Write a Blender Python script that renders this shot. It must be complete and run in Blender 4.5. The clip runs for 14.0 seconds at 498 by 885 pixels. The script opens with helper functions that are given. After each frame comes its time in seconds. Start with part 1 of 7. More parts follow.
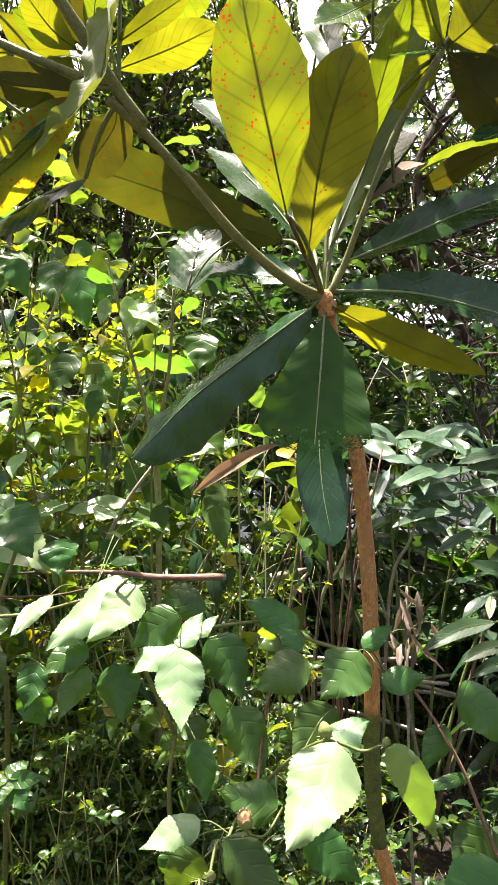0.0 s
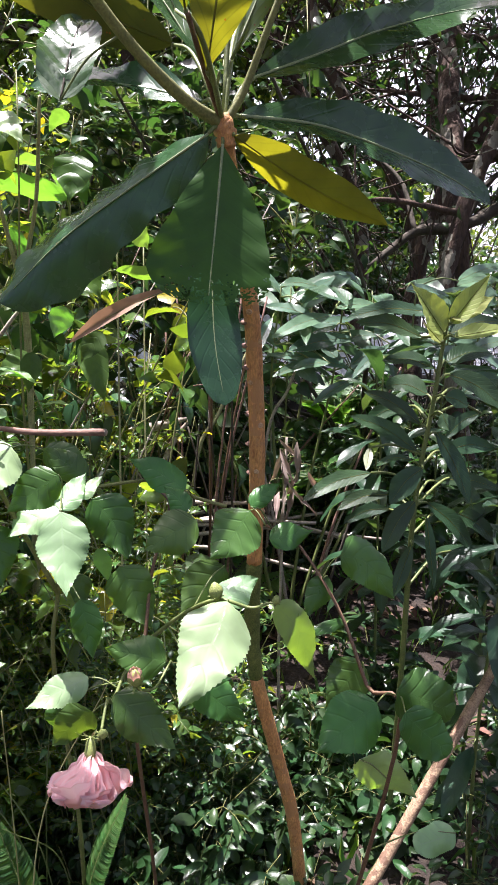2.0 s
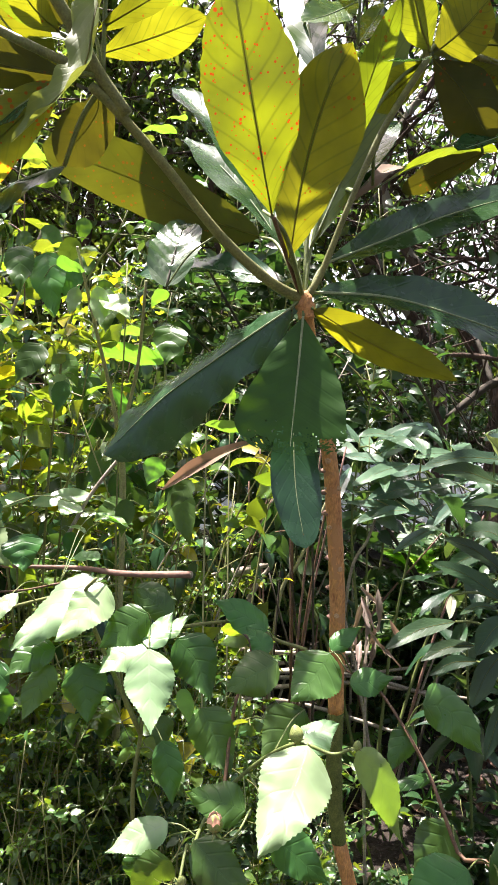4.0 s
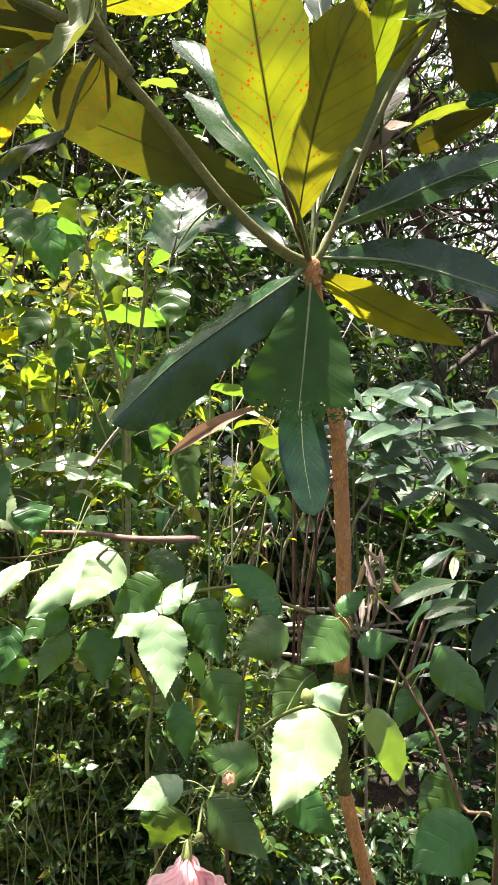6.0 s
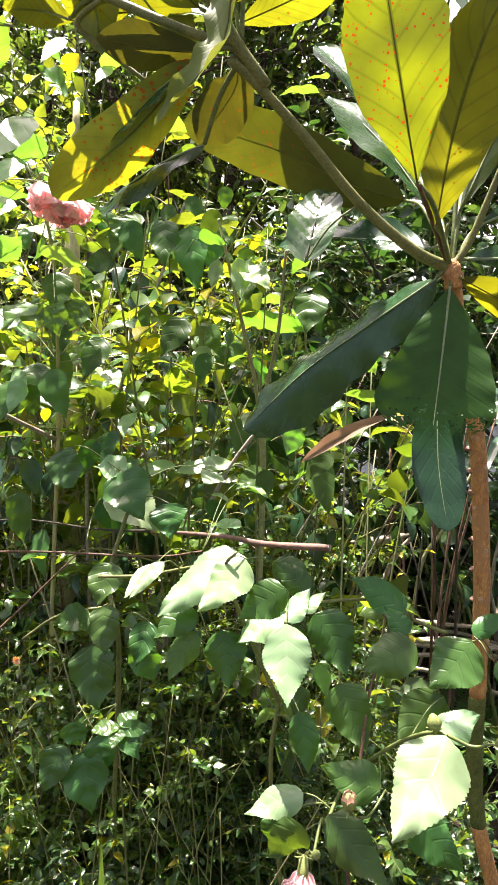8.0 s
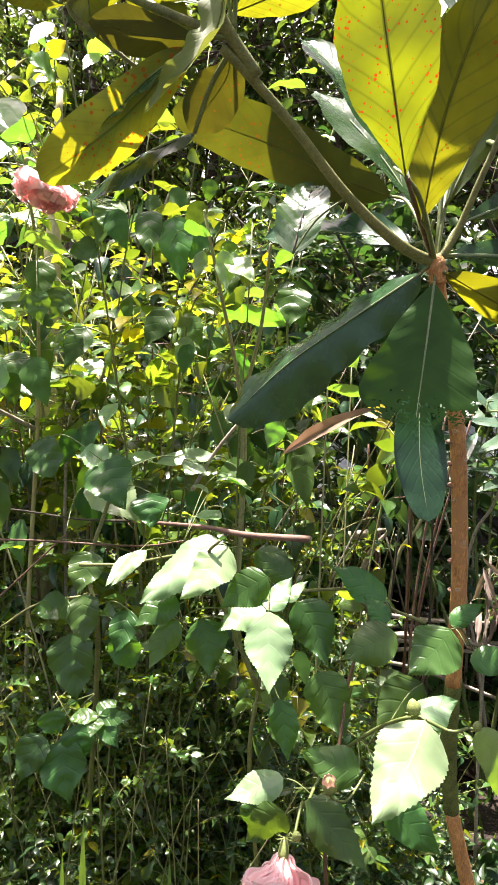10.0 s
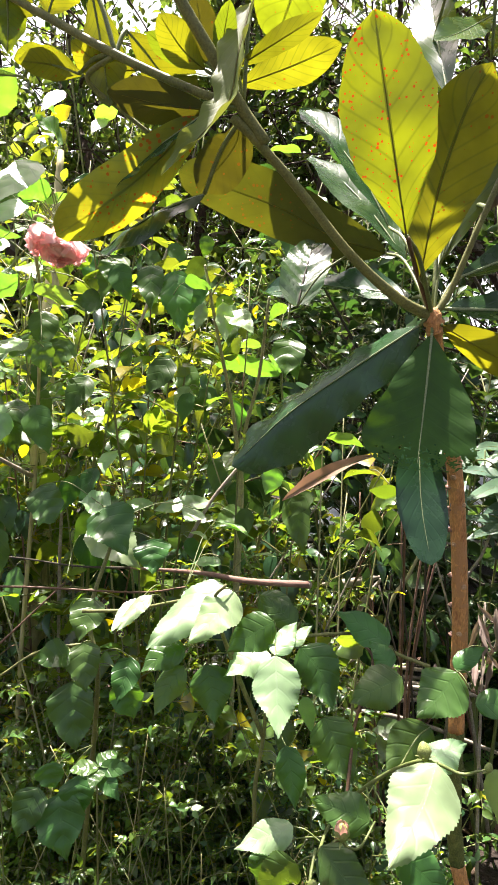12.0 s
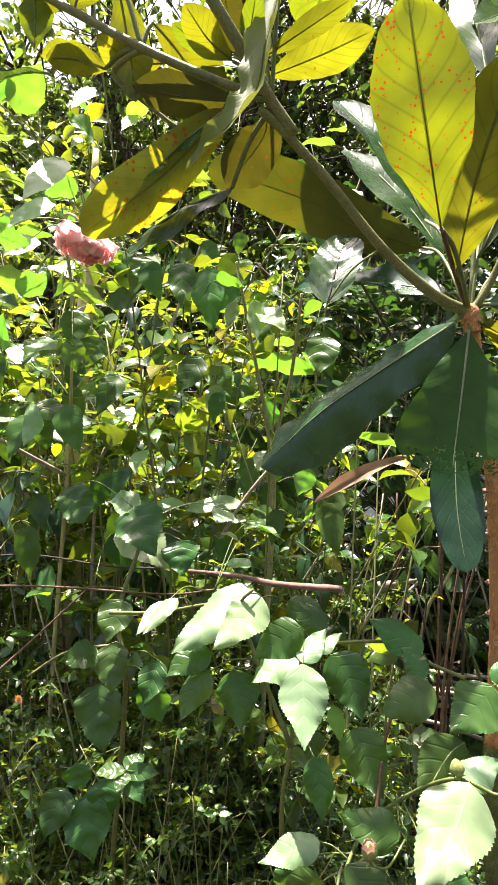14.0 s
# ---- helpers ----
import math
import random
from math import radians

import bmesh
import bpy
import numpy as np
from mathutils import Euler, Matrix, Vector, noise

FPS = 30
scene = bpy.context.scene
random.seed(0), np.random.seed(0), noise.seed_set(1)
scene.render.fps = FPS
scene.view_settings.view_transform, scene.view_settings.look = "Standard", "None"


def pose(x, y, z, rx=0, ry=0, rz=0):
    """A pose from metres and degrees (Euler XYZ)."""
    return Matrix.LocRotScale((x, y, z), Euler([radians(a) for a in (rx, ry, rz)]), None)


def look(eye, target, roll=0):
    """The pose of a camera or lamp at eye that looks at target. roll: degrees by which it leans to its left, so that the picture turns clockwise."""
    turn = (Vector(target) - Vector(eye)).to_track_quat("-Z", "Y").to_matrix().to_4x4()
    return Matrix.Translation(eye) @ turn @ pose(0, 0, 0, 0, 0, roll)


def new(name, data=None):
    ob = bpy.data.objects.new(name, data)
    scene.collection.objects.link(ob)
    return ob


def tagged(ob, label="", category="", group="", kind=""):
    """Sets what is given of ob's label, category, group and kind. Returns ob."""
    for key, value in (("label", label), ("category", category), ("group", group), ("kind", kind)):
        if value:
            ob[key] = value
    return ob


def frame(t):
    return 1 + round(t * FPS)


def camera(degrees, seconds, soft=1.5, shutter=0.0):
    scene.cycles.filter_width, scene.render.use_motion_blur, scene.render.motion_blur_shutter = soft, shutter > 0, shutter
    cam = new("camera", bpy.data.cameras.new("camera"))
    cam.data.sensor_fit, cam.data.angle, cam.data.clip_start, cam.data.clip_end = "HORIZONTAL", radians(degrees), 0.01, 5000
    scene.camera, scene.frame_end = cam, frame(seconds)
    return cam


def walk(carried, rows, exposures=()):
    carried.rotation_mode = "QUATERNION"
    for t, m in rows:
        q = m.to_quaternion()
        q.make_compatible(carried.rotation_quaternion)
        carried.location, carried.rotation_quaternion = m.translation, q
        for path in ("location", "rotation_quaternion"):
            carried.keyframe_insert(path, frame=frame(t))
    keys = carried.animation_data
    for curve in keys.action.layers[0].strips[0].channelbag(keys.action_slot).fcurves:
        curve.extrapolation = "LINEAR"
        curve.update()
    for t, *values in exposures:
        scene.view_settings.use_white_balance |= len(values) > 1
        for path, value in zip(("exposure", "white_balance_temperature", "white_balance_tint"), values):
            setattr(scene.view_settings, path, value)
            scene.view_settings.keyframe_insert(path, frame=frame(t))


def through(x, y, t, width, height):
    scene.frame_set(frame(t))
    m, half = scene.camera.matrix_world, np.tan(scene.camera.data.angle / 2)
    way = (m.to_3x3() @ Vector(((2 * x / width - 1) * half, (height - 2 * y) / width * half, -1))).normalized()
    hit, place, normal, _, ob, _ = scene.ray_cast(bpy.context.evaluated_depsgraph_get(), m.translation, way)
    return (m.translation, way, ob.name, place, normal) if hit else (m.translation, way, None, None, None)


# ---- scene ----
cam = camera(40.63, 14.0, soft=1.5)
PATH = [
    (0, look((0.037, -0.012, 1.473), (0.037, 1.988, 1.438), -2.10)),
    (0.5, look((0.032, -0.014, 1.484), (0.031, 1.985, 1.424), -2.16)),
    (1, look((0.023, 0.018, 1.486), (0.230, 1.990, 1.219), -0.48)),
    (1.5, look((0.022, 0.042, 1.485), (0.269, 1.983, 1.072), -0.24)),
    (2, look((0.017, 0.057, 1.486), (0.376, 1.959, 0.982), 0.43)),
    (2.5, look((0.014, 0.038, 1.487), (0.390, 1.975, 1.163), 0.55)),
    (3, look((0.005, 0.018, 1.496), (0.445, 1.963, 1.339), 0.55)),
    (3.5, look((0.008, 0.002, 1.491), (0.288, 1.980, 1.391), -0.04)),
    (3.7, look((0.010, -0.004, 1.488), (0.154, 1.990, 1.421), -0.72)),
    (5.8, look((-0.013, 0.001, 1.509), (0.100, 1.990, 1.332), 0.47)),
    (6, look((-0.006, -0.004, 1.511), (0.129, 1.981, 1.306), -0.77)),
    (6.5, look((-0.013, -0.004, 1.512), (0.009, 1.979, 1.251), -0.71)),
    (7, look((-0.010, 0.004, 1.517), (0.053, 1.990, 1.294), 1.17)),
    (7.5, look((0.001, 0.018, 1.512), (-0.067, 1.999, 1.243), 0.32)),
    (8, look((0.013, 0.006, 1.518), (-0.274, 1.976, 1.327), -0.75)),
    (8.5, look((0.022, 0.001, 1.517), (-0.242, 1.974, 1.324), -0.70)),
    (8.7, look((0.016, 0.006, 1.519), (-0.254, 1.977, 1.313), -1.21)),
    (10.8, look((-0.015, -0.009, 1.501), (-0.203, 1.975, 1.335), 1.17)),
    (11, look((-0.022, -0.010, 1.502), (-0.243, 1.973, 1.365), 1.00)),
    (11.5, look((-0.024, -0.017, 1.500), (-0.179, 1.974, 1.391), -1.13)),
    (12, look((-0.032, -0.031, 1.501), (-0.196, 1.962, 1.452), 0.47)),
    (12.5, look((-0.020, -0.009, 1.497), (-0.097, 1.985, 1.349), 1.03)),
    (13, look((-0.015, 0.006, 1.497), (-0.240, 1.985, 1.315), -0.07)),
    (13.5, look((-0.034, -0.007, 1.506), (-0.333, 1.965, 1.359), 3.40)),
    (14, look((-0.018, -0.003, 1.506), (-0.298, 1.977, 1.448), 0.58)),
]
EXPOSURES = [(0, 2.02, 6700, 17), (0.5, 2.00, 6700, 17), (1, 1.85, 6400, 20), (1.5, 1.62, 6100, 24), (2, 1.77, 6000, 26), (2.5, 1.81, 6100, 26), (3, 1.80, 6200, 22), (3.7, 1.99, 6350, 20), (5, 2.07, 6500, 20), (8.7, 2.09, 6600, 20), (11, 2.05, 6600, 20), (12, 1.97, 6600, 20), (14, 1.97, 6600, 20)]
walk(cam, PATH, EXPOSURES)

# ---- light ----
SUN = Vector((-0.09, 0.20, 0.98)).normalized()
world = bpy.data.worlds.new("sky")
scene.world = world
world.use_nodes = True
_n, _l = world.node_tree.nodes, world.node_tree.links
sky = _n.new("ShaderNodeTexSky")
sky.sky_type, sky.sun_disc = "NISHITA", False
sky.sun_elevation = math.asin(SUN.z)
sky.sun_rotation = math.atan2(SUN.x, SUN.y)
sky.air_density, sky.dust_density = 1.0, 6.0
haze = _n.new("ShaderNodeHueSaturation")
haze.inputs["Saturation"].default_value = 0.8
_l.new(sky.outputs[0], haze.inputs["Color"])
_l.new(haze.outputs[0], _n["Background"].inputs[0])
_n["Background"].inputs[1].default_value = 0.062
lamp = bpy.data.lights.new("sun", "SUN")
lamp.energy, lamp.angle, lamp.color = 5.0, radians(0.53), (1.0, 0.95, 0.86)
sun = new("sun", lamp)
sun.matrix_world = look(SUN * 30, (0, 0, 0))


# ---- materials ----
def nodes_of(name):
    m = bpy.data.materials.new(name)
    m.use_nodes = True
    nt = m.node_tree
    nt.nodes.clear()
    return m, nt.nodes, nt.links


def math_node(N, L, op, a, b=None, c=None):
    n = N.new("ShaderNodeMath")
    n.operation = op
    for k, v in enumerate((a, b, c)):
        if v is None:
            continue
        if isinstance(v, (int, float)):
            n.inputs[k].default_value = v
        else:
            L.new(v, n.inputs[k])
    return n.outputs[0]


def mix_rgb(N, L, fac, a, b, mode="MIX"):
    n = N.new("ShaderNodeMix")
    n.data_type, n.blend_type = "RGBA", mode
    for sock, v in ((n.inputs[0], fac), (n.inputs[6], a), (n.inputs[7], b)):
        if isinstance(v, (int, float)):
            sock.default_value = v
        elif isinstance(v, tuple):
            sock.default_value = (*v, 1)
        else:
            L.new(v, sock)
    return n.outputs[2]


def noise_node(N, L, scale, detail=3.0, coord="Object", rough=0.55):
    tc = N.new("ShaderNodeTexCoord")
    n = N.new("ShaderNodeTexNoise")
    n.inputs["Scale"].default_value, n.inputs["Detail"].default_value = scale, detail
    n.inputs["Roughness"].default_value = rough
    L.new(tc.outputs[coord], n.inputs["Vector"])
    return n.outputs[0]


def ramp(N, L, fac, stops):
    n = N.new("ShaderNodeValToRGB")
    e = n.color_ramp.elements
    while len(e) < len(stops):
        e.new(0.5)
    for el, (p, c) in zip(e, stops):
        el.position, el.color = p, (*c, 1)
    L.new(fac, n.inputs[0])
    return n.outputs[0]


def leaf_material(name, face, through, gloss=0.4, share=0.45, veins=8.0, spots=None, island=False, spread=0.35, yellowing=0.0, spec=0.5, vein_dark=0.25, mottle=0.25, vein_light=0.12, relief=0.18):
    """A leaf: face is its own colour, through what it lets pass; veins by its own length."""
    m, N, L = nodes_of(name)
    uv = N.new("ShaderNodeUVMap")
    sep = N.new("ShaderNodeSeparateXYZ")
    L.new(uv.outputs[0], sep.inputs[0])
    off = math_node(N, L, "ABSOLUTE", math_node(N, L, "SUBTRACT", sep.outputs[0], 0.5))
    mid = math_node(N, L, "LESS_THAN", off, 0.022)
    run = math_node(N, L, "SUBTRACT", math_node(N, L, "MULTIPLY", sep.outputs[1], veins), math_node(N, L, "MULTIPLY", off, veins * 0.44))
    wave = math_node(N, L, "ADD", math_node(N, L, "MULTIPLY", math_node(N, L, "COSINE", math_node(N, L, "MULTIPLY", run, 6.2832)), 0.5), 0.5)
    vein = math_node(N, L, "MAXIMUM", mid, math_node(N, L, "MULTIPLY", math_node(N, L, "POWER", wave, 18.0), 0.6))
    if island:
        geo = N.new("ShaderNodeNewGeometry")
        rnd = geo.outputs["Random Per Island"]
    else:
        info = N.new("ShaderNodeObjectInfo")
        rnd = info.outputs["Random"]
    rnd2 = math_node(N, L, "FRACT", math_node(N, L, "MULTIPLY", rnd, 7.31))
    grain = noise_node(N, L, 38.0, 4.0)
    patch = ramp(N, L, noise_node(N, L, 16.0, 3.0), [(0.3, (0, 0, 0)), (0.7, (1, 1, 1))])

    def shade(col, vein_gain):
        c = mix_rgb(N, L, patch, tuple((1 - mottle) * v for v in col), tuple(min(1, (1 + mottle) * v) for v in col))
        c = mix_rgb(N, L, math_node(N, L, "MULTIPLY", grain, 0.35), c, tuple(min(1, v * 1.3 + 0.01) for v in col))
        if yellowing:
            c = mix_rgb(N, L, math_node(N, L, "GREATER_THAN", rnd2, 1 - yellowing), c, (col[0] * 2.2 + 0.1, col[1] * 1.35, col[2] * 0.5))
        h = N.new("ShaderNodeHueSaturation")
        L.new(c, h.inputs["Color"])
        L.new(math_node(N, L, "ADD", math_node(N, L, "MULTIPLY", rnd2, 0.05), 0.475), h.inputs["Hue"])
        L.new(math_node(N, L, "ADD", math_node(N, L, "MULTIPLY", rnd, 2 * spread), 1 - spread), h.inputs["Value"])
        return mix_rgb(N, L, math_node(N, L, "MULTIPLY", vein, abs(vein_gain)), h.outputs[0],
                       tuple(min(1, v * 2.2 + 0.03) for v in col) if vein_gain > 0 else tuple(v * 0.35 for v in col))

    fc, th = shade(face, vein_light), shade(through, -vein_dark)
    if spots:
        tc = N.new("ShaderNodeTexCoord")
        vo = N.new("ShaderNodeTexVoronoi")
        vo.inputs["Scale"].default_value = spots[0]
        L.new(tc.outputs["Object"], vo.inputs["Vector"])
        big = noise_node(N, L, spots[0] * 0.16, 2.0)
        mark = math_node(N, L, "LESS_THAN", vo.outputs["Distance"], math_node(N, L, "SUBTRACT", math_node(N, L, "MULTIPLY", big, 0.9), spots[1]))
        th = mix_rgb(N, L, mark, th, spots[2])
        fc = mix_rgb(N, L, mark, fc, (0.25, 0.06, 0.01))
    p = N.new("ShaderNodeBsdfPrincipled")
    L.new(fc, p.inputs["Base Color"])
    L.new(math_node(N, L, "ADD", math_node(N, L, "MULTIPLY", grain, 0.2), gloss - 0.1), p.inputs["Roughness"])
    p.inputs["Specular IOR Level"].default_value = spec
    bump = N.new("ShaderNodeBump")
    bump.inputs["Strength"].default_value, bump.inputs["Distance"].default_value = relief, 0.0015
    bump.invert = True
    L.new(math_node(N, L, "ADD", vein, math_node(N, L, "MULTIPLY", grain, 0.5)), bump.inputs["Height"])
    L.new(bump.outputs[0], p.inputs["Normal"])
    t = N.new("ShaderNodeBsdfTranslucent")
    L.new(th, t.inputs["Color"])
    mx = N.new("ShaderNodeMixShader")
    mx.inputs[0].default_value = share
    L.new(p.outputs[0], mx.inputs[1])
    L.new(t.outputs[0], mx.inputs[2])
    out = N.new("ShaderNodeOutputMaterial")
    L.new(mx.outputs[0], out.inputs[0])
    return m


def rough_material(name, dark, light, scale=20.0, rough=0.85, bump=0.6, third=None, metal=0.0, stretch=(1, 1, 1), relief=0.004):
    """Bark, soil, stalks: two tones in noise at two scales, with relief."""
    m, N, L = nodes_of(name)
    tc = N.new("ShaderNodeTexCoord")
    mp = N.new("ShaderNodeMapping")
    mp.inputs["Scale"].default_value = stretch
    L.new(tc.outputs["Object"], mp.inputs[0])
    big, fine = N.new("ShaderNodeTexNoise"), N.new("ShaderNodeTexNoise")
    for n, s in ((big, scale), (fine, scale * 6)):
        n.inputs["Scale"].default_value, n.inputs["Detail"].default_value = s, 5
        L.new(mp.outputs[0], n.inputs["Vector"])
    c = ramp(N, L, big.outputs[0], [(0.32, dark), (0.68, light)])
    c = mix_rgb(N, L, 0.5, c, ramp(N, L, fine.outputs[0], [(0.3, tuple(v * 0.5 for v in dark)), (0.7, light)]))
    if third:
        patch = N.new("ShaderNodeTexNoise")
        patch.inputs["Scale"].default_value, patch.inputs["Detail"].default_value = scale * 0.6, 6
        L.new(tc.outputs["Object"], patch.inputs["Vector"])
        c = mix_rgb(N, L, math_node(N, L, "GREATER_THAN", patch.outputs[0], 0.56), c, third)
    p = N.new("ShaderNodeBsdfPrincipled")
    L.new(c, p.inputs["Base Color"])
    p.inputs["Roughness"].default_value, p.inputs["Metallic"].default_value = rough, metal
    b = N.new("ShaderNodeBump")
    b.inputs["Strength"].default_value, b.inputs["Distance"].default_value = bump, relief
    L.new(math_node(N, L, "ADD", big.outputs[0], math_node(N, L, "MULTIPLY", fine.outputs[0], 0.5)), b.inputs["Height"])
    L.new(b.outputs[0], p.inputs["Normal"])
    out = N.new("ShaderNodeOutputMaterial")
    L.new(p.outputs[0], out.inputs[0])
    return m


def petal_material(name, col, through, island=False):
    m, N, L = nodes_of(name)
    uv = N.new("ShaderNodeUVMap")
    sep = N.new("ShaderNodeSeparateXYZ")
    L.new(uv.outputs[0], sep.inputs[0])
    rib = math_node(N, L, "MULTIPLY", math_node(N, L, "SINE", math_node(N, L, "MULTIPLY", sep.outputs[0], 75.0)), 0.5)
    blot = noise_node(N, L, 45.0, 4.0)
    c = mix_rgb(N, L, sep.outputs[1], tuple(min(1, v * 1.12) for v in col), col)
    c = mix_rgb(N, L, math_node(N, L, "MULTIPLY", blot, 0.5), c, (0.9, 0.72, 0.68))
    c = mix_rgb(N, L, math_node(N, L, "MULTIPLY", math_node(N, L, "GREATER_THAN", rib, 0.15), 0.6), c, (1.0, 0.90, 0.88))
    p, t = N.new("ShaderNodeBsdfPrincipled"), N.new("ShaderNodeBsdfTranslucent")
    L.new(c, p.inputs["Base Color"])
    p.inputs["Roughness"].default_value = 0.6
    b = N.new("ShaderNodeBump")
    b.inputs["Strength"].default_value, b.inputs["Distance"].default_value = 0.25, 0.001
    L.new(math_node(N, L, "ADD", rib, blot), b.inputs["Height"])
    L.new(b.outputs[0], p.inputs["Normal"])
    t.inputs["Color"].default_value = (*through, 1)
    mx, out = N.new("ShaderNodeMixShader"), N.new("ShaderNodeOutputMaterial")
    mx.inputs[0].default_value = 0.5
    L.new(p.outputs[0], mx.inputs[1])
    L.new(t.outputs[0], mx.inputs[2])
    L.new(mx.outputs[0], out.inputs[0])
    return m


M_BIG = leaf_material("big_leaf", (0.030, 0.066, 0.020), (0.235, 0.265, 0.004), 0.36, 0.46, 10, spread=0.2, vein_dark=0.7, mottle=0.35, spots=(90.0, 0.36, (0.16, 0.09, 0.004)))
M_BIGDARK = leaf_material("big_leaf_thick", (0.022, 0.072, 0.022), (0.06, 0.13, 0.010), 0.26, 0.22, 10, spec=0.65, vein_light=0.07, relief=0.22, spread=0.12, mottle=0.3)
M_BIGGREEN = leaf_material("big_leaf_green", (0.024, 0.098, 0.010), (0.07, 0.19, 0.006), 0.42, 0.30, 10, spec=0.35, vein_light=0.05, relief=0.12, spread=0.06, mottle=0.25)
M_SCORCH = leaf_material("scorched_leaf", (0.018, 0.085, 0.045), (0.38, 0.36, 0.006), 0.4, 0.5, 10, spots=(110.0, 0.25, (0.50, 0.14, 0.004)), vein_dark=0.4, spread=0.05, mottle=0.4)
# Olive, brown-spotted big leaf; shade is put into its darkened through colour.
M_BIGOLDSHADE = leaf_material("big_leaf_old_shaded", (0.035, 0.062, 0.014), (0.078, 0.080, 0.002), 0.36, 0.42, 10, spread=0.12, vein_dark=0.35, mottle=0.3, spots=(90.0, 0.35, (0.12, 0.06, 0.004)))
M_YELLOW = leaf_material("yellow_leaf", (0.05, 0.08, 0.02), (0.28, 0.29, 0.004), 0.4, 0.48, 10, vein_dark=0.3, spread=0.05, mottle=0.2)
M_WITHER = leaf_material("withered_leaf", (0.30, 0.24, 0.19), (0.16, 0.10, 0.06), 0.75, 0.25, 6, spread=0.4)
M_SPOT = leaf_material("spotted_leaf", (0.06, 0.09, 0.02), (0.30, 0.31, 0.004), 0.45, 0.5, 9, spots=(150.0, 0.27, (0.50, 0.06, 0.003)), vein_dark=0.75, spread=0.04)
# The sun's glare on a leaf, put into a whitish face colour.
M_GLARE = leaf_material("sun_glare_leaf", (0.32, 0.38, 0.24), (0.25, 0.28, 0.04), 0.45, 0.35, 9, spread=0.1)
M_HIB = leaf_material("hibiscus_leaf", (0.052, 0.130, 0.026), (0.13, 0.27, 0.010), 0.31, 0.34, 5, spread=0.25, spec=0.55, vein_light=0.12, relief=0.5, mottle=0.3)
# Darker hibiscus copy for the back leaves, their shade put into the colour.
M_HIBSHADE = leaf_material("hibiscus_leaf_shaded", (0.040, 0.100, 0.018), (0.13, 0.27, 0.010), 0.34, 0.28, 5, spread=0.3, spec=0.35, vein_light=0.14, relief=0.35, mottle=0.3)
# Sunlit copy of the hibiscus leaf: strong sun is put into a whitened face.
M_HIBSUN = leaf_material("hibiscus_leaf_sunlit", (0.29, 0.43, 0.21), (0.20, 0.45, 0.02), 0.32, 0.42, 5, spread=0.15, spec=0.9, relief=0.22, vein_dark=0.3, vein_light=0.08)
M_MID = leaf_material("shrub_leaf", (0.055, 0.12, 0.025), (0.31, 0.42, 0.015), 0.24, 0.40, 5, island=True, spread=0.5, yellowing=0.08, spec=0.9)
M_FINE = leaf_material("fine_leaf", (0.065, 0.135, 0.03), (0.28, 0.40, 0.02), 0.26, 0.40, 4, island=True, spread=0.45, yellowing=0.05, spec=0.8)
M_DROOP = leaf_material("drooping_leaf", (0.03, 0.08, 0.036), (0.09, 0.18, 0.02), 0.22, 0.28, 6, island=True, spread=0.35, spec=0.7, yellowing=0.05)
M_RIBPALE = rough_material("pale_midrib", (0.20, 0.26, 0.12), (0.34, 0.40, 0.2), 80, 0.5, 0.2)
M_RIBLIT = leaf_material("lit_midrib", (0.16, 0.17, 0.05), (0.20, 0.19, 0.012), 0.5, 0.6, 1, spread=0.05, vein_dark=0.0, vein_light=0.0)
# Dark glossy leaf whose whitish sheen is put into a pale face colour.
M_CURL = leaf_material("curled_leaf", (0.14, 0.195, 0.045), (0.22, 0.26, 0.03), 0.5, 0.35, 14, spread=0.05, vein_light=0.3, mottle=0.3)
M_BROAD = leaf_material("broad_lance_leaf", (0.026, 0.064, 0.024), (0.08, 0.15, 0.016), 0.36, 0.28, 11, spread=0.3, spec=0.5, vein_light=0.22, mottle=0.3, relief=0.4)
# Dark copy of the shrub leaf: shade is put into its colour.
M_SHADE = leaf_material("shade_darkened_leaf", (0.024, 0.06, 0.018), (0.07, 0.15, 0.015), 0.32, 0.3, 5, island=True, spread=0.45, spec=0.5)
M_LANCE = leaf_material("lance_leaf", (0.018, 0.052, 0.022), (0.06, 0.12, 0.016), 0.36, 0.28, 12, spread=0.3, spec=0.42, vein_light=0.2, mottle=0.35, relief=0.35)
M_GLOSSY = leaf_material("glossy_lance_leaf", (0.085, 0.155, 0.095), (0.10, 0.19, 0.03), 0.19, 0.26, 12, spread=0.3, spec=1.0, vein_light=0.2, mottle=0.3)

M_SHOOT = leaf_material("shoot_leaf", (0.30, 0.36, 0.09), (0.40, 0.46, 0.06), 0.45, 0.35, 9, spread=0.12, vein_dark=0.3, vein_light=0.02, relief=0.7)
M_FERN = leaf_material("fern_leaf", (0.05, 0.12, 0.03), (0.2, 0.4, 0.04), 0.45, 0.4, 4, island=True, spread=0.2)
M_CROWN = leaf_material("crown_leaf", (0.035, 0.075, 0.02), (0.22, 0.32, 0.03), 0.4, 0.4, 4, island=True, spread=0.4)
M_DRY = leaf_material("dry_leaf", (0.30, 0.20, 0.13), (0.30, 0.17, 0.09), 0.7, 0.35, 8, spread=0.25)
M_LITTER = leaf_material("litter_leaf", (0.12, 0.065, 0.04), (0.1, 0.05, 0.02), 0.7, 0.15, 6, island=True, spread=0.5)
M_GRASS = leaf_material("grass_blade", (0.05, 0.12, 0.03), (0.25, 0.45, 0.04), 0.4, 0.4, 2, island=True, spread=0.3)
M_TRUNK = rough_material("young_bark", (0.36, 0.14, 0.045), (0.84, 0.43, 0.15), 70, 0.65, 1.0, third=(0.50, 0.25, 0.10), stretch=(1, 1, 0.35))
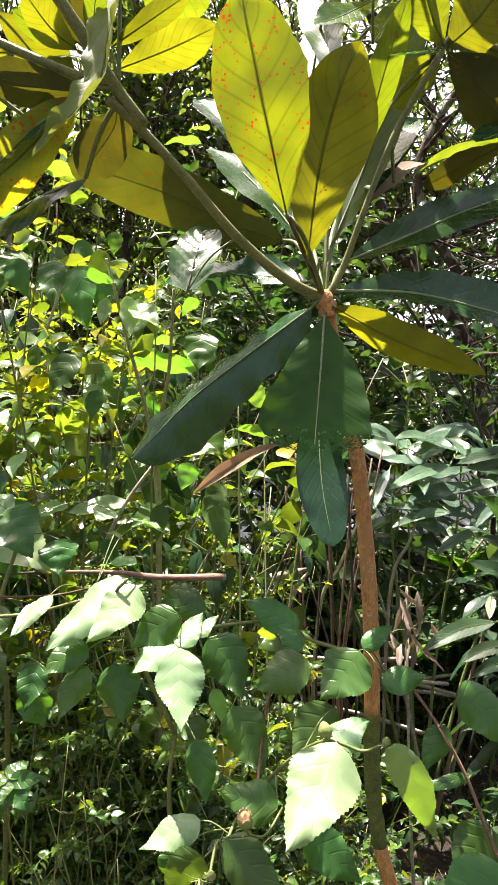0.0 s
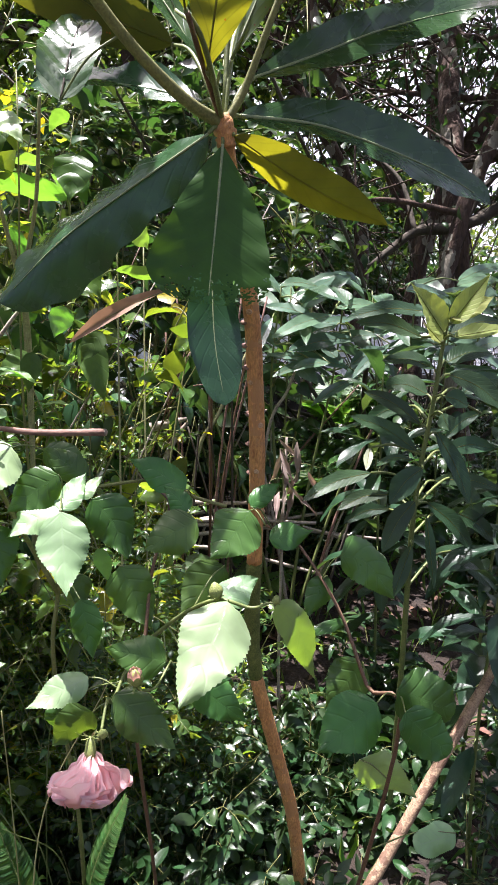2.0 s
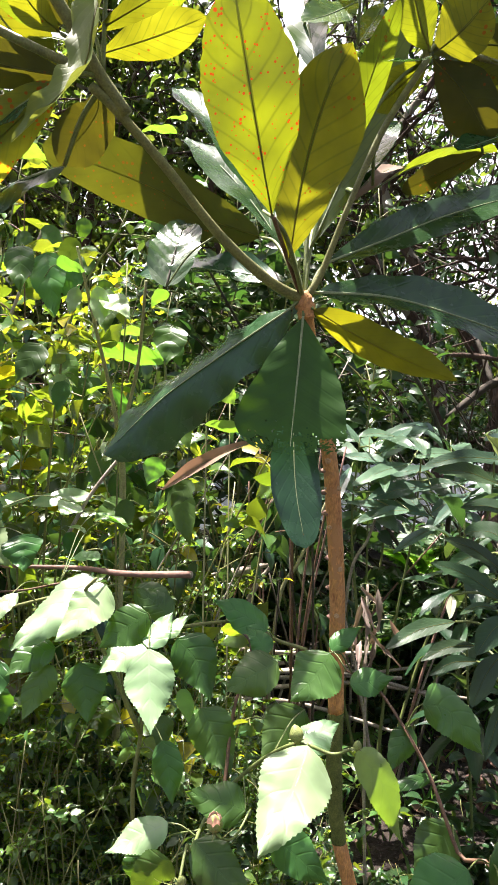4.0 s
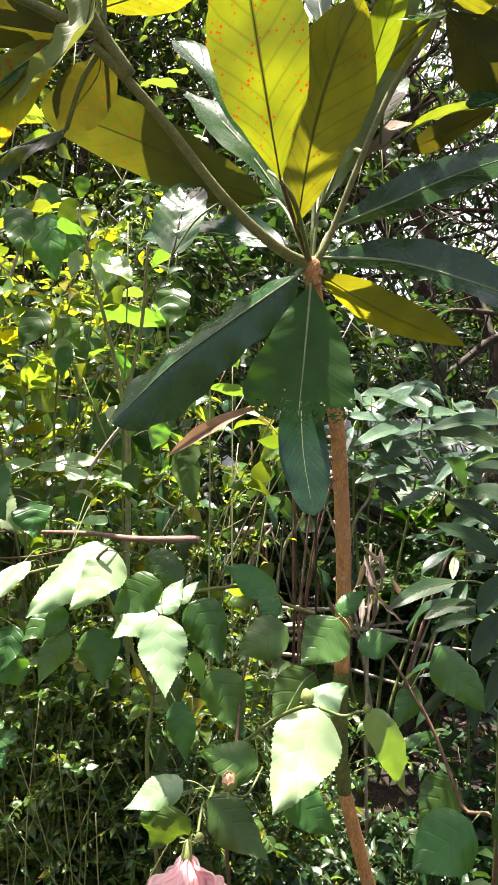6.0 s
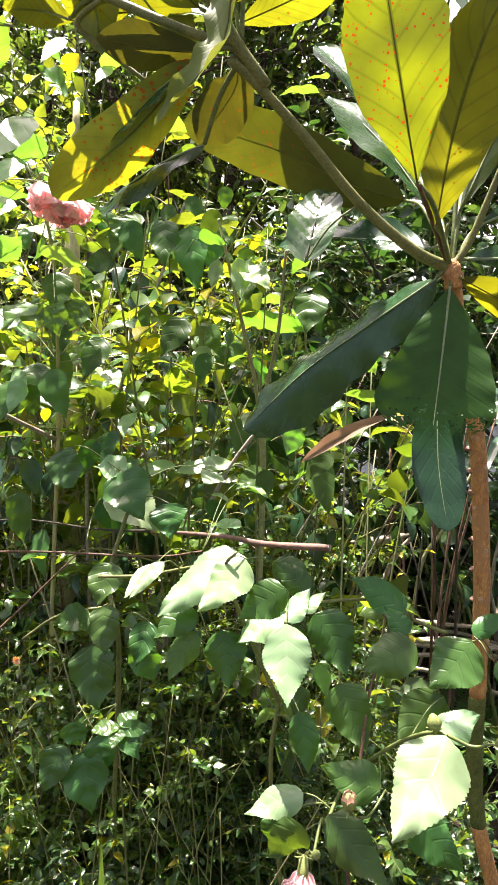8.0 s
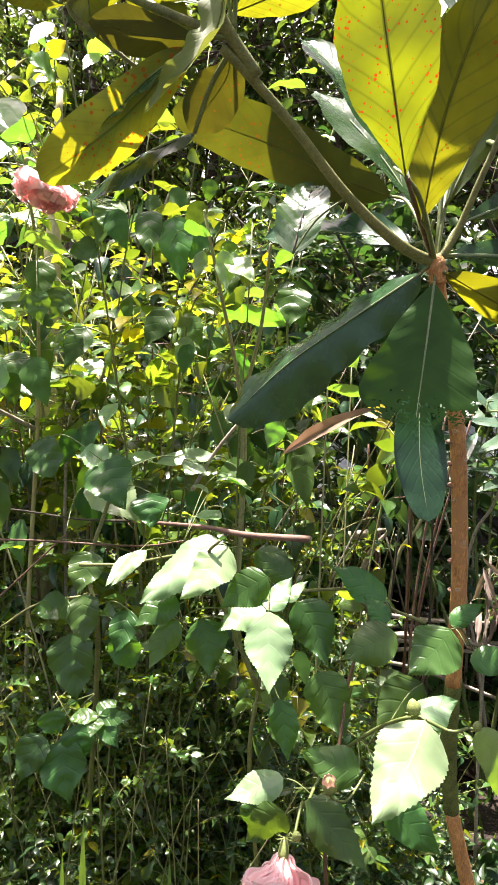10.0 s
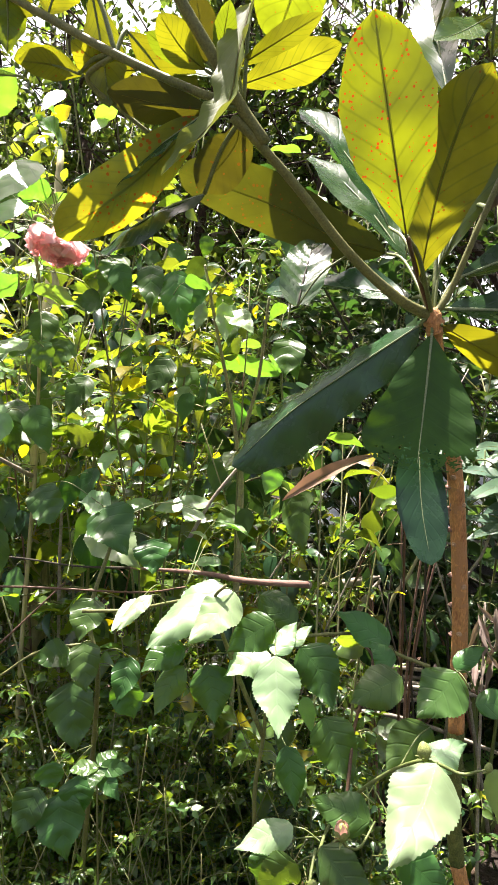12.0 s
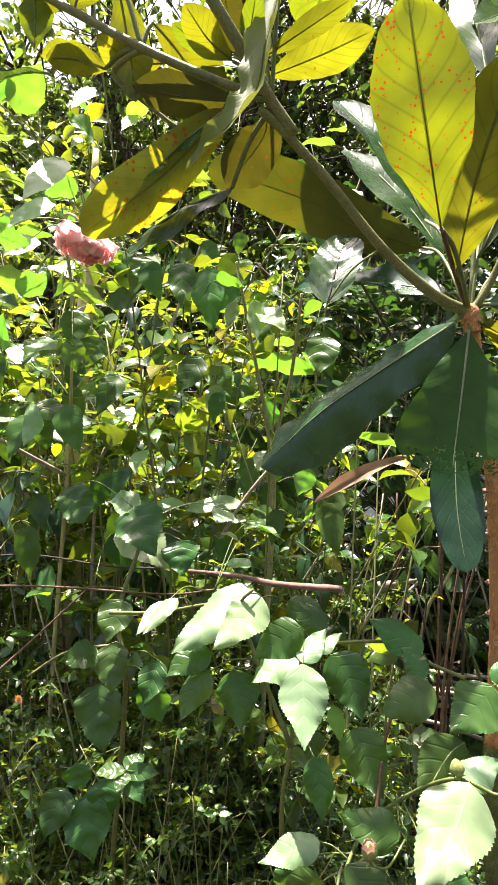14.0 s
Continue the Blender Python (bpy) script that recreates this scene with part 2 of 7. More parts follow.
M_CULM = rough_material("yellowish_culm", (0.30, 0.27, 0.10), (0.55, 0.50, 0.24), 18, 0.6, 0.4, stretch=(1, 1, 0.3))
M_MOTTLE = rough_material("mottled_bark", (0.12, 0.07, 0.04), (0.50, 0.35, 0.21), 45, 0.75, 0.9, third=(0.17, 0.10, 0.06))
M_SCAR = rough_material("leaf_scar", (0.40, 0.20, 0.09), (0.80, 0.55, 0.33), 160, 0.8, 0.5)
M_MOSS = rough_material("mossy_bark", (0.07, 0.10, 0.02), (0.19, 0.21, 0.05), 60, 0.95, 0.9)
M_TWIG = rough_material("green_stem", (0.11, 0.125, 0.035), (0.24, 0.245, 0.075), 60, 0.6, 0.3)
M_CANE = rough_material("pale_green_cane", (0.24, 0.25, 0.11), (0.44, 0.43, 0.22), 50, 0.6, 0.3)
M_PETIOLE = rough_material("petiole", (0.09, 0.13, 0.035), (0.20, 0.24, 0.07), 80, 0.5, 0.2)
M_REDSTEM = rough_material("reddish_stem", (0.09, 0.045, 0.025), (0.20, 0.11, 0.06), 60, 0.6, 0.3)
M_STICK = rough_material("cut_branch_bark", (0.16, 0.085, 0.06), (0.34, 0.20, 0.15), 40, 0.75, 0.5, stretch=(0.3, 1, 1))
M_PALESTICK = rough_material("pale_dry_wood", (0.22, 0.18, 0.13), (0.48, 0.42, 0.34), 25, 0.85, 0.6)
M_BARK = rough_material("old_bark", (0.03, 0.02, 0.014), (0.12, 0.075, 0.05), 9, 0.95, 1.0, third=(0.22, 0.20, 0.15), stretch=(1, 1, 0.4), relief=0.03)
M_DARKSTEM = rough_material("dark_stem", (0.03, 0.025, 0.018), (0.09, 0.075, 0.05), 30, 0.9, 0.5)
M_SOIL = rough_material("soil", (0.012, 0.009, 0.006), (0.042, 0.028, 0.018), 14, 0.95, 1.0, relief=0.02)
M_METAL = rough_material("weathered_zinc", (0.70, 0.71, 0.72), (0.88, 0.89, 0.90), 3, 0.5, 0.03, metal=0.1)
M_BUD = rough_material("bud_green", (0.16, 0.22, 0.05), (0.30, 0.34, 0.10), 120, 0.55, 0.3)
M_PETAL = petal_material("pink_petal", (0.96, 0.60, 0.61), (1.0, 0.68, 0.67))
M_PETALPALE = petal_material("faded_petal", (0.78, 0.42, 0.34), (0.7, 0.35, 0.25))
M_ORANGE = petal_material("orange_petal", (0.85, 0.35, 0.03), (0.8, 0.3, 0.02))


# ---- shapes ----
def mesh_of(name, verts, faces, mat, uvs=None, smooth=True):
    me = bpy.data.meshes.new(name)
    me.from_pydata([tuple(map(float, v)) for v in verts] if not isinstance(verts, np.ndarray) else verts.tolist(), [], faces)
    if uvs is not None:
        layer = me.uv_layers.new(name="UVMap")
        idx = np.empty(len(me.loops), dtype=np.int32)
        me.loops.foreach_get("vertex_index", idx)
        layer.data.foreach_set("uv", np.asarray(uvs, dtype=np.float32)[idx].ravel())
    if smooth:
        me.polygons.foreach_set("use_smooth", [True] * len(me.polygons))
    me.materials.append(mat)
    return me


def thing(name, label, category, group="", at=(0, 0, 0)):
    ob = new(name)
    ob.location = at
    ob.empty_display_size = 0.1
    return tagged(ob, label, category, group)


def under(name, me, parent, label="", kind=""):
    """A mesh in world places (or its parent's frame) as a part of parent."""
    ob = new(name, me)
    ob.parent = parent
    top = parent
    base = Vector((0, 0, 0))
    while top is not None:
        base += top.location
        top = top.parent
    ob.location = -base
    return tagged(ob, label, kind=kind)


def tube(pts, radii, sides=8, knobs=0.0, rng=None, offset=0):
    """Rings along a smoothed line: verts, faces."""
    pts = np.array([tuple(p) for p in pts], float)
    n = len(pts)
    radii = np.full(n, radii, float) if np.isscalar(radii) else np.interp(np.linspace(0, 1, n), np.linspace(0, 1, len(radii)), radii)
    tan = np.gradient(pts, axis=0)
    tan /= np.linalg.norm(tan, axis=1)[:, None] + 1e-9
    ref = np.array([1.0, 0, 0]) if abs(tan[0][0]) < 0.8 else np.array([0, 1.0, 0])
    verts, faces = [], []
    a = np.linspace(0, 2 * np.pi, sides, endpoint=False)
    for k in range(n):
        u = np.cross(tan[k], ref)
        u /= np.linalg.norm(u) + 1e-9
        v = np.cross(tan[k], u)
        r = radii[k] * (1 + (knobs * rng.uniform(-1, 1, sides) if rng is not None else 0))
        ring = pts[k] + np.outer(np.cos(a) * r, u) + np.outer(np.sin(a) * r, v)
        verts.append(ring)
        if k:
            o = offset + (k - 1) * sides
            faces += [(o + i, o + (i + 1) % sides, o + sides + (i + 1) % sides, o + sides + i) for i in range(sides)]
    verts = np.concatenate(verts)
    faces += [tuple(offset + i for i in range(sides))[::-1], tuple(offset + (n - 1) * sides + i for i in range(sides))]
    return verts, faces


def smooth_line(pts, per=6):
    """Catmull-Rom through the points."""
    p = [np.array(tuple(q), float) for q in pts]
    if len(p) < 3:
        return [p[0] + (p[-1] - p[0]) * s for s in np.linspace(0, 1, per + 1)]
    p = [2 * p[0] - p[1]] + p + [2 * p[-1] - p[-2]]
    out = []
    for i in range(1, len(p) - 2):
        for s in np.linspace(0, 1, per, endpoint=False):
            a, b, c, d = p[i - 1:i + 3]
            out.append(0.5 * (2 * b + (c - a) * s + (2 * a - 5 * b + 4 * c - d) * s * s + (3 * b - a - 3 * c + d) * s ** 3))
    return out + [p[-2]]


def stem(parent, name, pts, radii, mat, sides=8, label="", knobs=0.0, seed=0, per=6):
    line = smooth_line(pts, per)
    rng = np.random.default_rng(seed)
    v, f = tube(line, radii, sides, knobs, rng)
    return under(name, mesh_of(name, v, f, mat), parent, label)


def profile(kind, s):
    """Half width of a leaf outline along its length, at most 1."""
    a, b = {"spoon": (1.1, 0.78), "oval": (0.62, 1.22), "lance": (0.75, 0.85), "round": (0.42, 0.5), "strap": (0.3, 0.6), "long": (0.62, 0.45), "fan": (1.0, 0.28)}[kind]
    top = a / (a + b)
    return (s ** a * (1 - s) ** b) / (top ** a * (1 - top) ** b)


def blade_mesh(length, width, kind, mat, bow=0.06, fold=0.15, wave=0.05, teeth=0, rows=18, cols=6, seed=0, eaten=0.0, roll=0.0, twist=0.0, frill=0.0, lop=1.0, pleat=0.0, veins=8):
    rng = np.random.default_rng(seed)
    if teeth:
        rows = max(rows, teeth * 2)
    s = np.linspace(0, 1, rows + 1)
    u = np.linspace(-1, 1, cols + 1)
    h = np.maximum(profile(kind, np.clip(s, 1e-4, 1 - 1e-4)), 0.012) * width / 2
    ph, ph2 = rng.uniform(0, 6.28, 2)
    rough_edge = 1 + 0.035 * np.sin(s * 23 + ph) + 0.025 * rng.uniform(-1, 1, rows + 1)
    verts, uvs = [], []
    for i, si in enumerate(s):
        tooth = 1 + (0.024 if i % 2 else -0.016) * (0.08 < si < 0.97) if teeth else 1
        for uj in u:
            edge = abs(uj) ** 4
            x = uj * h[i] * (1 + (tooth * rough_edge[i] - 1) * edge)
            y = si * length + (0.012 * length * edge if (teeth and i % 2) else 0)
            x *= lop if uj < 0 else 1
            z = bow * length * 4 * si * (1 - si) + fold * abs(x)
            z += wave * width * math.sin(si * 11 + ph + (1.5 if uj > 0 else 0)) * uj * uj * min(1, 4 * si)
            z += 0.02 * width * math.sin(si * 19 + ph2) * (1 - abs(uj))
            if pleat:
                z -= pleat * width * abs(math.cos(math.pi * (si * veins - 0.22 * veins * abs(uj)))) ** 3 * min(1, 2.5 * (1 - abs(uj)) + 0.25) * min(1, 5 * si)
            if frill:
                z += frill * width * (math.sin(uj * 9 + ph) + 0.6 * math.sin(uj * 17 + ph2)) * si ** 2
                y += 0.25 * frill * length * math.sin(uj * 13 + ph2) * si ** 3
            if roll:
                a = roll * abs(uj) ** 2
                z -= h[i] * a * 0.6
                x *= 1 - 0.35 * abs(roll) * abs(uj) ** 2
            if twist:
                a = twist * (si - 0.3)
                x, z = x * math.cos(a) - (z - bow * length * 4 * si * (1 - si)) * math.sin(a), z + x * math.sin(a)
            verts.append((x, y, z))
            uvs.append((uj * 0.5 + 0.5, si))
    faces = []
    n = cols + 1
    for i in range(rows):
        for j in range(cols):
            if eaten and s[i] > 0.72:
                edge_near = (s[i] - 0.72) / 0.28
                px, py = u[j] * h[i] * 230, s[i] * length * 230
                bite = noise.noise((px, py, seed)) * 0.5 + 0.5 * noise.noise((px * 0.35, py * 0.35, seed + 5))
                if bite > 0.5 - eaten * edge_near * 0.55:
                    continue
            faces.append((i * n + j, i * n + j + 1, (i + 1) * n + j + 1, (i + 1) * n + j))
    return mesh_of("leaf", np.array(verts), faces, mat, uvs)


def spine_mesh(line, width, up, kind, mat, fold=0.15, wave=0.04, ripple=0.015, cup=0.0, pleat=0.004, veins=9, teeth=0, rows=40, cols=10, seed=0, eaten=0.0, lop=1.0):
    """A leaf laid along a bent midrib: cup curls its sides, ripple crimps its margin, eaten gnaws its end."""
    rng = np.random.default_rng(seed)
    rows = max(rows, teeth * 2)
    line = np.array(smooth_line(line, 12))
    run = np.concatenate([[0], np.cumsum(np.linalg.norm(np.diff(line, axis=0), axis=1))])
    length = run[-1]
    s = np.linspace(0, 1, rows + 1)
    mid = np.stack([np.interp(s * length, run, line[:, k]) for k in range(3)], 1)
    tan = np.gradient(mid, axis=0)
    tan /= np.linalg.norm(tan, axis=1)[:, None]
    side = np.cross(tan, np.array(tuple(up)))
    side /= np.linalg.norm(side, axis=1)[:, None]
    top = np.cross(side, tan)
    u = np.linspace(-1, 1, cols + 1)
    ph = rng.uniform(0, 6.28, 6)
    h = np.maximum(profile(kind, np.clip(s, 1e-4, 1 - 1e-4)), 0.012) * width / 2
    verts, uvs = [], []
    for i, si in enumerate(s):
        left = 1 + 0.05 * math.sin(si * 9 + ph[0]) + 0.012 * math.sin(si * 31 + ph[1])
        right = 1 + 0.05 * math.sin(si * 10 + ph[2]) + 0.012 * math.sin(si * 27 + ph[3])
        tooth = (0.05 if i % 2 else 0.0) * (0.06 < si < 0.98) if teeth else 0.0
        for uj in u:
            a = abs(uj)
            edge = (left if uj < 0 else right) * (lop if uj < 0 else 1)
            r = a * h[i] * (1 + (edge - 1) * a * a + tooth * a ** 6)
            bend = cup * a
            x = math.copysign(r * (math.sin(bend) / bend if abs(bend) > 1e-3 else 1), uj)
            z = fold * r + r * ((1 - math.cos(bend)) / bend if abs(bend) > 1e-3 else 0)
            grow = min(1, 5 * si) * min(1, 6 * (1 - si) + 0.2)
            z += wave * width * math.sin(si * 8 + ph[4] + (1.9 if uj > 0 else 0)) * a * a * grow
            z += ripple * width * math.sin(si * 34 + ph[5] + (1.1 if uj > 0 else 0)) * a ** 3 * grow
            z -= pleat * width * abs(math.cos(math.pi * (si * veins - 0.22 * veins * a))) ** 3 * min(1, 2.5 * (1 - a) + 0.25) * min(1, 5 * si)
            lean = 0.010 * length * a ** 6 if (teeth and i % 2) else 0
            verts.append(mid[i] + side[i] * x + top[i] * z + tan[i] * lean)
            uvs.append((uj * 0.5 + 0.5, si))
    faces, n = [], cols + 1
    for i in range(rows):
        for j in range(cols):
            if eaten and s[i] > 0.70:
                near = (s[i] - 0.70) / 0.30
                px, py = u[j] * h[i] * 420, s[i] * length * 420
                bite = noise.noise((px, py, seed)) * 0.55 + 0.5 * noise.noise((px * 0.3, py * 0.3, seed + 5)) - 0.25 * max(0, u[j] - 0.2)
                if bite > 0.55 - eaten * near * 0.75:
                    continue
            faces.append((i * n + j, i * n + j + 1, (i + 1) * n + j + 1, (i + 1) * n + j))
    return mesh_of("leaf", np.array(verts), faces, mat, uvs), mid, top


def leaf_pose(base, tip, up):
    base, tip, up = Vector(base), Vector(tip), Vector(up)
    y = (tip - base).normalized()
    z = (up - up.dot(y) * y).normalized()
    x = y.cross(z)
    m = Matrix((x, y, z)).transposed().to_4x4()
    m.translation = base
    return m, (tip - base).length


class Plant:
    """A plant with its stems and single leaves."""

    def __init__(self, name, label, category, at, group=""):
        self.top = thing(name, label, category, group, at)
        self.lines, self.count = [], 0

    def stem(self, name, pts, radii, mat, sides=8, label="", knobs=0.05, per=6, hold=True):
        ob = stem(self.top, name, pts, radii, mat, sides, label, knobs, len(self.lines), per)
        if hold:
            self.lines += [np.array(q) for q in smooth_line(pts, 10)]
        return ob

    def leaf(self, base, tip, width, up, kind, mat, rib=0.0, rib_mat=None, petiole=0.0, foot=None, label="", name="leaf", **shape):
        """One leaf from base to tip, with its midrib and its stalk to the nearest stem."""
        self.count += 1
        m, length = leaf_pose(base, tip, up)
        shape.setdefault("seed", self.count * 7 + 3)
        if mat in (M_BIG, M_BIGDARK, M_BIGOLDSHADE, M_BIGGREEN, M_SCORCH, M_SPOT, M_YELLOW):
            shape = {"pleat": 0.010, "rows": 44, "cols": 10, "veins": 10, **shape}
        elif mat in (M_HIB, M_HIBSUN):
            shape = {"pleat": 0.014, "rows": 34, "cols": 8, "veins": 5, **shape}
        ob = new(name, blade_mesh(length, width, kind, mat, **shape))
        ob.parent = self.top
        ob.matrix_basis = Matrix.Translation(-self.top.location) @ m
        tagged(ob, label)
        bow = shape.get("bow", 0.06)
        if rib:
            line = [(0, s * length, bow * length * 4 * s * (1 - s) - rib * 0.35) for s in np.linspace(0, 0.93, 12)]
            v, f = tube(line, [rib, rib * 0.75, rib * 0.25], 6)
            r = new("midrib", mesh_of("midrib", v, f, rib_mat or (M_RIBPALE if mat in (M_BIGDARK, M_BIGGREEN) else M_PETIOLE)))
            r.parent = ob
        if petiole:
            b = np.array(tuple(base))
            if foot is None:
                gaps = [np.linalg.norm(q - b - (0, 0, -0.01)) for q in self.lines]
                k = int(np.argmin(gaps)) if gaps else -1
                if k >= 0 and gaps[k] < 0.22:
                    foot = self.lines[k]
                else:
                    d = np.array(tuple(Vector(tip) - Vector(base)))
                    foot = b - d / np.linalg.norm(d) * 0.04 + np.array((0, 0.02, -0.03))
            foot = np.array(tuple(foot))
            way = b - foot
            bend = foot + way * 0.55 + np.array((0, 0, 0.12 * np.linalg.norm(way)))
            line = smooth_line([foot, bend, b], 5)
            inv = np.array(m.inverted())
            line = [(inv @ np.append(q, 1))[:3] for q in line]
            v, f = tube(line, [petiole * 1.1, petiole, petiole * 0.85], 6)
            p = new("petiole", mesh_of("petiole", v, f, M_PETIOLE))
            p.parent = ob
        return ob


    def spine_leaf(self, line, width, up, kind, mat, rib=0.0, petiole=0.0, foot=None, label="", **shape):
        """One leaf along a bent midrib, with its rib and its stalk to the nearest stem."""
        self.count += 1
        shape.setdefault("seed", self.count * 7 + 3)
        if mat in (M_HIB, M_HIBSUN):
            shape = {"pleat": 0.007, "veins": 5, "fold": 0.14, "wave": 0.09, "ripple": 0.02, "cols": 8, "rows": 34, "cup": -0.6, **shape}
        me, mid, top = spine_mesh(line, width, up, kind, mat, **shape)
        ob = under("leaf", me, self.top, label)
        if rib:
            v, f = tube(mid[:int(len(mid) * 0.95)] + top[:int(len(mid) * 0.95)] * rib * 0.15, [rib, rib * 0.7, rib * 0.25], 6)
            r = new("midrib", mesh_of("midrib", v, f, M_RIBPALE if mat in (M_BIGDARK, M_BIGGREEN) else M_RIBLIT))
            r.parent = ob
        b = mid[0]
        if foot is None:
            gaps = [np.linalg.norm(q - b - (0, 0, -0.01)) for q in self.lines]
            k = int(np.argmin(gaps)) if gaps else -1
            foot = self.lines[k] if k >= 0 and gaps[k] < 0.5 else b - (mid[3] - mid[0]) - np.array((0, -0.02, 0.03))
        foot = np.array(tuple(foot))
        way = b - foot
        size = petiole or (0.003 if mat not in (M_HIB, M_HIBSUN) else 0.0011)
        v, f = tube(smooth_line([foot, foot + way * 0.55 + np.array((0, 0, 0.12 * np.linalg.norm(way))), b], 5), [size * 1.1, size, size * 0.8], 6)
        p = new("petiole", mesh_of("petiole", v, f, M_PETIOLE))
        p.parent = ob
        return ob


def leaf_template(kind, fold=0.2, bow=0.1, rows=5):
    """A light leaf of unit length: verts, faces, uvs."""
    s = np.linspace(0, 1, rows + 1)
    v, uv = [(0, 0, 0)], [(0.5, 0)]
    for si in s[1:-1]:
        h = profile(kind, si) * 0.5
        for uj in (-1, 0, 1):
            v.append((uj * h, si, fold * abs(uj) * h + bow * 4 * si * (1 - si)))
            uv.append((uj * 0.5 + 0.5, si))
    v.append((0, 1, 0))
    uv.append((0.5, 1))
    f = [(0, 2, 1), (0, 3, 2)]
    for i in range(rows - 2):
        o = 1 + 3 * i
        f += [(o, o + 1, o + 4, o + 3), (o + 1, o + 2, o + 5, o + 4)]
    o, e = 1 + 3 * (rows - 2), len(v) - 1
    f += [(o, o + 1, e), (o + 1, o + 2, e)]
    return np.array(v, float), f, np.array(uv)


def leaves_mesh(name, base, axis, up, length, width, kind, mat, rng, fold=0.2, bow=0.1, rows=5):
    """Many light leaves joined into one mesh."""
    tv, tf, tuv = leaf_template(kind, fold, bow, rows)
    n, k = len(base), len(tv)
    y = axis / (np.linalg.norm(axis, axis=1)[:, None] + 1e-9)
    z = up - (up * y).sum(1)[:, None] * y
    z /= np.linalg.norm(z, axis=1)[:, None] + 1e-9
    x = np.cross(y, z)
    tw = tv[None] * np.stack([width, length, length * rng.uniform(0.4, 1.6, n)], 1)[:, None, :]
    verts = base[:, None, :] + tw[..., :1] * x[:, None] + tw[..., 1:2] * y[:, None] + tw[..., 2:] * z[:, None]
    faces = [tuple(i + o for i in f) for o in range(0, n * k, k) for f in tf]
    return mesh_of(name, verts.reshape(-1, 3), faces, mat, np.tile(tuv, (n, 1)))


def shrub(name, label, at, height, spread, stems, leaf, mat, kind="oval", twigs=9, per=9, seed=0, lean=(0, 0), droop=0.35, ratio=0.5,
          bark=None, r=0.006, group="", category="shrub", bare=0.25, upness=1.0):
    """A leafy shrub: main stems, side twigs, and leaves set along the twigs."""
    rng = np.random.default_rng(seed)
    top = thing(name, label, category, group, at)
    at = np.array(at, float)
    bark = bark or M_TWIG
    B, A, U, S = [], [], [], []
    tv, tf, off = [], [], 0
    for k in range(stems):
        ang = rng.uniform(0, 6.28)
        out = np.array((math.cos(ang), math.sin(ang), 0)) * spread * rng.uniform(0.2, 1)
        h = height * rng.uniform(0.7, 1.05)
        end = at + out + np.array((lean[0], lean[1], h))
        midp = at + out * 0.35 + np.array((lean[0] * 0.3, lean[1] * 0.3, h * 0.55)) + rng.normal(0, 0.06 * height, 3)
        line = np.array(smooth_line([at + rng.normal(0, 0.02, 3) * (1, 1, 0), midp, end], 8))
        v, f = tube(line, [r * 0.7, r * 0.5, r * 0.25], 6)
        under("stem", mesh_of("stem", v, f, bark), top)
        for j in range(twigs):
            q = rng.uniform(bare, 1)
            p0 = line[min(len(line) - 1, int(q * (len(line) - 1)))]
            a2 = rng.uniform(0, 6.28)
            ln = spread * rng.uniform(0.35, 0.8) * (1.15 - 0.5 * q)
            d = np.array((math.cos(a2), math.sin(a2), rng.uniform(0.1, 0.9)))
            d /= np.linalg.norm(d)
            tl = np.array(smooth_line([p0, p0 + d * ln * 0.5 + (0, 0, 0.05 * ln), p0 + d * ln + (0, 0, -0.12 * ln)], 4))
            v, f = tube(tl, [r * 0.4, r * 0.18], 4, offset=off)
            tv.append(v)
            tf += f
            off += len(v)
            for m in range(per):
                w = (m + rng.uniform(0.3, 1)) / per
                b = tl[min(len(tl) - 1, int(w * (len(tl) - 1) + 0.5))] + rng.normal(0, 0.1 * leaf, 3)
                side = np.cross(d, (0, 0, 1)) * (1 if m % 2 else -1)
                ax = 0.5 * d + 0.8 * side + rng.normal(0, 0.35, 3) + np.array((0, 0, -droop * rng.uniform(0.2, 1.8)))
                B.append(b)
                A.append(ax)
                U.append(np.array((0, -0.12, upness)) + rng.normal(0, 0.6, 3))
                S.append(leaf * rng.uniform(0.55, 1.2))
    if tv:
        under("twig_growth", mesh_of("twig_growth", np.concatenate(tv), tf, bark), top, kind="stuff")
    S = np.array(S)
    under("foliage", leaves_mesh("foliage", np.array(B), np.array(A), np.array(U), S, S * ratio * rng.uniform(0.8, 1.2, len(S)), kind, mat, rng), top, kind="stuff")
    return top



# ---- ground ----
def ground_height(x, y):
    d = math.hypot(x, y - 1)
    return 0.05 * noise.noise((x * 0.9, y * 0.9, 0)) + 0.015 * noise.noise((x * 5, y * 5, 3)) - 0.02 * min(d, 12) + 0.02


def make_ground():
    rings = [0.0] + [0.12 * 1.085 ** k for k in range(92)]
    verts, faces, n = [], [], 72
    for k, r in enumerate(rings):
        for j in range(n):
            a = 2 * math.pi * j / n
            x, y = r * math.cos(a), 1.5 + r * math.sin(a)
            verts.append((x, y, ground_height(x, y) if r < 30 else -0.2))
        if k:
            o = (k - 1) * n
            faces += [(o + j, o + (j + 1) % n, o + n + (j + 1) % n, o + n + j) for j in range(n)]
    return tagged(new("ground", mesh_of("ground", np.array(verts), faces, M_SOIL)), "dark damp soil under dense plants", "ground", kind="structure")


make_ground()

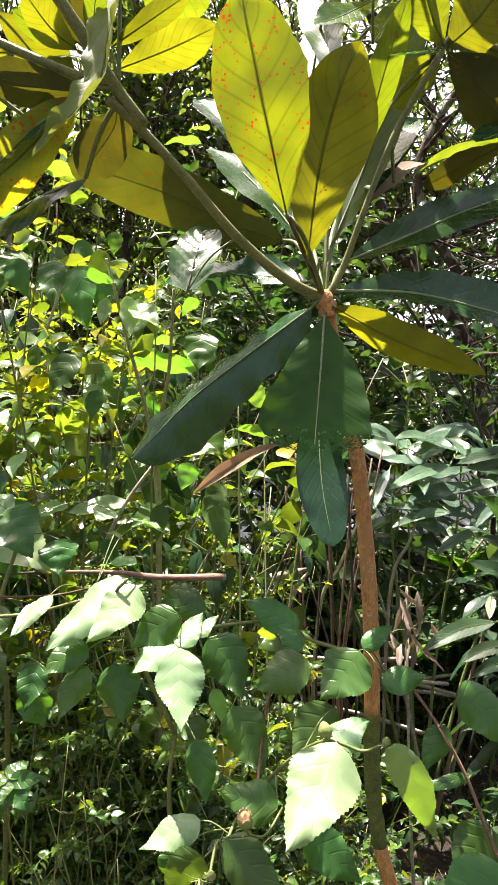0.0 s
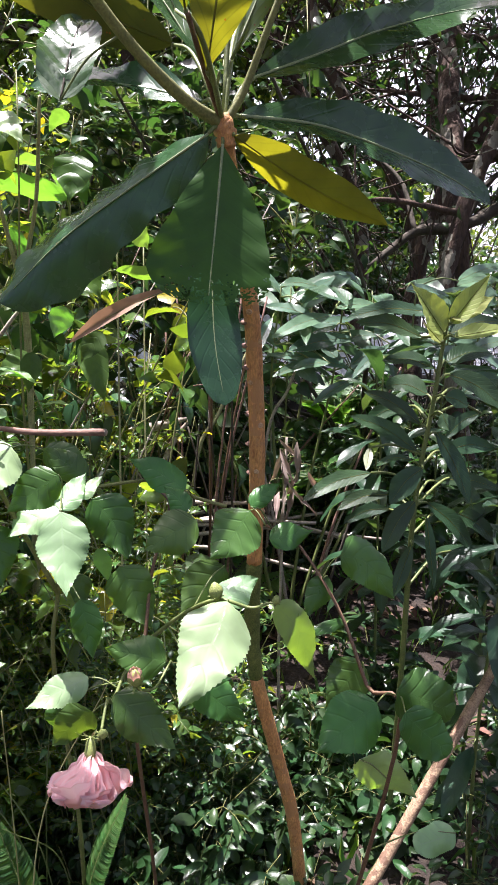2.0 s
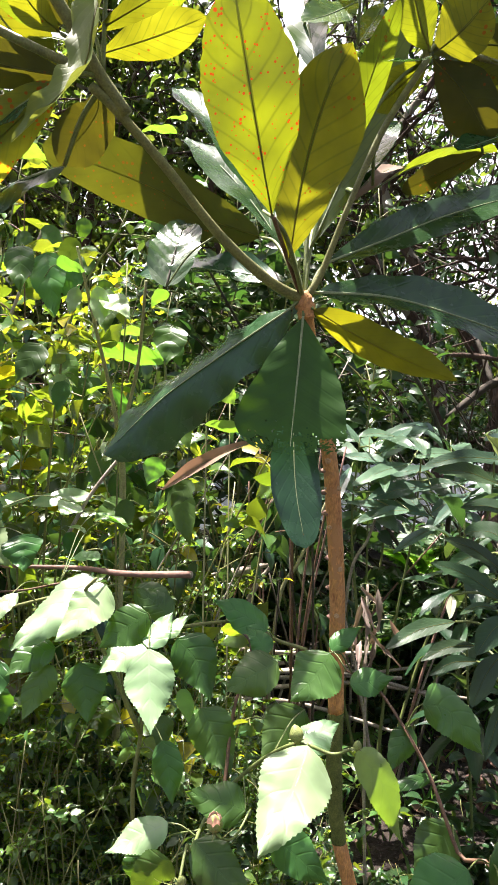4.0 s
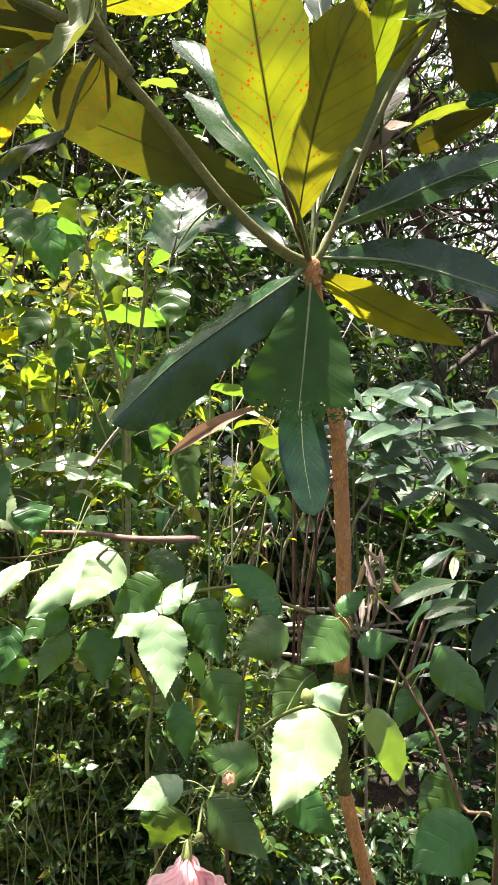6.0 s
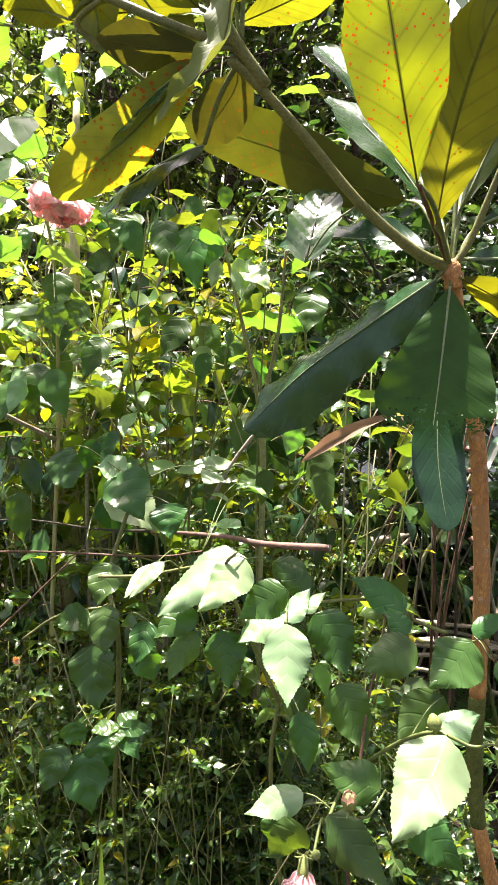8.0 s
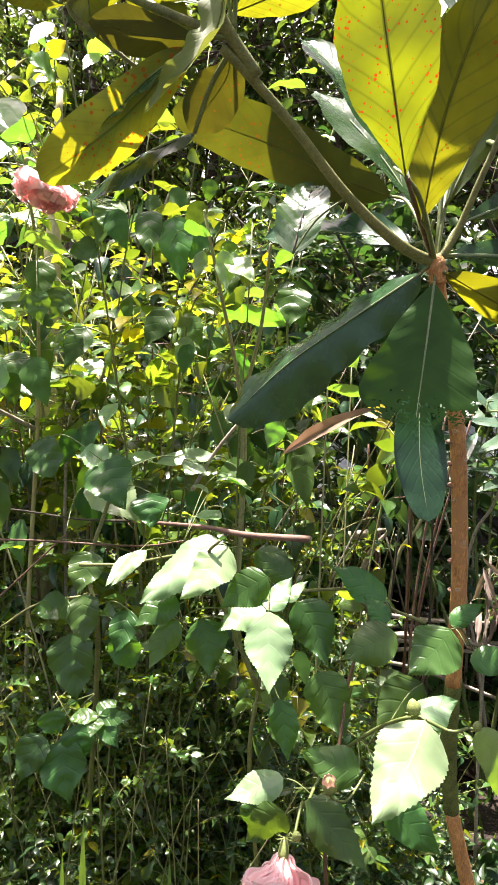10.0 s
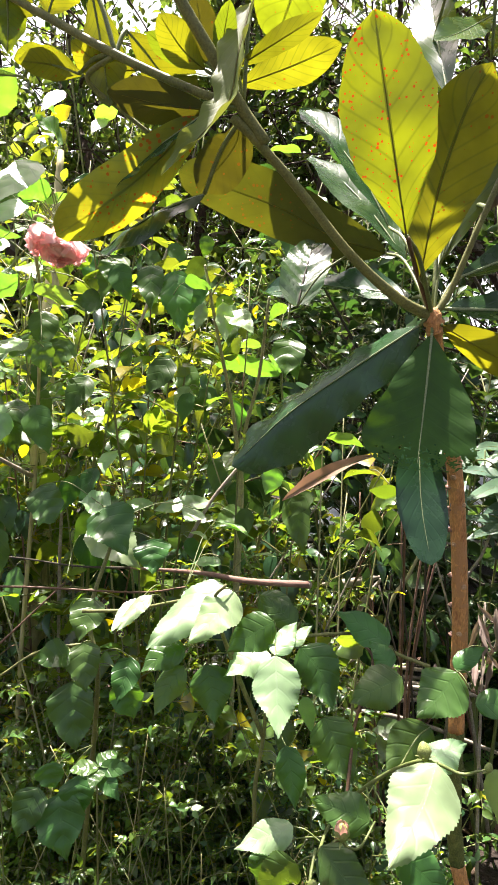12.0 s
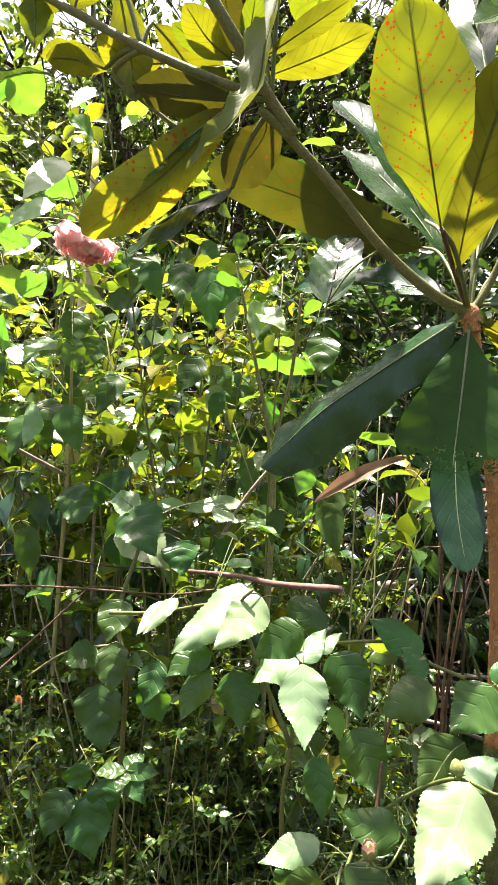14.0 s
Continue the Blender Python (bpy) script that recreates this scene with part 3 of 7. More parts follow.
# ---- glowing screen added behind the wood to whiten the low sky ----
def sky_screen():
    m, N, L = nodes_of("white_sky_glow")
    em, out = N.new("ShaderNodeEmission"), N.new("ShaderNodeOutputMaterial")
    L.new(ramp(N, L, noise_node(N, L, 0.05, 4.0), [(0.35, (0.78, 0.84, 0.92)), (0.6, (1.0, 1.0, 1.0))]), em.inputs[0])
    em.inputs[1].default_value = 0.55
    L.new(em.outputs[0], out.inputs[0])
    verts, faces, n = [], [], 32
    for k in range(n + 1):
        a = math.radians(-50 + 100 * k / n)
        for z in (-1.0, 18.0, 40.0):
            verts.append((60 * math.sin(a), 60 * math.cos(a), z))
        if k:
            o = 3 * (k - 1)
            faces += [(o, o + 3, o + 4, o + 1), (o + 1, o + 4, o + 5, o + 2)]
    tagged(new("backdrop", mesh_of("backdrop", np.array(verts), faces, m)), "glowing white screen added for the bright sky behind the trees", "sky", kind="structure")


sky_screen()

# ---- young tree with large leaves ----
young_tree = Plant("young_tree", "young tree with large leathery leaves and a slim orange-brown trunk", "tree", (0.30, 1.24, 0.0))
HUB = Vector((0.160, 1.012, 1.668))
young_tree.stem("trunk", [(0.36, 1.18, -0.02), (0.345, 1.16, 0.2), (0.318, 1.145, 0.41), (0.288, 1.135, 0.54), (0.258, 1.125, 0.66), (0.234, 1.12, 0.76)], [0.0135, 0.013, 0.0125], M_TRUNK, 12, knobs=0.03)
young_tree.stem("mossy_trunk", [(0.234, 1.12, 0.76), (0.226, 1.12, 0.84), (0.226, 1.12, 0.92), (0.229, 1.122, 0.986)], [0.0128, 0.0142, 0.0138], M_MOSS, 12, "mossy green stretch of trunk", knobs=0.10, per=10)
young_tree.stem("trunk", [(0.229, 1.122, 0.986), (0.230, 1.115, 1.083), (0.228, 1.102, 1.195), (0.221, 1.090, 1.319), (0.210, 1.078, 1.436), (0.190, 1.066, 1.510), (0.174, 1.041, 1.603), HUB], [0.0134, 0.0130, 0.0124, 0.0112], M_TRUNK, 14, knobs=0.03, per=8)
for x, y, z, a in ((0.212, 1.079, 1.42, -0.5), (0.216, 1.084, 1.375, 0.9), (0.222, 1.091, 1.31, -0.9), (0.226, 1.097, 1.24, 0.3), (0.229, 1.106, 1.16, -0.3), (0.230, 1.114, 1.085, 1.0), (0.230, 1.118, 1.03, -1.0)):
    way = Vector((math.sin(a), -math.cos(a), 0.12))
    v, f = tube([tuple(Vector((x, y, z)) + way * d) for d in (0.0095, 0.0125, 0.0142, 0.0136)], [0.0052, 0.0046, 0.0034, 0.0016], 10)
    under("leaf_scar", mesh_of("leaf_scar", v, f, M_SCAR), young_tree.top, "pale round leaf scar")
for spot, r in (((0.194, 1.071, 1.499), 0.0118), ((0.213, 1.092, 1.369), 0.013), ((0.226, 1.112, 1.205), 0.0139), ((0.210, 1.087, 1.405), 0.0125), ((0.216, 1.096, 1.334), 0.0133), ((0.223, 1.105, 1.257), 0.0137), ((0.229, 1.118, 1.154), 0.014), ((0.232, 1.126, 1.065), 0.0143)):
    spot = Vector(spot)
    young_tree.stem("leaf_scar", [spot + Vector((0, 0, -0.004)), spot + Vector((0, 0, -0.001)), spot + Vector((0, 0, 0.002))], [r * 0.98, r * 1.13, r * 0.98], M_STICK, 14, knobs=0.06, per=2, hold=False)
    bend = 2.4 * spot.z * 40
    young_tree.stem("side_bud", [spot + Vector((0.8 * r * math.sin(bend), -0.75 * r, 0.002)), spot + Vector((1.3 * r * math.sin(bend), -1.1 * r, 0.009))], [0.0028, 0.001], M_PALESTICK, 8, per=2, hold=False)
young_tree.stem("bud_ring", [HUB + Vector((0.004, 0, -0.028)), HUB + Vector((0.002, 0, -0.008)), HUB + Vector((-0.004, 0, 0.012))], [0.011, 0.015, 0.010], M_TRUNK, 12, "brown swollen leaf joint", knobs=0.2)
young_tree.stem("branch", [HUB, (0.104, 0.992, 1.694), (0.031, 0.964, 1.753), (-0.044, 0.935, 1.838), (-0.104, 0.906, 1.897), (-0.135, 0.897, 1.924)], [0.0088, 0.0068, 0.0064], M_TWIG, 12, "grey-green branch", knobs=0.02)
young_tree.stem("branch", [(-0.090, 0.908, 1.892), (-0.127, 0.894, 1.943), (-0.155, 0.871, 1.988), (-0.195, 0.847, 2.048), (-0.221, 0.835, 2.097)], [0.009, 0.008], M_TWIG, 10, "grey-green branch", knobs=0.02)
young_tree.stem("branch", [(-0.127, 0.894, 1.941), (-0.181, 0.897, 1.959), (-0.300, 0.902, 2.018), (-0.437, 0.915, 2.101), (-0.535, 0.924, 2.161)], [0.0065, 0.006], M_TWIG, 10, "grey-green branch", knobs=0.02)
young_tree.stem("branch", [HUB, (0.187, 1.013, 1.710), (0.227, 1.005, 1.808), (0.276, 0.996, 1.916), (0.338, 0.978, 2.014)], [0.006, 0.0045, 0.0055], M_TWIG, 10, "pale thin shoot", knobs=0.02)
young_tree.stem("branch", [(0.356, 0.982, 2.038), (0.471, 0.999, 2.016), (0.602, 1.013, 1.988)], [0.005, 0.005], M_TWIG, 8, "pale thin shoot")
young_tree.stem("shoot", [HUB, (0.146, 0.992, 1.690), (0.122, 0.943, 1.728), (0.098, 0.853, 1.744)], [0.004, 0.003], M_REDSTEM, 8)
young_tree.stem("shoot", [HUB, (0.149, 1.003, 1.700), (0.152, 0.993, 1.727)], [0.004, 0.002], M_PETIOLE, 8)
young_tree.leaf((0.096, 0.853, 1.747), (0.046, 0.798, 2.002), 0.119, (0.180, 0.953, 0.243), "spoon", M_SPOT, rib=0.0013, rib_mat=M_RIBLIT, petiole=0.0035, bow=-0.04, fold=0.15, rows=24, cols=8, foot=HUB, label='yellowed leaf with rust-red spots')
young_tree.leaf((0.175, 1.044, 1.753), (0.345, 1.101, 2.185), 0.082, (0.368, 0.892, -0.263), "spoon", M_BIG, rib=0.002, petiole=0.0035, bow=0.05, foot=HUB)
young_tree.leaf((0.116, 1.203, 1.860), (-0.046, 1.357, 2.145), 0.112, (0.355, -0.723, 0.592), "spoon", M_BIGDARK, rib=0.002, petiole=0.0035, bow=0.06, fold=0.3, foot=HUB)
young_tree.leaf((0.159, 1.283, 1.817), (-0.026, 1.494, 2.106), 0.125, (0.263, -0.689, 0.675), "spoon", M_BIGDARK, rib=0.002, petiole=0.0035, bow=0.05, foot=HUB)
young_tree.leaf((0.145, 1.113, 1.716), (-0.114, 1.274, 1.756), 0.093, (-0.208, -0.535, 0.819), "long", M_BIGDARK, rib=0.002, petiole=0.0035, bow=0.06, fold=0.3, wave=0.12, pleat=0.04, foot=HUB)
young_tree.leaf((-0.044, 0.962, 1.677), (-0.018, 1.074, 1.800), 0.074, (-0.033, -0.734, 0.678), "round", M_BIGDARK, rib=0.0015, petiole=0.0015, bow=0.06, wave=0.06, fold=0.22, pleat=0.06, veins=7, rib_mat=M_DARKSTEM)
young_tree.leaf((0.208, 1.164, 2.070), (0.198, 1.333, 2.362), 0.083, (-0.249, -0.843, 0.478), "spoon", M_BIGDARK, rib=0.002, petiole=0.0035, bow=0.03, fold=0.1, foot=HUB)
young_tree.leaf((0.197, 1.120, 1.820), (0.374, 1.254, 2.043), 0.087, (-0.259, -0.723, 0.640), "spoon", M_BIGDARK, rib=0.002, petiole=0.0035, bow=0.05, foot=HUB)
young_tree.leaf((0.244, 1.164, 1.849), (0.399, 1.296, 1.978), 0.051, (-0.100, -0.632, 0.769), "lance", M_DRY, rib=0.002, petiole=0.0035, bow=0.08)
young_tree.leaf((0.314, 1.205, 1.900), (0.614, 1.361, 2.034), 0.085, (-0.395, -0.026, 0.918), "spoon", M_BIG, rib=0.002, petiole=0.0035, bow=0.06)
young_tree.leaf((-0.180, 0.944, 1.837), (-0.336, 0.950, 1.757), 0.067, (-0.404, -0.532, 0.745), "long", M_BIGDARK, rib=0.002, petiole=0.0035, bow=0.06, fold=-0.5, wave=0.06, foot=(-0.120, 0.900, 1.927))
young_tree.leaf((-0.405, 0.920, 2.085), (-0.371, 0.896, 2.152), 0.071, (-0.286, 0.849, 0.444), "spoon", M_BIG, rib=0.002, petiole=0.0035, bow=0.05, foot=(-0.385, 0.912, 2.072))
young_tree.leaf((-0.465, 0.922, 2.115), (-0.473, 0.939, 2.045), 0.051, (-0.106, 0.963, 0.248), "oval", M_BIG, rib=0.002, petiole=0.0035, bow=0.05, foot=(-0.437, 0.915, 2.101))
young_tree.leaf((-0.339, 0.910, 2.121), (-0.319, 0.938, 1.962), 0.061, (0.030, 0.983, 0.180), "spoon", M_BIG, rib=0.002, petiole=0.0035, bow=0.05, foot=(-0.300, 0.902, 2.018))
young_tree.leaf((-0.288, 0.915, 2.059), (-0.197, 0.965, 1.949), 0.080, (0.286, 0.759, 0.585), "spoon", M_BIG, rib=0.002, petiole=0.0035, bow=0.05, foot=(-0.300, 0.902, 2.018))
young_tree.leaf((-0.367, 0.943, 2.015), (-0.472, 0.959, 2.050), 0.054, (0.342, 0.525, 0.780), "spoon", M_BIG, rib=0.002, petiole=0.0035, bow=0.06, foot=(-0.300, 0.902, 2.018))
young_tree.leaf((-0.457, 0.961, 2.023), (-0.555, 0.967, 2.015), 0.051, (-0.096, -0.358, 0.929), "spoon", M_BIGDARK, rib=0.002, petiole=0.0035, bow=0.08, foot=(-0.441, 0.964, 2.049))
young_tree.leaf((-0.425, 0.927, 2.091), (-0.487, 0.899, 2.134), 0.075, (0.204, 0.652, 0.730), "spoon", M_BIG, rib=0.002, petiole=0.0035, bow=0.05, foot=(-0.437, 0.915, 2.101))
young_tree.stem("branch", [(-0.300, 0.902, 2.018), (-0.348, 0.925, 1.998), (-0.306, 0.950, 1.964), (-0.265, 0.965, 1.934)], [0.004, 0.003], M_TWIG, 8, "pale thin shoot")
# upper growth above the rest; its unseen top leaves are added to cast shade
young_tree.stem("branch", [(0.338, 0.978, 2.014), (0.30, 0.97, 2.22), (0.26, 0.98, 2.38)], [0.005, 0.005], M_TWIG, 10, "pale thin shoot", knobs=0.02)
UPPER = Vector((0.26, 0.98, 2.38))
for tip, w in (((0.05, 0.96, 2.30), 0.11), ((0.46, 1.32, 2.33), 0.13), ((0.24, 1.40, 2.38), 0.13)):
    young_tree.leaf(UPPER + (Vector(tip) - UPPER) * 0.12, tip, w, (0, 0, 1), "spoon", M_BIG, rib=0.002, petiole=0.0035, foot=UPPER)
SHOOT_TOP, JOINT = Vector((0.356, 0.982, 2.038)), Vector((-0.120, 0.897, 1.935))
young_tree.spine_leaf([(0.130, 0.950, 1.715), (0.145, 0.901, 1.822), (0.169, 0.858, 1.905), (0.194, 0.830, 1.951)], 0.117, (0.310, 0.879, 0.362), "spoon", M_BIG, rib=0.0011, fold=0.3, wave=0.05, foot=HUB)
young_tree.spine_leaf([(0.110, 1.200, 1.813), (0.010, 1.198, 1.846), (-0.088, 1.186, 1.896), (-0.263, 1.180, 1.959)], 0.111, (0.150, 0.852, 0.501), "long", M_BIGOLDSHADE, rib=0.0011, fold=0.12, wave=0.05, foot=HUB)
young_tree.spine_leaf([(0.138, 1.000, 1.654), (0.032, 1.032, 1.585), (-0.060, 1.056, 1.520), (-0.150, 1.070, 1.435)], 0.118, (-0.486, -0.781, 0.392), "long", M_BIGDARK, rib=0.0016, fold=-0.3, cup=-0.5, wave=0.07, ripple=0.05, pleat=0.008, foot=HUB)
young_tree.spine_leaf([(0.157, 1.000, 1.642), (0.147, 0.983, 1.563), (0.130, 0.955, 1.438)], 0.160, (-0.050, -0.974, 0.221), "fan", M_BIGGREEN, rib=0.0022, fold=0.12, wave=0.025, ripple=0.006, pleat=0.001, eaten=0.9, rows=110, cols=64, label="green leaf with an insect-eaten tip", foot=HUB)
young_tree.spine_leaf([(0.148, 1.050, 1.534), (0.144, 0.998, 1.395), (0.154, 0.962, 1.301)], 0.071, (-0.100, -0.931, 0.350), "long", M_BIGDARK, rib=0.0014, fold=0.18, wave=0.03, foot=HUB)
young_tree.spine_leaf([(0.172, 1.000, 1.653), (0.263, 1.043, 1.611), (0.361, 1.081, 1.574), (0.435, 1.106, 1.551)], 0.066, (-0.050, 0.755, 0.654), "lance", M_YELLOW, rib=0.0011, fold=0.35, wave=0.03, foot=HUB)
young_tree.spine_leaf([(0.187, 1.040, 1.685), (0.305, 1.079, 1.686), (0.417, 1.097, 1.662), (0.525, 1.105, 1.627), (0.602, 1.099, 1.586)], 0.100, (0.249, -0.777, 0.578), "long", M_BIGDARK, rib=0.0030, fold=0.3, wave=0.05, ripple=0.03, foot=HUB)
young_tree.spine_leaf([(0.208, 1.050, 1.736), (0.311, 1.111, 1.786), (0.442, 1.189, 1.851), (0.592, 1.267, 1.910), (0.676, 1.224, 1.912)], 0.081, (0.201, -0.803, 0.562), "long", M_BIGDARK, rib=0.0022, fold=0.2, wave=0.05, foot=HUB)
young_tree.spine_leaf([(0.220, 1.000, 1.864), (0.240, 0.938, 1.951), (0.267, 0.875, 2.036)], 0.044, (0.303, 0.808, 0.505), "spoon", M_BIG, rib=0.0011, fold=0.2, foot=SHOOT_TOP)
young_tree.spine_leaf([(0.341, 0.980, 2.016), (0.308, 0.997, 1.987), (0.267, 1.015, 1.955)], 0.062, (-0.205, 0.717, 0.666), "spoon", M_BIG, rib=0.0011, foot=SHOOT_TOP)
young_tree.spine_leaf([(0.327, 0.980, 2.013), (0.235, 0.736, 1.881), (0.208, 0.741, 1.883)], 0.040, (-0.101, -0.504, 0.858), "long", M_BIGDARK, rib=0.0014, foot=SHOOT_TOP)
young_tree.spine_leaf([(0.346, 0.980, 2.021), (0.381, 0.959, 2.044), (0.412, 0.936, 2.076)], 0.089, (0.204, 0.865, 0.458), "spoon", M_BIG, rib=0.0011, foot=SHOOT_TOP)
young_tree.spine_leaf([(0.350, 0.990, 2.021), (0.403, 1.006, 1.979), (0.458, 1.034, 1.918)], 0.086, (0.202, 0.807, 0.555), "spoon", M_BIGOLDSHADE, rib=0.0011, foot=SHOOT_TOP)
young_tree.spine_leaf([(0.339, 0.970, 2.020), (0.318, 0.950, 2.049), (0.299, 0.927, 2.085)], 0.061, (-0.101, 0.858, 0.504), "spoon", M_BIG, rib=0.0011, foot=SHOOT_TOP)
young_tree.spine_leaf([(0.360, 1.000, 2.021), (0.402, 1.001, 2.014), (0.471, 1.004, 2.001)], 0.044, (0.101, 0.704, 0.704), "spoon", M_BIG, rib=0.0011, foot=SHOOT_TOP)
young_tree.spine_leaf([(0.205, 1.150, 1.817), (0.266, 1.201, 1.923), (0.366, 1.243, 2.031)], 0.087, (-0.207, -0.830, 0.518), "spoon", M_BIGDARK, rib=0.0016, foot=HUB)
young_tree.spine_leaf([(0.266, 1.100, 2.169), (0.207, 1.054, 2.118), (0.160, 1.027, 2.089)], 0.067, (0.100, -0.796, 0.597), "spoon", M_BIGDARK, rib=0.0014, foot=UPPER)
young_tree.spine_leaf([(0.263, 1.100, 2.098), (0.310, 1.156, 2.179), (0.338, 1.128, 2.213)], 0.053, (0.000, -0.600, 0.800), "spoon", M_BIGDARK, rib=0.0014, foot=UPPER)
young_tree.spine_leaf([(0.178, 1.300, 2.118), (0.223, 1.589, 2.349), (0.267, 1.661, 2.512)], 0.098, (-0.030, -0.622, 0.782), "spoon", M_GLARE, rib=0.001, foot=UPPER, label="leaf glaring in the sun, the glare put into its colour")
young_tree.spine_leaf([(-0.141, 1.000, 2.017), (-0.058, 0.975, 2.031), (0.016, 0.949, 2.047)], 0.063, (0.100, 0.723, 0.683), "spoon", M_BIG, rib=0.0011, wave=0.05, foot=JOINT)
young_tree.spine_leaf([(-0.130, 0.900, 1.993), (-0.076, 0.875, 2.010), (-0.014, 0.846, 2.029)], 0.032, (0.202, 0.807, 0.555), "spoon", M_BIG, rib=0.0011, foot=JOINT)
young_tree.spine_leaf([(-0.158, 0.900, 1.992), (-0.148, 0.884, 2.018), (-0.135, 0.858, 2.059)], 0.031, (0.101, 0.858, 0.504), "spoon", M_BIG, rib=0.0011, foot=JOINT)
young_tree.spine_leaf([(-0.171, 0.890, 1.985), (-0.200, 0.870, 2.004), (-0.226, 0.842, 2.035)], 0.047, (-0.202, 0.807, 0.555), "spoon", M_BIG, rib=0.0011, foot=JOINT)
young_tree.spine_leaf([(-0.168, 0.910, 2.000), (-0.175, 0.891, 2.031), (-0.182, 0.866, 2.073)], 0.045, (-0.101, 0.858, 0.504), "spoon", M_BIGOLDSHADE, rib=0.0011, foot=JOINT)
young_tree.spine_leaf([(-0.160, 0.900, 1.980), (-0.213, 0.961, 2.022), (-0.262, 0.987, 2.039)], 0.043, (-0.050, -0.599, 0.799), "long", M_BIGDARK, rib=0.0014, foot=JOINT)
young_tree.spine_leaf([(-0.161, 0.900, 1.936), (-0.223, 0.896, 1.942), (-0.307, 0.884, 1.958)], 0.058, (0.000, 0.800, 0.600), "spoon", M_BIGOLDSHADE, rib=0.0011, wave=0.05, foot=JOINT)
young_tree.spine_leaf([(-0.171, 0.900, 2.001), (-0.211, 0.889, 2.009), (-0.249, 0.870, 2.028)], 0.034, (-0.100, 0.796, 0.597), "spoon", M_BIG, rib=0.0011, foot=JOINT)
young_tree.spine_leaf([(-0.282, 0.950, 2.020), (-0.325, 0.938, 2.020), (-0.367, 0.909, 2.043)], 0.050, (-0.204, 0.764, 0.612), "spoon", M_BIG, rib=0.0011, foot=(-0.300, 0.902, 2.018))
young_tree.spine_leaf([(-0.369, 0.970, 2.026), (-0.412, 0.952, 2.034), (-0.456, 0.940, 2.035)], 0.045, (-0.204, 0.764, 0.612), "spoon", M_BIG, rib=0.0011, foot=(-0.300, 0.902, 2.018))
young_tree.spine_leaf([(-0.127, 0.910, 1.930), (-0.135, 0.925, 1.896), (-0.189, 0.949, 1.843)], 0.074, (0.000, 0.914, 0.406), "spoon", M_BIGOLDSHADE, rib=0.0006, petiole=0.0012, foot=JOINT)
young_tree.spine_leaf([(-0.110, 0.890, 2.072), (-0.123, 0.855, 1.986), (-0.132, 0.835, 1.918), (-0.163, 0.820, 1.871), (-0.219, 0.830, 1.822)], 0.056, (-0.563, -0.767, 0.307), "strap", M_CURL, rib=0.0018, cup=0.9, ripple=0.08, foot=JOINT, label="drooping leaf curled along its length, its sheen put into the colour")
young_tree.spine_leaf([(-0.178, 0.890, 1.922), (-0.275, 0.908, 1.842), (-0.389, 0.915, 1.771)], 0.085, (-0.300, 0.780, 0.550), "long", M_SCORCH, rib=0.0011, fold=0.25, wave=0.05, ripple=0.03, label="drooping leaf with scorched edges", foot=JOINT)
young_tree.spine_leaf([(-0.174, 0.875, 1.918), (-0.272, 0.909, 1.872), (-0.394, 0.954, 1.818)], 0.055, (-0.500, -0.550, 0.670), "long", M_BIGDARK, rib=0.0011, fold=-0.3, ripple=0.04, label="narrow leaf with a silvery sheen", foot=JOINT)
# More unseen top leaves, added to shade the ones below.
young_tree.stem("branch", [UPPER, (0.12, 1.03, 2.36), (-0.02, 1.08, 2.30)], [0.005, 0.004], M_TWIG, 10, "pale thin shoot", knobs=0.02)
young_tree.spine_leaf([(-0.02, 1.11, 2.31), (-0.05, 1.22, 2.32), (-0.10, 1.36, 2.28)], 0.14, (0.1, 0.2, 0.97), "spoon", M_BIG, rib=0.0011, foot=(-0.02, 1.08, 2.30))
young_tree.spine_leaf([(0.28, 0.98, 2.39), (0.40, 1.00, 2.40), (0.56, 1.03, 2.36)], 0.14, (0.0, 0.1, 1.0), "spoon", M_BIG, rib=0.0011, foot=UPPER)
young_tree.spine_leaf([(0.370, 1.020, 2.051), (0.445, 1.005, 2.052), (0.544, 1.001, 2.033)], 0.062, (0.151, 0.784, 0.603), "spoon", M_BIGOLDSHADE, rib=0.0016, wave=0.05, foot=SHOOT_TOP)
young_tree.spine_leaf([(0.427, 1.050, 2.045), (0.490, 1.061, 2.019), (0.555, 1.077, 1.986)], 0.072, (0.101, 0.805, 0.584), "spoon", M_BIGOLDSHADE, rib=0.0016, wave=0.05, foot=SHOOT_TOP)
young_tree.spine_leaf([(0.566, 1.080, 1.976), (0.467, 1.029, 1.925), (0.391, 0.994, 1.889)], 0.074, (-0.100, -0.597, 0.796), "long", M_BIGDARK, rib=0.0014, foot=SHOOT_TOP)
young_tree.spine_leaf([(0.495, 1.150, 1.948), (0.425, 1.170, 1.919), (0.363, 1.187, 1.893)], 0.050, (-0.101, 0.704, 0.704), "long", M_BIGOLDSHADE, rib=0.0014, wave=0.06, foot=SHOOT_TOP)
# dry leaf hanging behind the joint
dry = Plant("dry_leaf", "dry curled brown leaf caught between stems", "leaf", (0.099, 1.238, 1.442))
dry.leaf((0.099, 1.238, 1.448), (-0.075, 1.296, 1.354), 0.028, (-0.498, -0.717, 0.487), "lance", M_DRY, bow=0.06, fold=0.6, twist=0.8, rib=0.0015, name='blade')


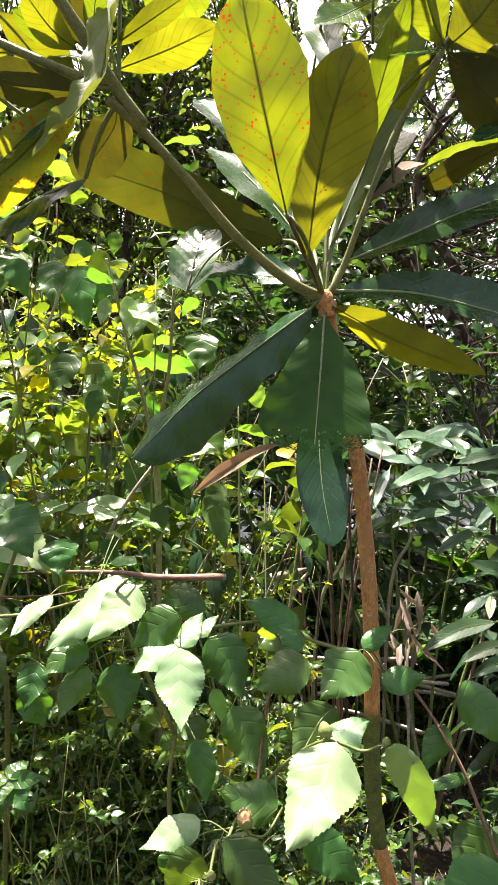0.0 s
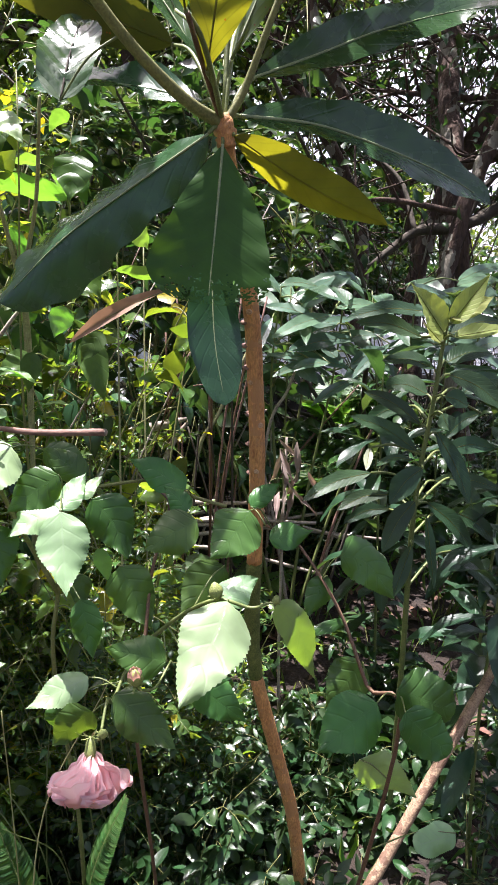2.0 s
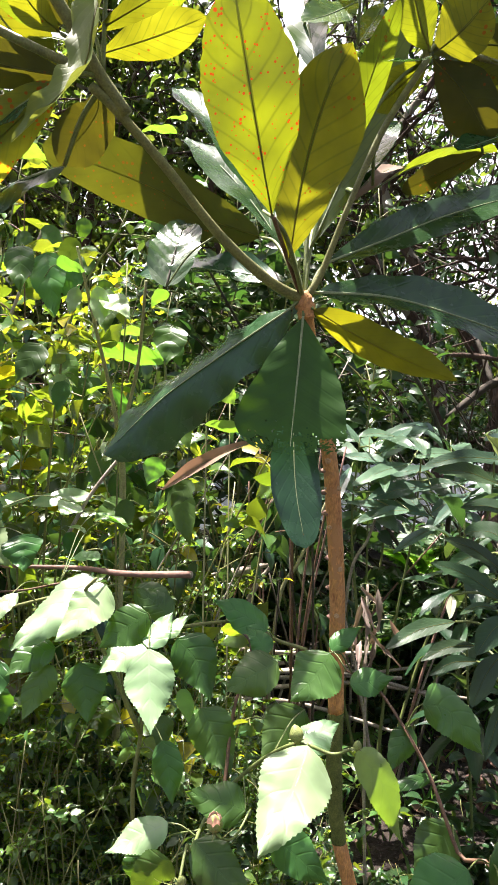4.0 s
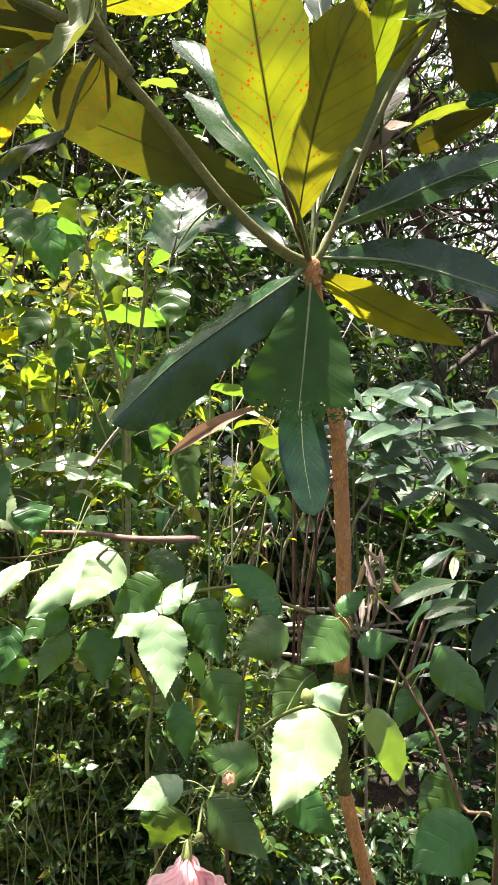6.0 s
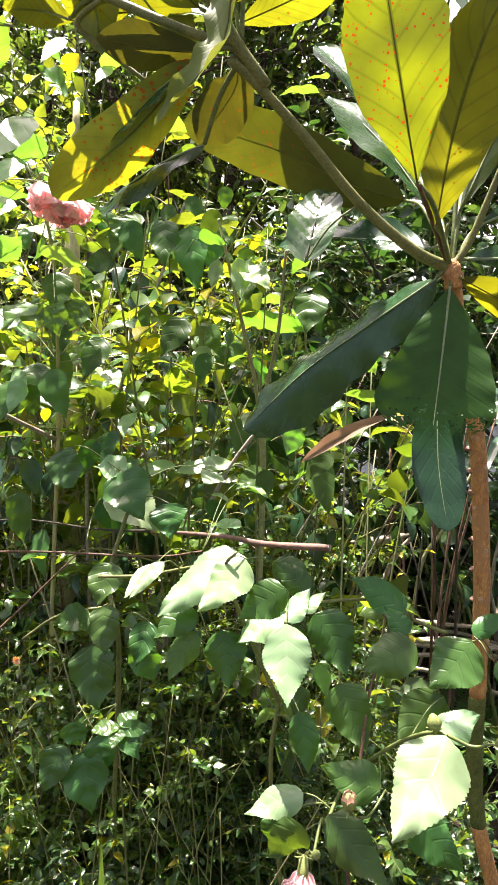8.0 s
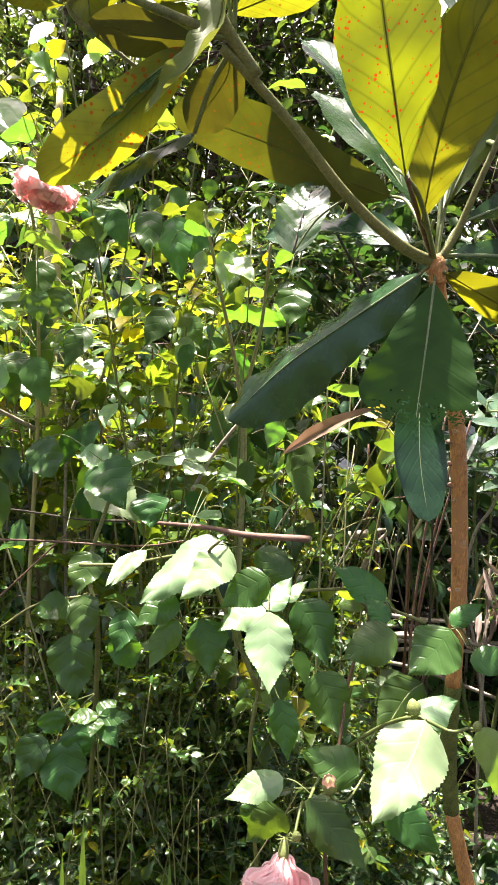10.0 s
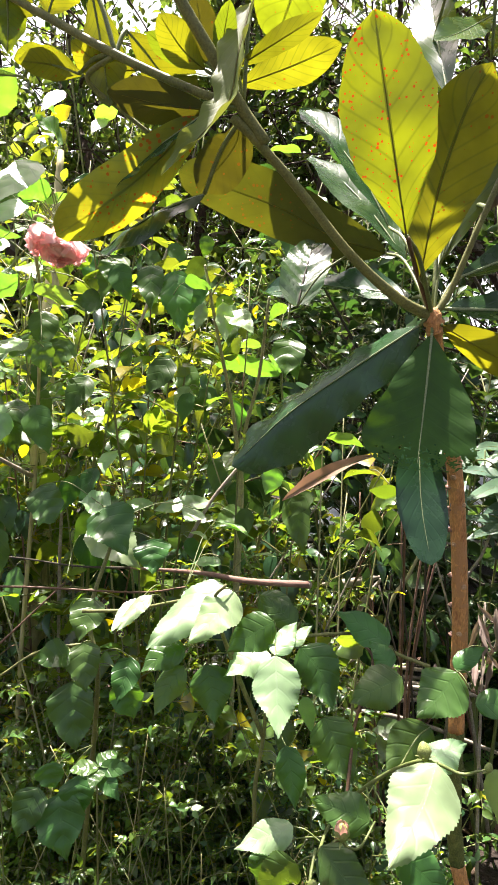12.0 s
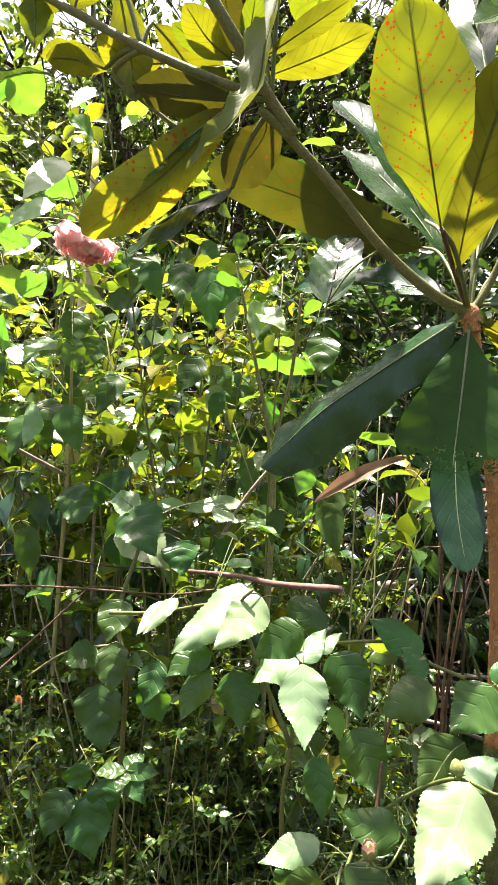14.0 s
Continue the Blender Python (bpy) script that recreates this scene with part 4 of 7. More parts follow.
# ---- hibiscus shrub in front ----
hibiscus = Plant("hibiscus_shrub", "hibiscus shrub with toothed green leaves and pink flowers", "shrub", (0.10, 1.0, 0.0))
hibiscus.stem("stem", [(0.30, 0.98, -0.02), (0.355, 0.774, 0.861), (0.321, 0.803, 0.945), (0.297, 0.861, 1.029), (0.255, 0.940, 1.099), (0.216, 0.973, 1.115)], [0.0032, 0.0025, 0.0018], M_REDSTEM, 8)
hibiscus.stem("stem", [(0.04, 1.02, -0.02), (0.04, 1.0, 0.4), (0.014, 0.898, 0.858), (0.031, 0.900, 0.981), (0.047, 0.961, 1.063), (0.076, 1.003, 1.140), (0.061, 1.033, 1.162)], [0.0032, 0.0026, 0.002], M_REDSTEM, 8)
hibiscus.stem("stem", [(-0.10, 1.1, -0.02), (-0.09, 1.08, 0.5), (-0.104, 0.998, 0.890), (-0.091, 1.000, 1.018), (-0.077, 0.983, 1.152), (-0.070, 0.983, 1.177)], [0.004, 0.0032, 0.002], M_TWIG, 8)
hibiscus.stem("stem", [(-0.091, 1.000, 1.018), (-0.143, 0.983, 1.154), (-0.163, 0.954, 1.238), (-0.144, 0.945, 1.268)], [0.004, 0.0022], M_TWIG, 8)
hibiscus.stem("twig", [(0.031, 0.900, 0.981), (0.079, 0.831, 1.059), (0.117, 0.782, 1.101), (0.156, 0.772, 1.092), (0.175, 0.762, 1.102)], [0.0028, 0.0018], M_PETIOLE, 8)
hibiscus.stem("twig", [(0.031, 0.900, 0.981), (0.004, 0.840, 0.978), (-0.011, 0.780, 0.979), (-0.015, 0.728, 1.018), (-0.022, 0.693, 1.002)], [0.0025, 0.0016], M_PETIOLE, 8)
hibiscus.stem("twig", [(0.162, 1.003, 1.137), (0.112, 1.023, 1.150), (0.075, 1.043, 1.171), (-0.026, 1.013, 1.175), (-0.071, 0.983, 1.169)], [0.003, 0.0025], M_TWIG, 8)
hibiscus.stem("twig", [(-0.156, 1.004, 1.236), (-0.228, 1.034, 1.219), (-0.315, 1.054, 1.196), (-0.400, 1.064, 1.188)], [0.0022, 0.003], M_TWIG, 8)
# Leaves meant to be in full sun take the whitened copy.
hibiscus.spine_leaf([(0.126, 0.765, 1.107), (0.099, 0.717, 1.076), (0.059, 0.664, 1.043)], 0.083, (0.050, -0.552, 0.833), "oval", M_HIBSUN, teeth=22)
hibiscus.spine_leaf([(0.127, 0.800, 1.087), (0.150, 0.815, 1.098), (0.175, 0.823, 1.105)], 0.045, (0.000, -0.622, 0.783), "oval", M_HIBSUN, teeth=22)
hibiscus.spine_leaf([(0.183, 0.760, 1.100), (0.226, 0.806, 1.033), (0.269, 0.865, 0.918)], 0.049, (0.555, -0.807, -0.202), "oval", M_HIBSUN, teeth=22)
hibiscus.spine_leaf([(0.137, 0.860, 1.108), (0.109, 0.851, 1.084), (0.077, 0.836, 1.047)], 0.063, (0.000, -0.933, 0.361), "oval", M_HIB, teeth=22)
hibiscus.spine_leaf([(0.108, 0.920, 1.150), (0.073, 0.910, 1.137), (0.034, 0.897, 1.119)], 0.065, (0.000, -0.800, 0.600), "oval", M_HIB, teeth=22)
hibiscus.spine_leaf([(0.174, 0.880, 1.175), (0.151, 0.863, 1.151), (0.116, 0.844, 1.126)], 0.072, (0.000, -0.800, 0.600), "oval", M_HIB, teeth=22)
hibiscus.spine_leaf([(0.212, 0.930, 1.111), (0.244, 0.932, 1.114), (0.278, 0.935, 1.118)], 0.043, (0.000, -0.800, 0.600), "oval", M_HIB, teeth=22)
hibiscus.spine_leaf([(0.100, 1.000, 1.168), (0.062, 1.018, 1.192), (0.018, 1.033, 1.211)], 0.051, (0.000, -0.800, 0.600), "oval", M_HIB, teeth=22)
hibiscus.spine_leaf([(0.100, 0.970, 1.145), (0.085, 0.984, 1.164), (0.068, 0.995, 1.178)], 0.035, (0.000, -0.800, 0.600), "oval", M_HIB, teeth=22)
hibiscus.spine_leaf([(0.198, 1.000, 1.136), (0.221, 1.011, 1.151), (0.249, 1.021, 1.164)], 0.033, (0.000, -0.800, 0.600), "oval", M_HIB, teeth=22)
hibiscus.spine_leaf([(-0.042, 1.000, 1.194), (-0.070, 1.009, 1.216), (-0.101, 1.016, 1.236)], 0.043, (0.000, -0.933, 0.361), "oval", M_HIB, teeth=22)
hibiscus.spine_leaf([(-0.074, 0.950, 1.215), (-0.106, 0.943, 1.196), (-0.141, 0.933, 1.172)], 0.060, (0.000, -0.933, 0.361), "oval", M_HIB, teeth=22)
hibiscus.spine_leaf([(-0.073, 0.930, 1.172), (-0.058, 0.952, 1.189), (-0.040, 0.976, 1.208)], 0.037, (0.000, -0.622, 0.783), "oval", M_HIBSUN, teeth=22)
hibiscus.spine_leaf([(-0.050, 0.950, 1.180), (-0.034, 0.965, 1.192), (-0.017, 0.978, 1.202)], 0.024, (0.000, -0.622, 0.783), "oval", M_HIBSUN, teeth=22)
hibiscus.spine_leaf([(-0.079, 0.990, 1.150), (-0.114, 0.980, 1.143), (-0.149, 0.960, 1.126)], 0.059, (0.000, -0.622, 0.783), "oval", M_HIBSUN, teeth=22)
hibiscus.spine_leaf([(-0.069, 0.900, 1.181), (-0.065, 0.863, 1.143), (-0.061, 0.822, 1.100)], 0.066, (0.099, -0.713, 0.694), "oval", M_HIBSUN, teeth=22)
hibiscus.spine_leaf([(-0.034, 0.980, 1.168), (-0.006, 0.968, 1.136), (0.014, 0.949, 1.087)], 0.070, (0.000, -0.933, 0.361), "oval", M_HIB, teeth=22)
hibiscus.spine_leaf([(-0.030, 0.980, 1.092), (-0.022, 0.993, 1.061), (-0.014, 1.009, 1.022)], 0.026, (0.302, -0.905, -0.302), "oval", M_HIBSUN, teeth=22)
hibiscus.spine_leaf([(0.001, 0.950, 1.076), (0.018, 0.936, 1.041), (0.042, 0.918, 0.994)], 0.070, (0.000, -0.933, 0.361), "oval", M_HIB, teeth=22)
hibiscus.spine_leaf([(-0.054, 0.930, 1.040), (-0.045, 0.916, 1.005), (-0.039, 0.900, 0.964)], 0.044, (0.000, -0.933, 0.361), "oval", M_HIB, teeth=22)
hibiscus.spine_leaf([(0.056, 0.820, 1.000), (0.018, 0.827, 1.010), (-0.020, 0.834, 1.019)], 0.054, (0.000, -0.800, 0.600), "oval", M_HIB, teeth=22)
hibiscus.spine_leaf([(-0.041, 0.820, 0.989), (-0.076, 0.809, 0.980), (-0.115, 0.796, 0.970)], 0.044, (0.000, -0.622, 0.783), "oval", M_HIBSUN, teeth=22)
hibiscus.spine_leaf([(-0.035, 0.780, 0.967), (-0.059, 0.782, 0.950), (-0.086, 0.784, 0.924)], 0.052, (0.000, -0.995, -0.105), "oval", M_HIB, teeth=22)
hibiscus.spine_leaf([(-0.007, 0.770, 0.997), (0.025, 0.749, 0.968), (0.061, 0.729, 0.941)], 0.055, (0.000, -0.800, 0.600), "oval", M_HIB, teeth=22)
hibiscus.spine_leaf([(0.090, 0.800, 0.977), (0.121, 0.791, 0.953), (0.153, 0.781, 0.927)], 0.052, (0.000, -0.933, 0.361), "oval", M_HIB, teeth=22)
hibiscus.spine_leaf([(0.295, 0.860, 1.110), (0.335, 0.867, 1.095), (0.376, 0.856, 1.040)], 0.068, (0.299, -0.867, 0.399), "oval", M_HIB, teeth=22)
hibiscus.spine_leaf([(0.291, 0.900, 1.062), (0.274, 0.890, 1.037), (0.252, 0.879, 1.008)], 0.039, (0.000, -0.933, 0.361), "oval", M_HIB, teeth=22)
hibiscus.spine_leaf([(0.315, 0.860, 1.012), (0.280, 0.856, 1.007), (0.245, 0.851, 1.000)], 0.018, (0.000, -0.800, 0.600), "lance", M_HIB, teeth=22)
hibiscus.spine_leaf([(0.339, 0.870, 0.937), (0.312, 0.860, 0.912), (0.278, 0.848, 0.881)], 0.065, (0.000, -0.933, 0.361), "oval", M_HIB, teeth=22)
hibiscus.spine_leaf([(0.301, 0.720, 0.980), (0.264, 0.708, 0.963), (0.220, 0.693, 0.943)], 0.075, (0.000, -0.800, 0.600), "oval", M_HIB, teeth=22)
hibiscus.spine_leaf([(0.336, 0.740, 0.980), (0.369, 0.734, 0.966), (0.409, 0.727, 0.948)], 0.074, (0.000, -0.933, 0.361), "round", M_HIB, teeth=22)
hibiscus.spine_leaf([(0.329, 0.700, 0.978), (0.353, 0.690, 0.953), (0.381, 0.681, 0.929)], 0.055, (0.000, -0.933, 0.361), "round", M_HIB, teeth=22)
hibiscus.spine_leaf([(0.315, 0.800, 0.832), (0.362, 0.810, 0.785), (0.416, 0.821, 0.734)], 0.061, (0.000, -0.979, -0.206), "oval", M_HIBSUN, teeth=22)
hibiscus.spine_leaf([(0.471, 0.800, 0.682), (0.437, 0.797, 0.678), (0.404, 0.795, 0.675)], 0.046, (0.000, -0.800, 0.600), "round", M_HIBSUN, teeth=22)
hibiscus.spine_leaf([(-0.140, 1.010, 1.242), (-0.191, 0.989, 1.226), (-0.259, 0.925, 1.175)], 0.081, (0.000, -0.622, 0.783), "oval", M_HIBSUN, teeth=22)
hibiscus.spine_leaf([(-0.134, 0.960, 1.255), (-0.155, 0.931, 1.228), (-0.192, 0.893, 1.196)], 0.063, (0.101, -0.704, 0.704), "oval", M_HIBSUN, teeth=22)
hibiscus.spine_leaf([(-0.268, 1.000, 1.235), (-0.290, 0.977, 1.217), (-0.308, 0.946, 1.192)], 0.029, (0.000, -0.622, 0.783), "oval", M_HIBSUN, teeth=22)
hibiscus.spine_leaf([(-0.208, 0.970, 1.162), (-0.242, 0.963, 1.153), (-0.273, 0.947, 1.132)], 0.048, (0.000, -0.800, 0.600), "oval", M_HIB, teeth=22)
hibiscus.spine_leaf([(-0.211, 0.970, 1.136), (-0.232, 0.959, 1.108), (-0.251, 0.944, 1.068)], 0.045, (0.000, -0.933, 0.361), "oval", M_HIB, teeth=22)
hibiscus.spine_leaf([(-0.180, 1.000, 1.129), (-0.170, 0.986, 1.093), (-0.163, 0.969, 1.050)], 0.068, (0.000, -0.933, 0.361), "oval", M_HIB, teeth=22)
hibiscus.spine_leaf([(-0.103, 1.050, 1.224), (-0.073, 1.044, 1.209), (-0.041, 1.032, 1.178)], 0.054, (0.000, -0.933, 0.361), "oval", M_HIB, teeth=22)
hibiscus.spine_leaf([(-0.080, 1.020, 1.189), (-0.115, 1.011, 1.176), (-0.152, 0.993, 1.153)], 0.049, (0.000, -0.800, 0.600), "oval", M_HIB, teeth=22)
hibiscus.spine_leaf([(-0.064, 0.950, 1.009), (-0.042, 0.934, 0.988), (-0.025, 0.917, 0.965)], 0.047, (0.000, -0.800, 0.600), "oval", M_HIB, teeth=22)
hibiscus.spine_leaf([(-0.054, 1.000, 1.045), (-0.058, 0.993, 1.026), (-0.064, 0.982, 1.000)], 0.034, (0.000, -0.933, 0.361), "oval", M_HIB, teeth=22)
hibiscus.spine_leaf([(-0.072, 0.850, 0.929), (-0.079, 0.852, 0.907), (-0.085, 0.855, 0.881)], 0.052, (0.000, -0.995, -0.105), "oval", M_HIB, teeth=22)


def flower(plant, at, toward, size, mat, seed, name="flower", label="", open_by=0.5):
    """A ruffled double bloom: overlapping crumpled petals, green cup with narrow sepals."""
    rng = np.random.default_rng(seed)
    at, toward = Vector(at), Vector(toward).normalized()
    side = toward.orthogonal().normalized()
    head = new(name)
    head.parent = plant.top
    head.location = at - plant.top.location
    tagged(head, label)
    for k in range(17):
        a = k * 2.4 + rng.uniform(-0.3, 0.3)
        out = (Matrix.Rotation(a, 3, toward) @ side)
        ring = (k % 4) / 3
        spread = open_by * (1.0 - 0.6 * ring) * rng.uniform(0.85, 1.1)
        tip = (toward * (1 - 0.3 * spread) + out * spread) * size * rng.uniform(0.82, 1.0)
        me = blade_mesh(tip.length, size * rng.uniform(0.6, 0.9), "fan", mat, bow=rng.uniform(-0.12, 0.02), fold=-0.1, wave=0.10, frill=rng.uniform(0.15, 0.27), rows=16, cols=20, seed=seed * 31 + k)
        p = new("petal", me)
        p.parent = head
        m, _ = leaf_pose((0, 0, 0), tip, out * 0.8 - toward * 0.3)
        p.matrix_basis = m
    v, f = tube([tuple(-toward * 0.012), tuple(-toward * 0.007), tuple(toward * 0.004), tuple(toward * 0.010)], [0.0022, 0.005, 0.0065, 0.0055], 10)
    cup = new("calyx", mesh_of("calyx", v, f, M_BUD))
    cup.parent = head
    for k in range(7):
        out = Matrix.Rotation(k * 0.9, 3, toward) @ side
        tip = (out * 0.9 - toward * rng.uniform(-0.1, 0.5)) * 0.02
        me = blade_mesh(tip.length, 0.003, "lance", M_BUD, rows=4, cols=2, seed=k)
        p = new("sepal", me)
        p.parent = head
        m, _ = leaf_pose(-toward * 0.012, -toward * 0.012 + tip, toward)
        p.matrix_basis = m
    return head


def bud(plant, at, toward, size, seed, tipped):
    rng = np.random.default_rng(seed)
    at, toward = Vector(at), Vector(toward).normalized()
    head = new("bud")
    head.parent = plant.top
    head.location = at - plant.top.location
    side = toward.orthogonal().normalized()
    v, f = tube([tuple(toward * size * s) for s in (-0.1, 0.15, 0.4, 0.65, 0.9, 1.0)], [size * r for r in (0.1, 0.3, 0.42, 0.36, 0.2, 0.05)], 12, 0.06, rng)
    c = new("bud_cup", mesh_of("bud_cup", v, f, M_BUD))
    c.parent = head
    if tipped:
        for k in range(6):
            out = Matrix.Rotation(k * 1.05, 3, toward) @ side
            me = blade_mesh(size * 0.7, size * 0.42, "oval", M_PETALPALE, bow=0.15, rows=6, cols=4, seed=seed + k)
            p = new("petal", me)
            p.parent = head
            b0 = toward * size * 0.45 + out * size * 0.25
            m, _ = leaf_pose(b0, toward * size * 1.15 + out * size * 0.16, out)
            p.matrix_basis = m
    for k in range(7):
        out = Matrix.Rotation(k * 0.9, 3, toward) @ side
        tip = (out * 0.8 + toward * rng.uniform(-0.2, 0.5)) * size * 0.75
        p = new("sepal", blade_mesh(tip.length, size * 0.16, "lance", M_BUD, rows=4, cols=2, seed=k))
        p.parent = head
        m, _ = leaf_pose((0, 0, 0), tip, toward)
        p.matrix_basis = m


flower(hibiscus, (-0.033, 0.687, 0.990), (-0.10, -0.42, -0.9), 0.058, M_PETAL, 5, label="drooping ruffled pink flower", open_by=0.72)
hibiscus.stem("flower_stalk", [(-0.022, 0.693, 1.002), (-0.026, 0.690, 0.998), (-0.033, 0.687, 0.990)], [0.0016, 0.002], M_PETIOLE, 8, hold=False)
bud(hibiscus, (0.017, 0.753, 1.017), (-0.05, -0.2, 0.9), 0.022, 3, True)
hibiscus.stem("bud_stalk", [(0.062, 0.820, 1.001), (0.040, 0.780, 0.992), (0.022, 0.755, 1.008), (0.017, 0.753, 1.017)], [0.0014, 0.0018], M_PETIOLE, 8, hold=False)
bud(hibiscus, (0.116, 0.777, 1.105), (-0.15, 0.1, 0.9), 0.021, 9, False)
bud(hibiscus, (-0.021, 0.680, 1.010), (0.3, -0.4, 0.5), 0.012, 11, False)
bud(hibiscus, (0.179, 0.742, 1.111), (0.1, -0.2, 0.9), 0.012, 13, False)

# ---- second hibiscus, with a flower high up ----
side_hibiscus = Plant("hibiscus_shrub", "tall hibiscus shrub with a pink flower among sunlit leaves", "shrub", (-0.75, 1.55, 0.0))
side_hibiscus.stem("stem", [(-0.75, 1.6, -0.02), (-0.76, 1.62, 0.7), (-0.706, 1.609, 1.385), (-0.683, 1.574, 1.597), (-0.626, 1.441, 1.790), (-0.564, 1.254, 1.899), (-0.459, 1.114, 1.845)], [0.007, 0.0045, 0.0025], M_CULM, 8)
side_hibiscus.stem("stem", [(-0.713, 1.607, 1.371), (-0.768, 1.501, 1.429), (-0.850, 1.392, 1.504)], [0.006, 0.004], M_PALESTICK, 8)
side_hibiscus.stem("stem", [(-0.55, 1.4, -0.02), (-0.5, 1.35, 0.5), (-0.409, 1.176, 1.013), (-0.426, 1.181, 1.149), (-0.390, 1.226, 1.303), (-0.413, 1.225, 1.345)], [0.006, 0.003], M_TWIG, 8)
side_hibiscus.stem("twig", [(-0.418, 1.179, 1.097), (-0.504, 1.136, 1.092), (-0.564, 1.105, 1.056)], [0.003, 0.002], M_TWIG, 8)
side_hibiscus.stem("twig", [(-0.747, 1.187, 1.188), (-0.553, 1.165, 1.201), (-0.344, 1.195, 1.189), (-0.246, 1.181, 1.205)], [0.0022, 0.0018], M_REDSTEM, 8)
side_hibiscus.stem("twig", [(-0.681, 1.085, 1.006), (-0.589, 1.154, 1.095), (-0.488, 1.225, 1.198)], [0.0026, 0.0016], M_REDSTEM, 8)
flower(side_hibiscus, (-0.456, 1.115, 1.839), (0.05, -0.3, -0.92), 0.064, M_PETAL, 8, label="ruffled pink flower in sun", open_by=0.9)
side_hibiscus.leaf((-0.413, 1.224, 1.343), (-0.352, 1.168, 1.264), 0.092, (-0.021, -0.821, 0.571), "oval", M_HIB, petiole=0.001, teeth=17, fold=0.22, bow=0.05, wave=0.08)
side_hibiscus.leaf((-0.406, 1.246, 1.341), (-0.468, 1.237, 1.352), 0.068, (0.214, -0.585, 0.782), "oval", M_HIBSUN, petiole=0.001, teeth=17, fold=0.22, bow=0.05, wave=0.08)
side_hibiscus.leaf((-0.313, 1.206, 1.288), (-0.305, 1.173, 1.228), 0.070, (-0.036, -0.878, 0.478), "oval", M_HIB, petiole=0.001, teeth=17, fold=0.22, bow=0.05, wave=0.08)
side_hibiscus.leaf((-0.409, 1.155, 1.186), (-0.423, 1.109, 1.120), 0.065, (0.071, -0.823, 0.564), "oval", M_HIB, petiole=0.001, teeth=17, fold=0.22, bow=0.05, wave=0.08)
side_hibiscus.leaf((-0.443, 1.125, 1.096), (-0.494, 1.077, 1.095), 0.055, (0.496, -0.548, 0.673), "oval", M_HIB, petiole=0.001, teeth=17, fold=0.22, bow=0.05, wave=0.08)
side_hibiscus.leaf((-0.426, 1.148, 1.108), (-0.407, 1.107, 1.032), 0.068, (-0.067, -0.880, 0.470), "oval", M_HIB, petiole=0.001, teeth=17, fold=0.22, bow=0.05, wave=0.08)
side_hibiscus.leaf((-0.446, 1.142, 1.038), (-0.421, 1.099, 0.930), 0.088, (-0.037, -0.931, 0.362), "oval", M_HIB, petiole=0.001, teeth=17, fold=0.22, bow=0.05, wave=0.08)
side_hibiscus.leaf((-0.493, 1.104, 0.863), (-0.516, 1.067, 0.792), 0.061, (0.080, -0.890, 0.449), "oval", M_HIB, petiole=0.001, teeth=17, fold=0.22, bow=0.05, wave=0.08)
side_hibiscus.leaf((-0.455, 1.109, 0.851), (-0.430, 1.067, 0.757), 0.090, (-0.051, -0.917, 0.396), "oval", M_HIB, petiole=0.001, teeth=17, fold=0.22, bow=0.05, wave=0.08)
side_hibiscus.leaf((-0.426, 1.115, 0.880), (-0.411, 1.094, 0.822), 0.064, (-0.035, -0.942, 0.335), "oval", M_HIB, petiole=0.001, teeth=17, fold=0.22, bow=0.05, wave=0.08)
side_hibiscus.leaf((-0.477, 1.109, 0.904), (-0.465, 1.108, 0.859), 0.053, (0.155, -0.986, 0.058), "oval", M_HIB, petiole=0.001, teeth=17, fold=0.22, bow=0.05, wave=0.08)
side_hibiscus.leaf((-0.585, 1.342, 1.372), (-0.539, 1.305, 1.301), 0.076, (-0.126, -0.908, 0.400), "round", M_HIB, petiole=0.001, teeth=17, fold=0.22, bow=0.05, wave=0.08)
side_hibiscus.leaf((-0.298, 1.052, 1.215), (-0.330, 0.985, 1.179), 0.032, (0.108, -0.509, 0.854), "oval", M_HIBSUN, petiole=0.001, teeth=17, fold=0.07, bow=0.02, wave=0.03, pleat=0.012)
side_hibiscus.leaf((-0.323, 1.092, 1.103), (-0.338, 1.056, 1.037), 0.049, (0.060, -0.879, 0.473), "oval", M_HIB, petiole=0.001, teeth=17, fold=0.22, bow=0.05, wave=0.08)
side_hibiscus.leaf((-0.336, 1.088, 1.064), (-0.318, 1.087, 0.997), 0.060, (0.044, -0.999, 0.030), "oval", M_HIB, petiole=0.001, teeth=17, fold=0.22, bow=0.05, wave=0.08)
side_hibiscus.leaf((-0.432, 0.949, 1.892), (-0.448, 0.851, 1.798), 0.049, (0.295, -0.690, 0.661), "oval", M_HIBSUN, petiole=0.001, teeth=17, fold=0.07, bow=0.02, wave=0.03, pleat=0.012)
side_hibiscus.leaf((-0.454, 0.963, 1.839), (-0.487, 0.882, 1.773), 0.036, (0.305, -0.669, 0.678), "oval", M_HIBSUN, petiole=0.001, teeth=17, fold=0.07, bow=0.02, wave=0.03, pleat=0.012)
side_hibiscus.leaf((-0.425, 0.989, 1.862), (-0.471, 0.961, 1.845), 0.048, (-0.507, 0.330, 0.796), "oval", M_HIBSUN, petiole=0.001, teeth=17, fold=0.22, bow=0.05, wave=0.08)
side_hibiscus.leaf((-0.714, 1.414, 1.545), (-0.693, 1.363, 1.475), 0.051, (0.378, 0.796, -0.473), "oval", M_HIBSUN, petiole=0.001, teeth=17, fold=0.22, bow=0.05, wave=0.08)
side_hibiscus.leaf((-0.682, 1.417, 1.511), (-0.672, 1.414, 1.436), 0.055, (0.021, -0.999, 0.040), "oval", M_HIB, petiole=0.001, teeth=17, fold=0.22, bow=0.05, wave=0.08)
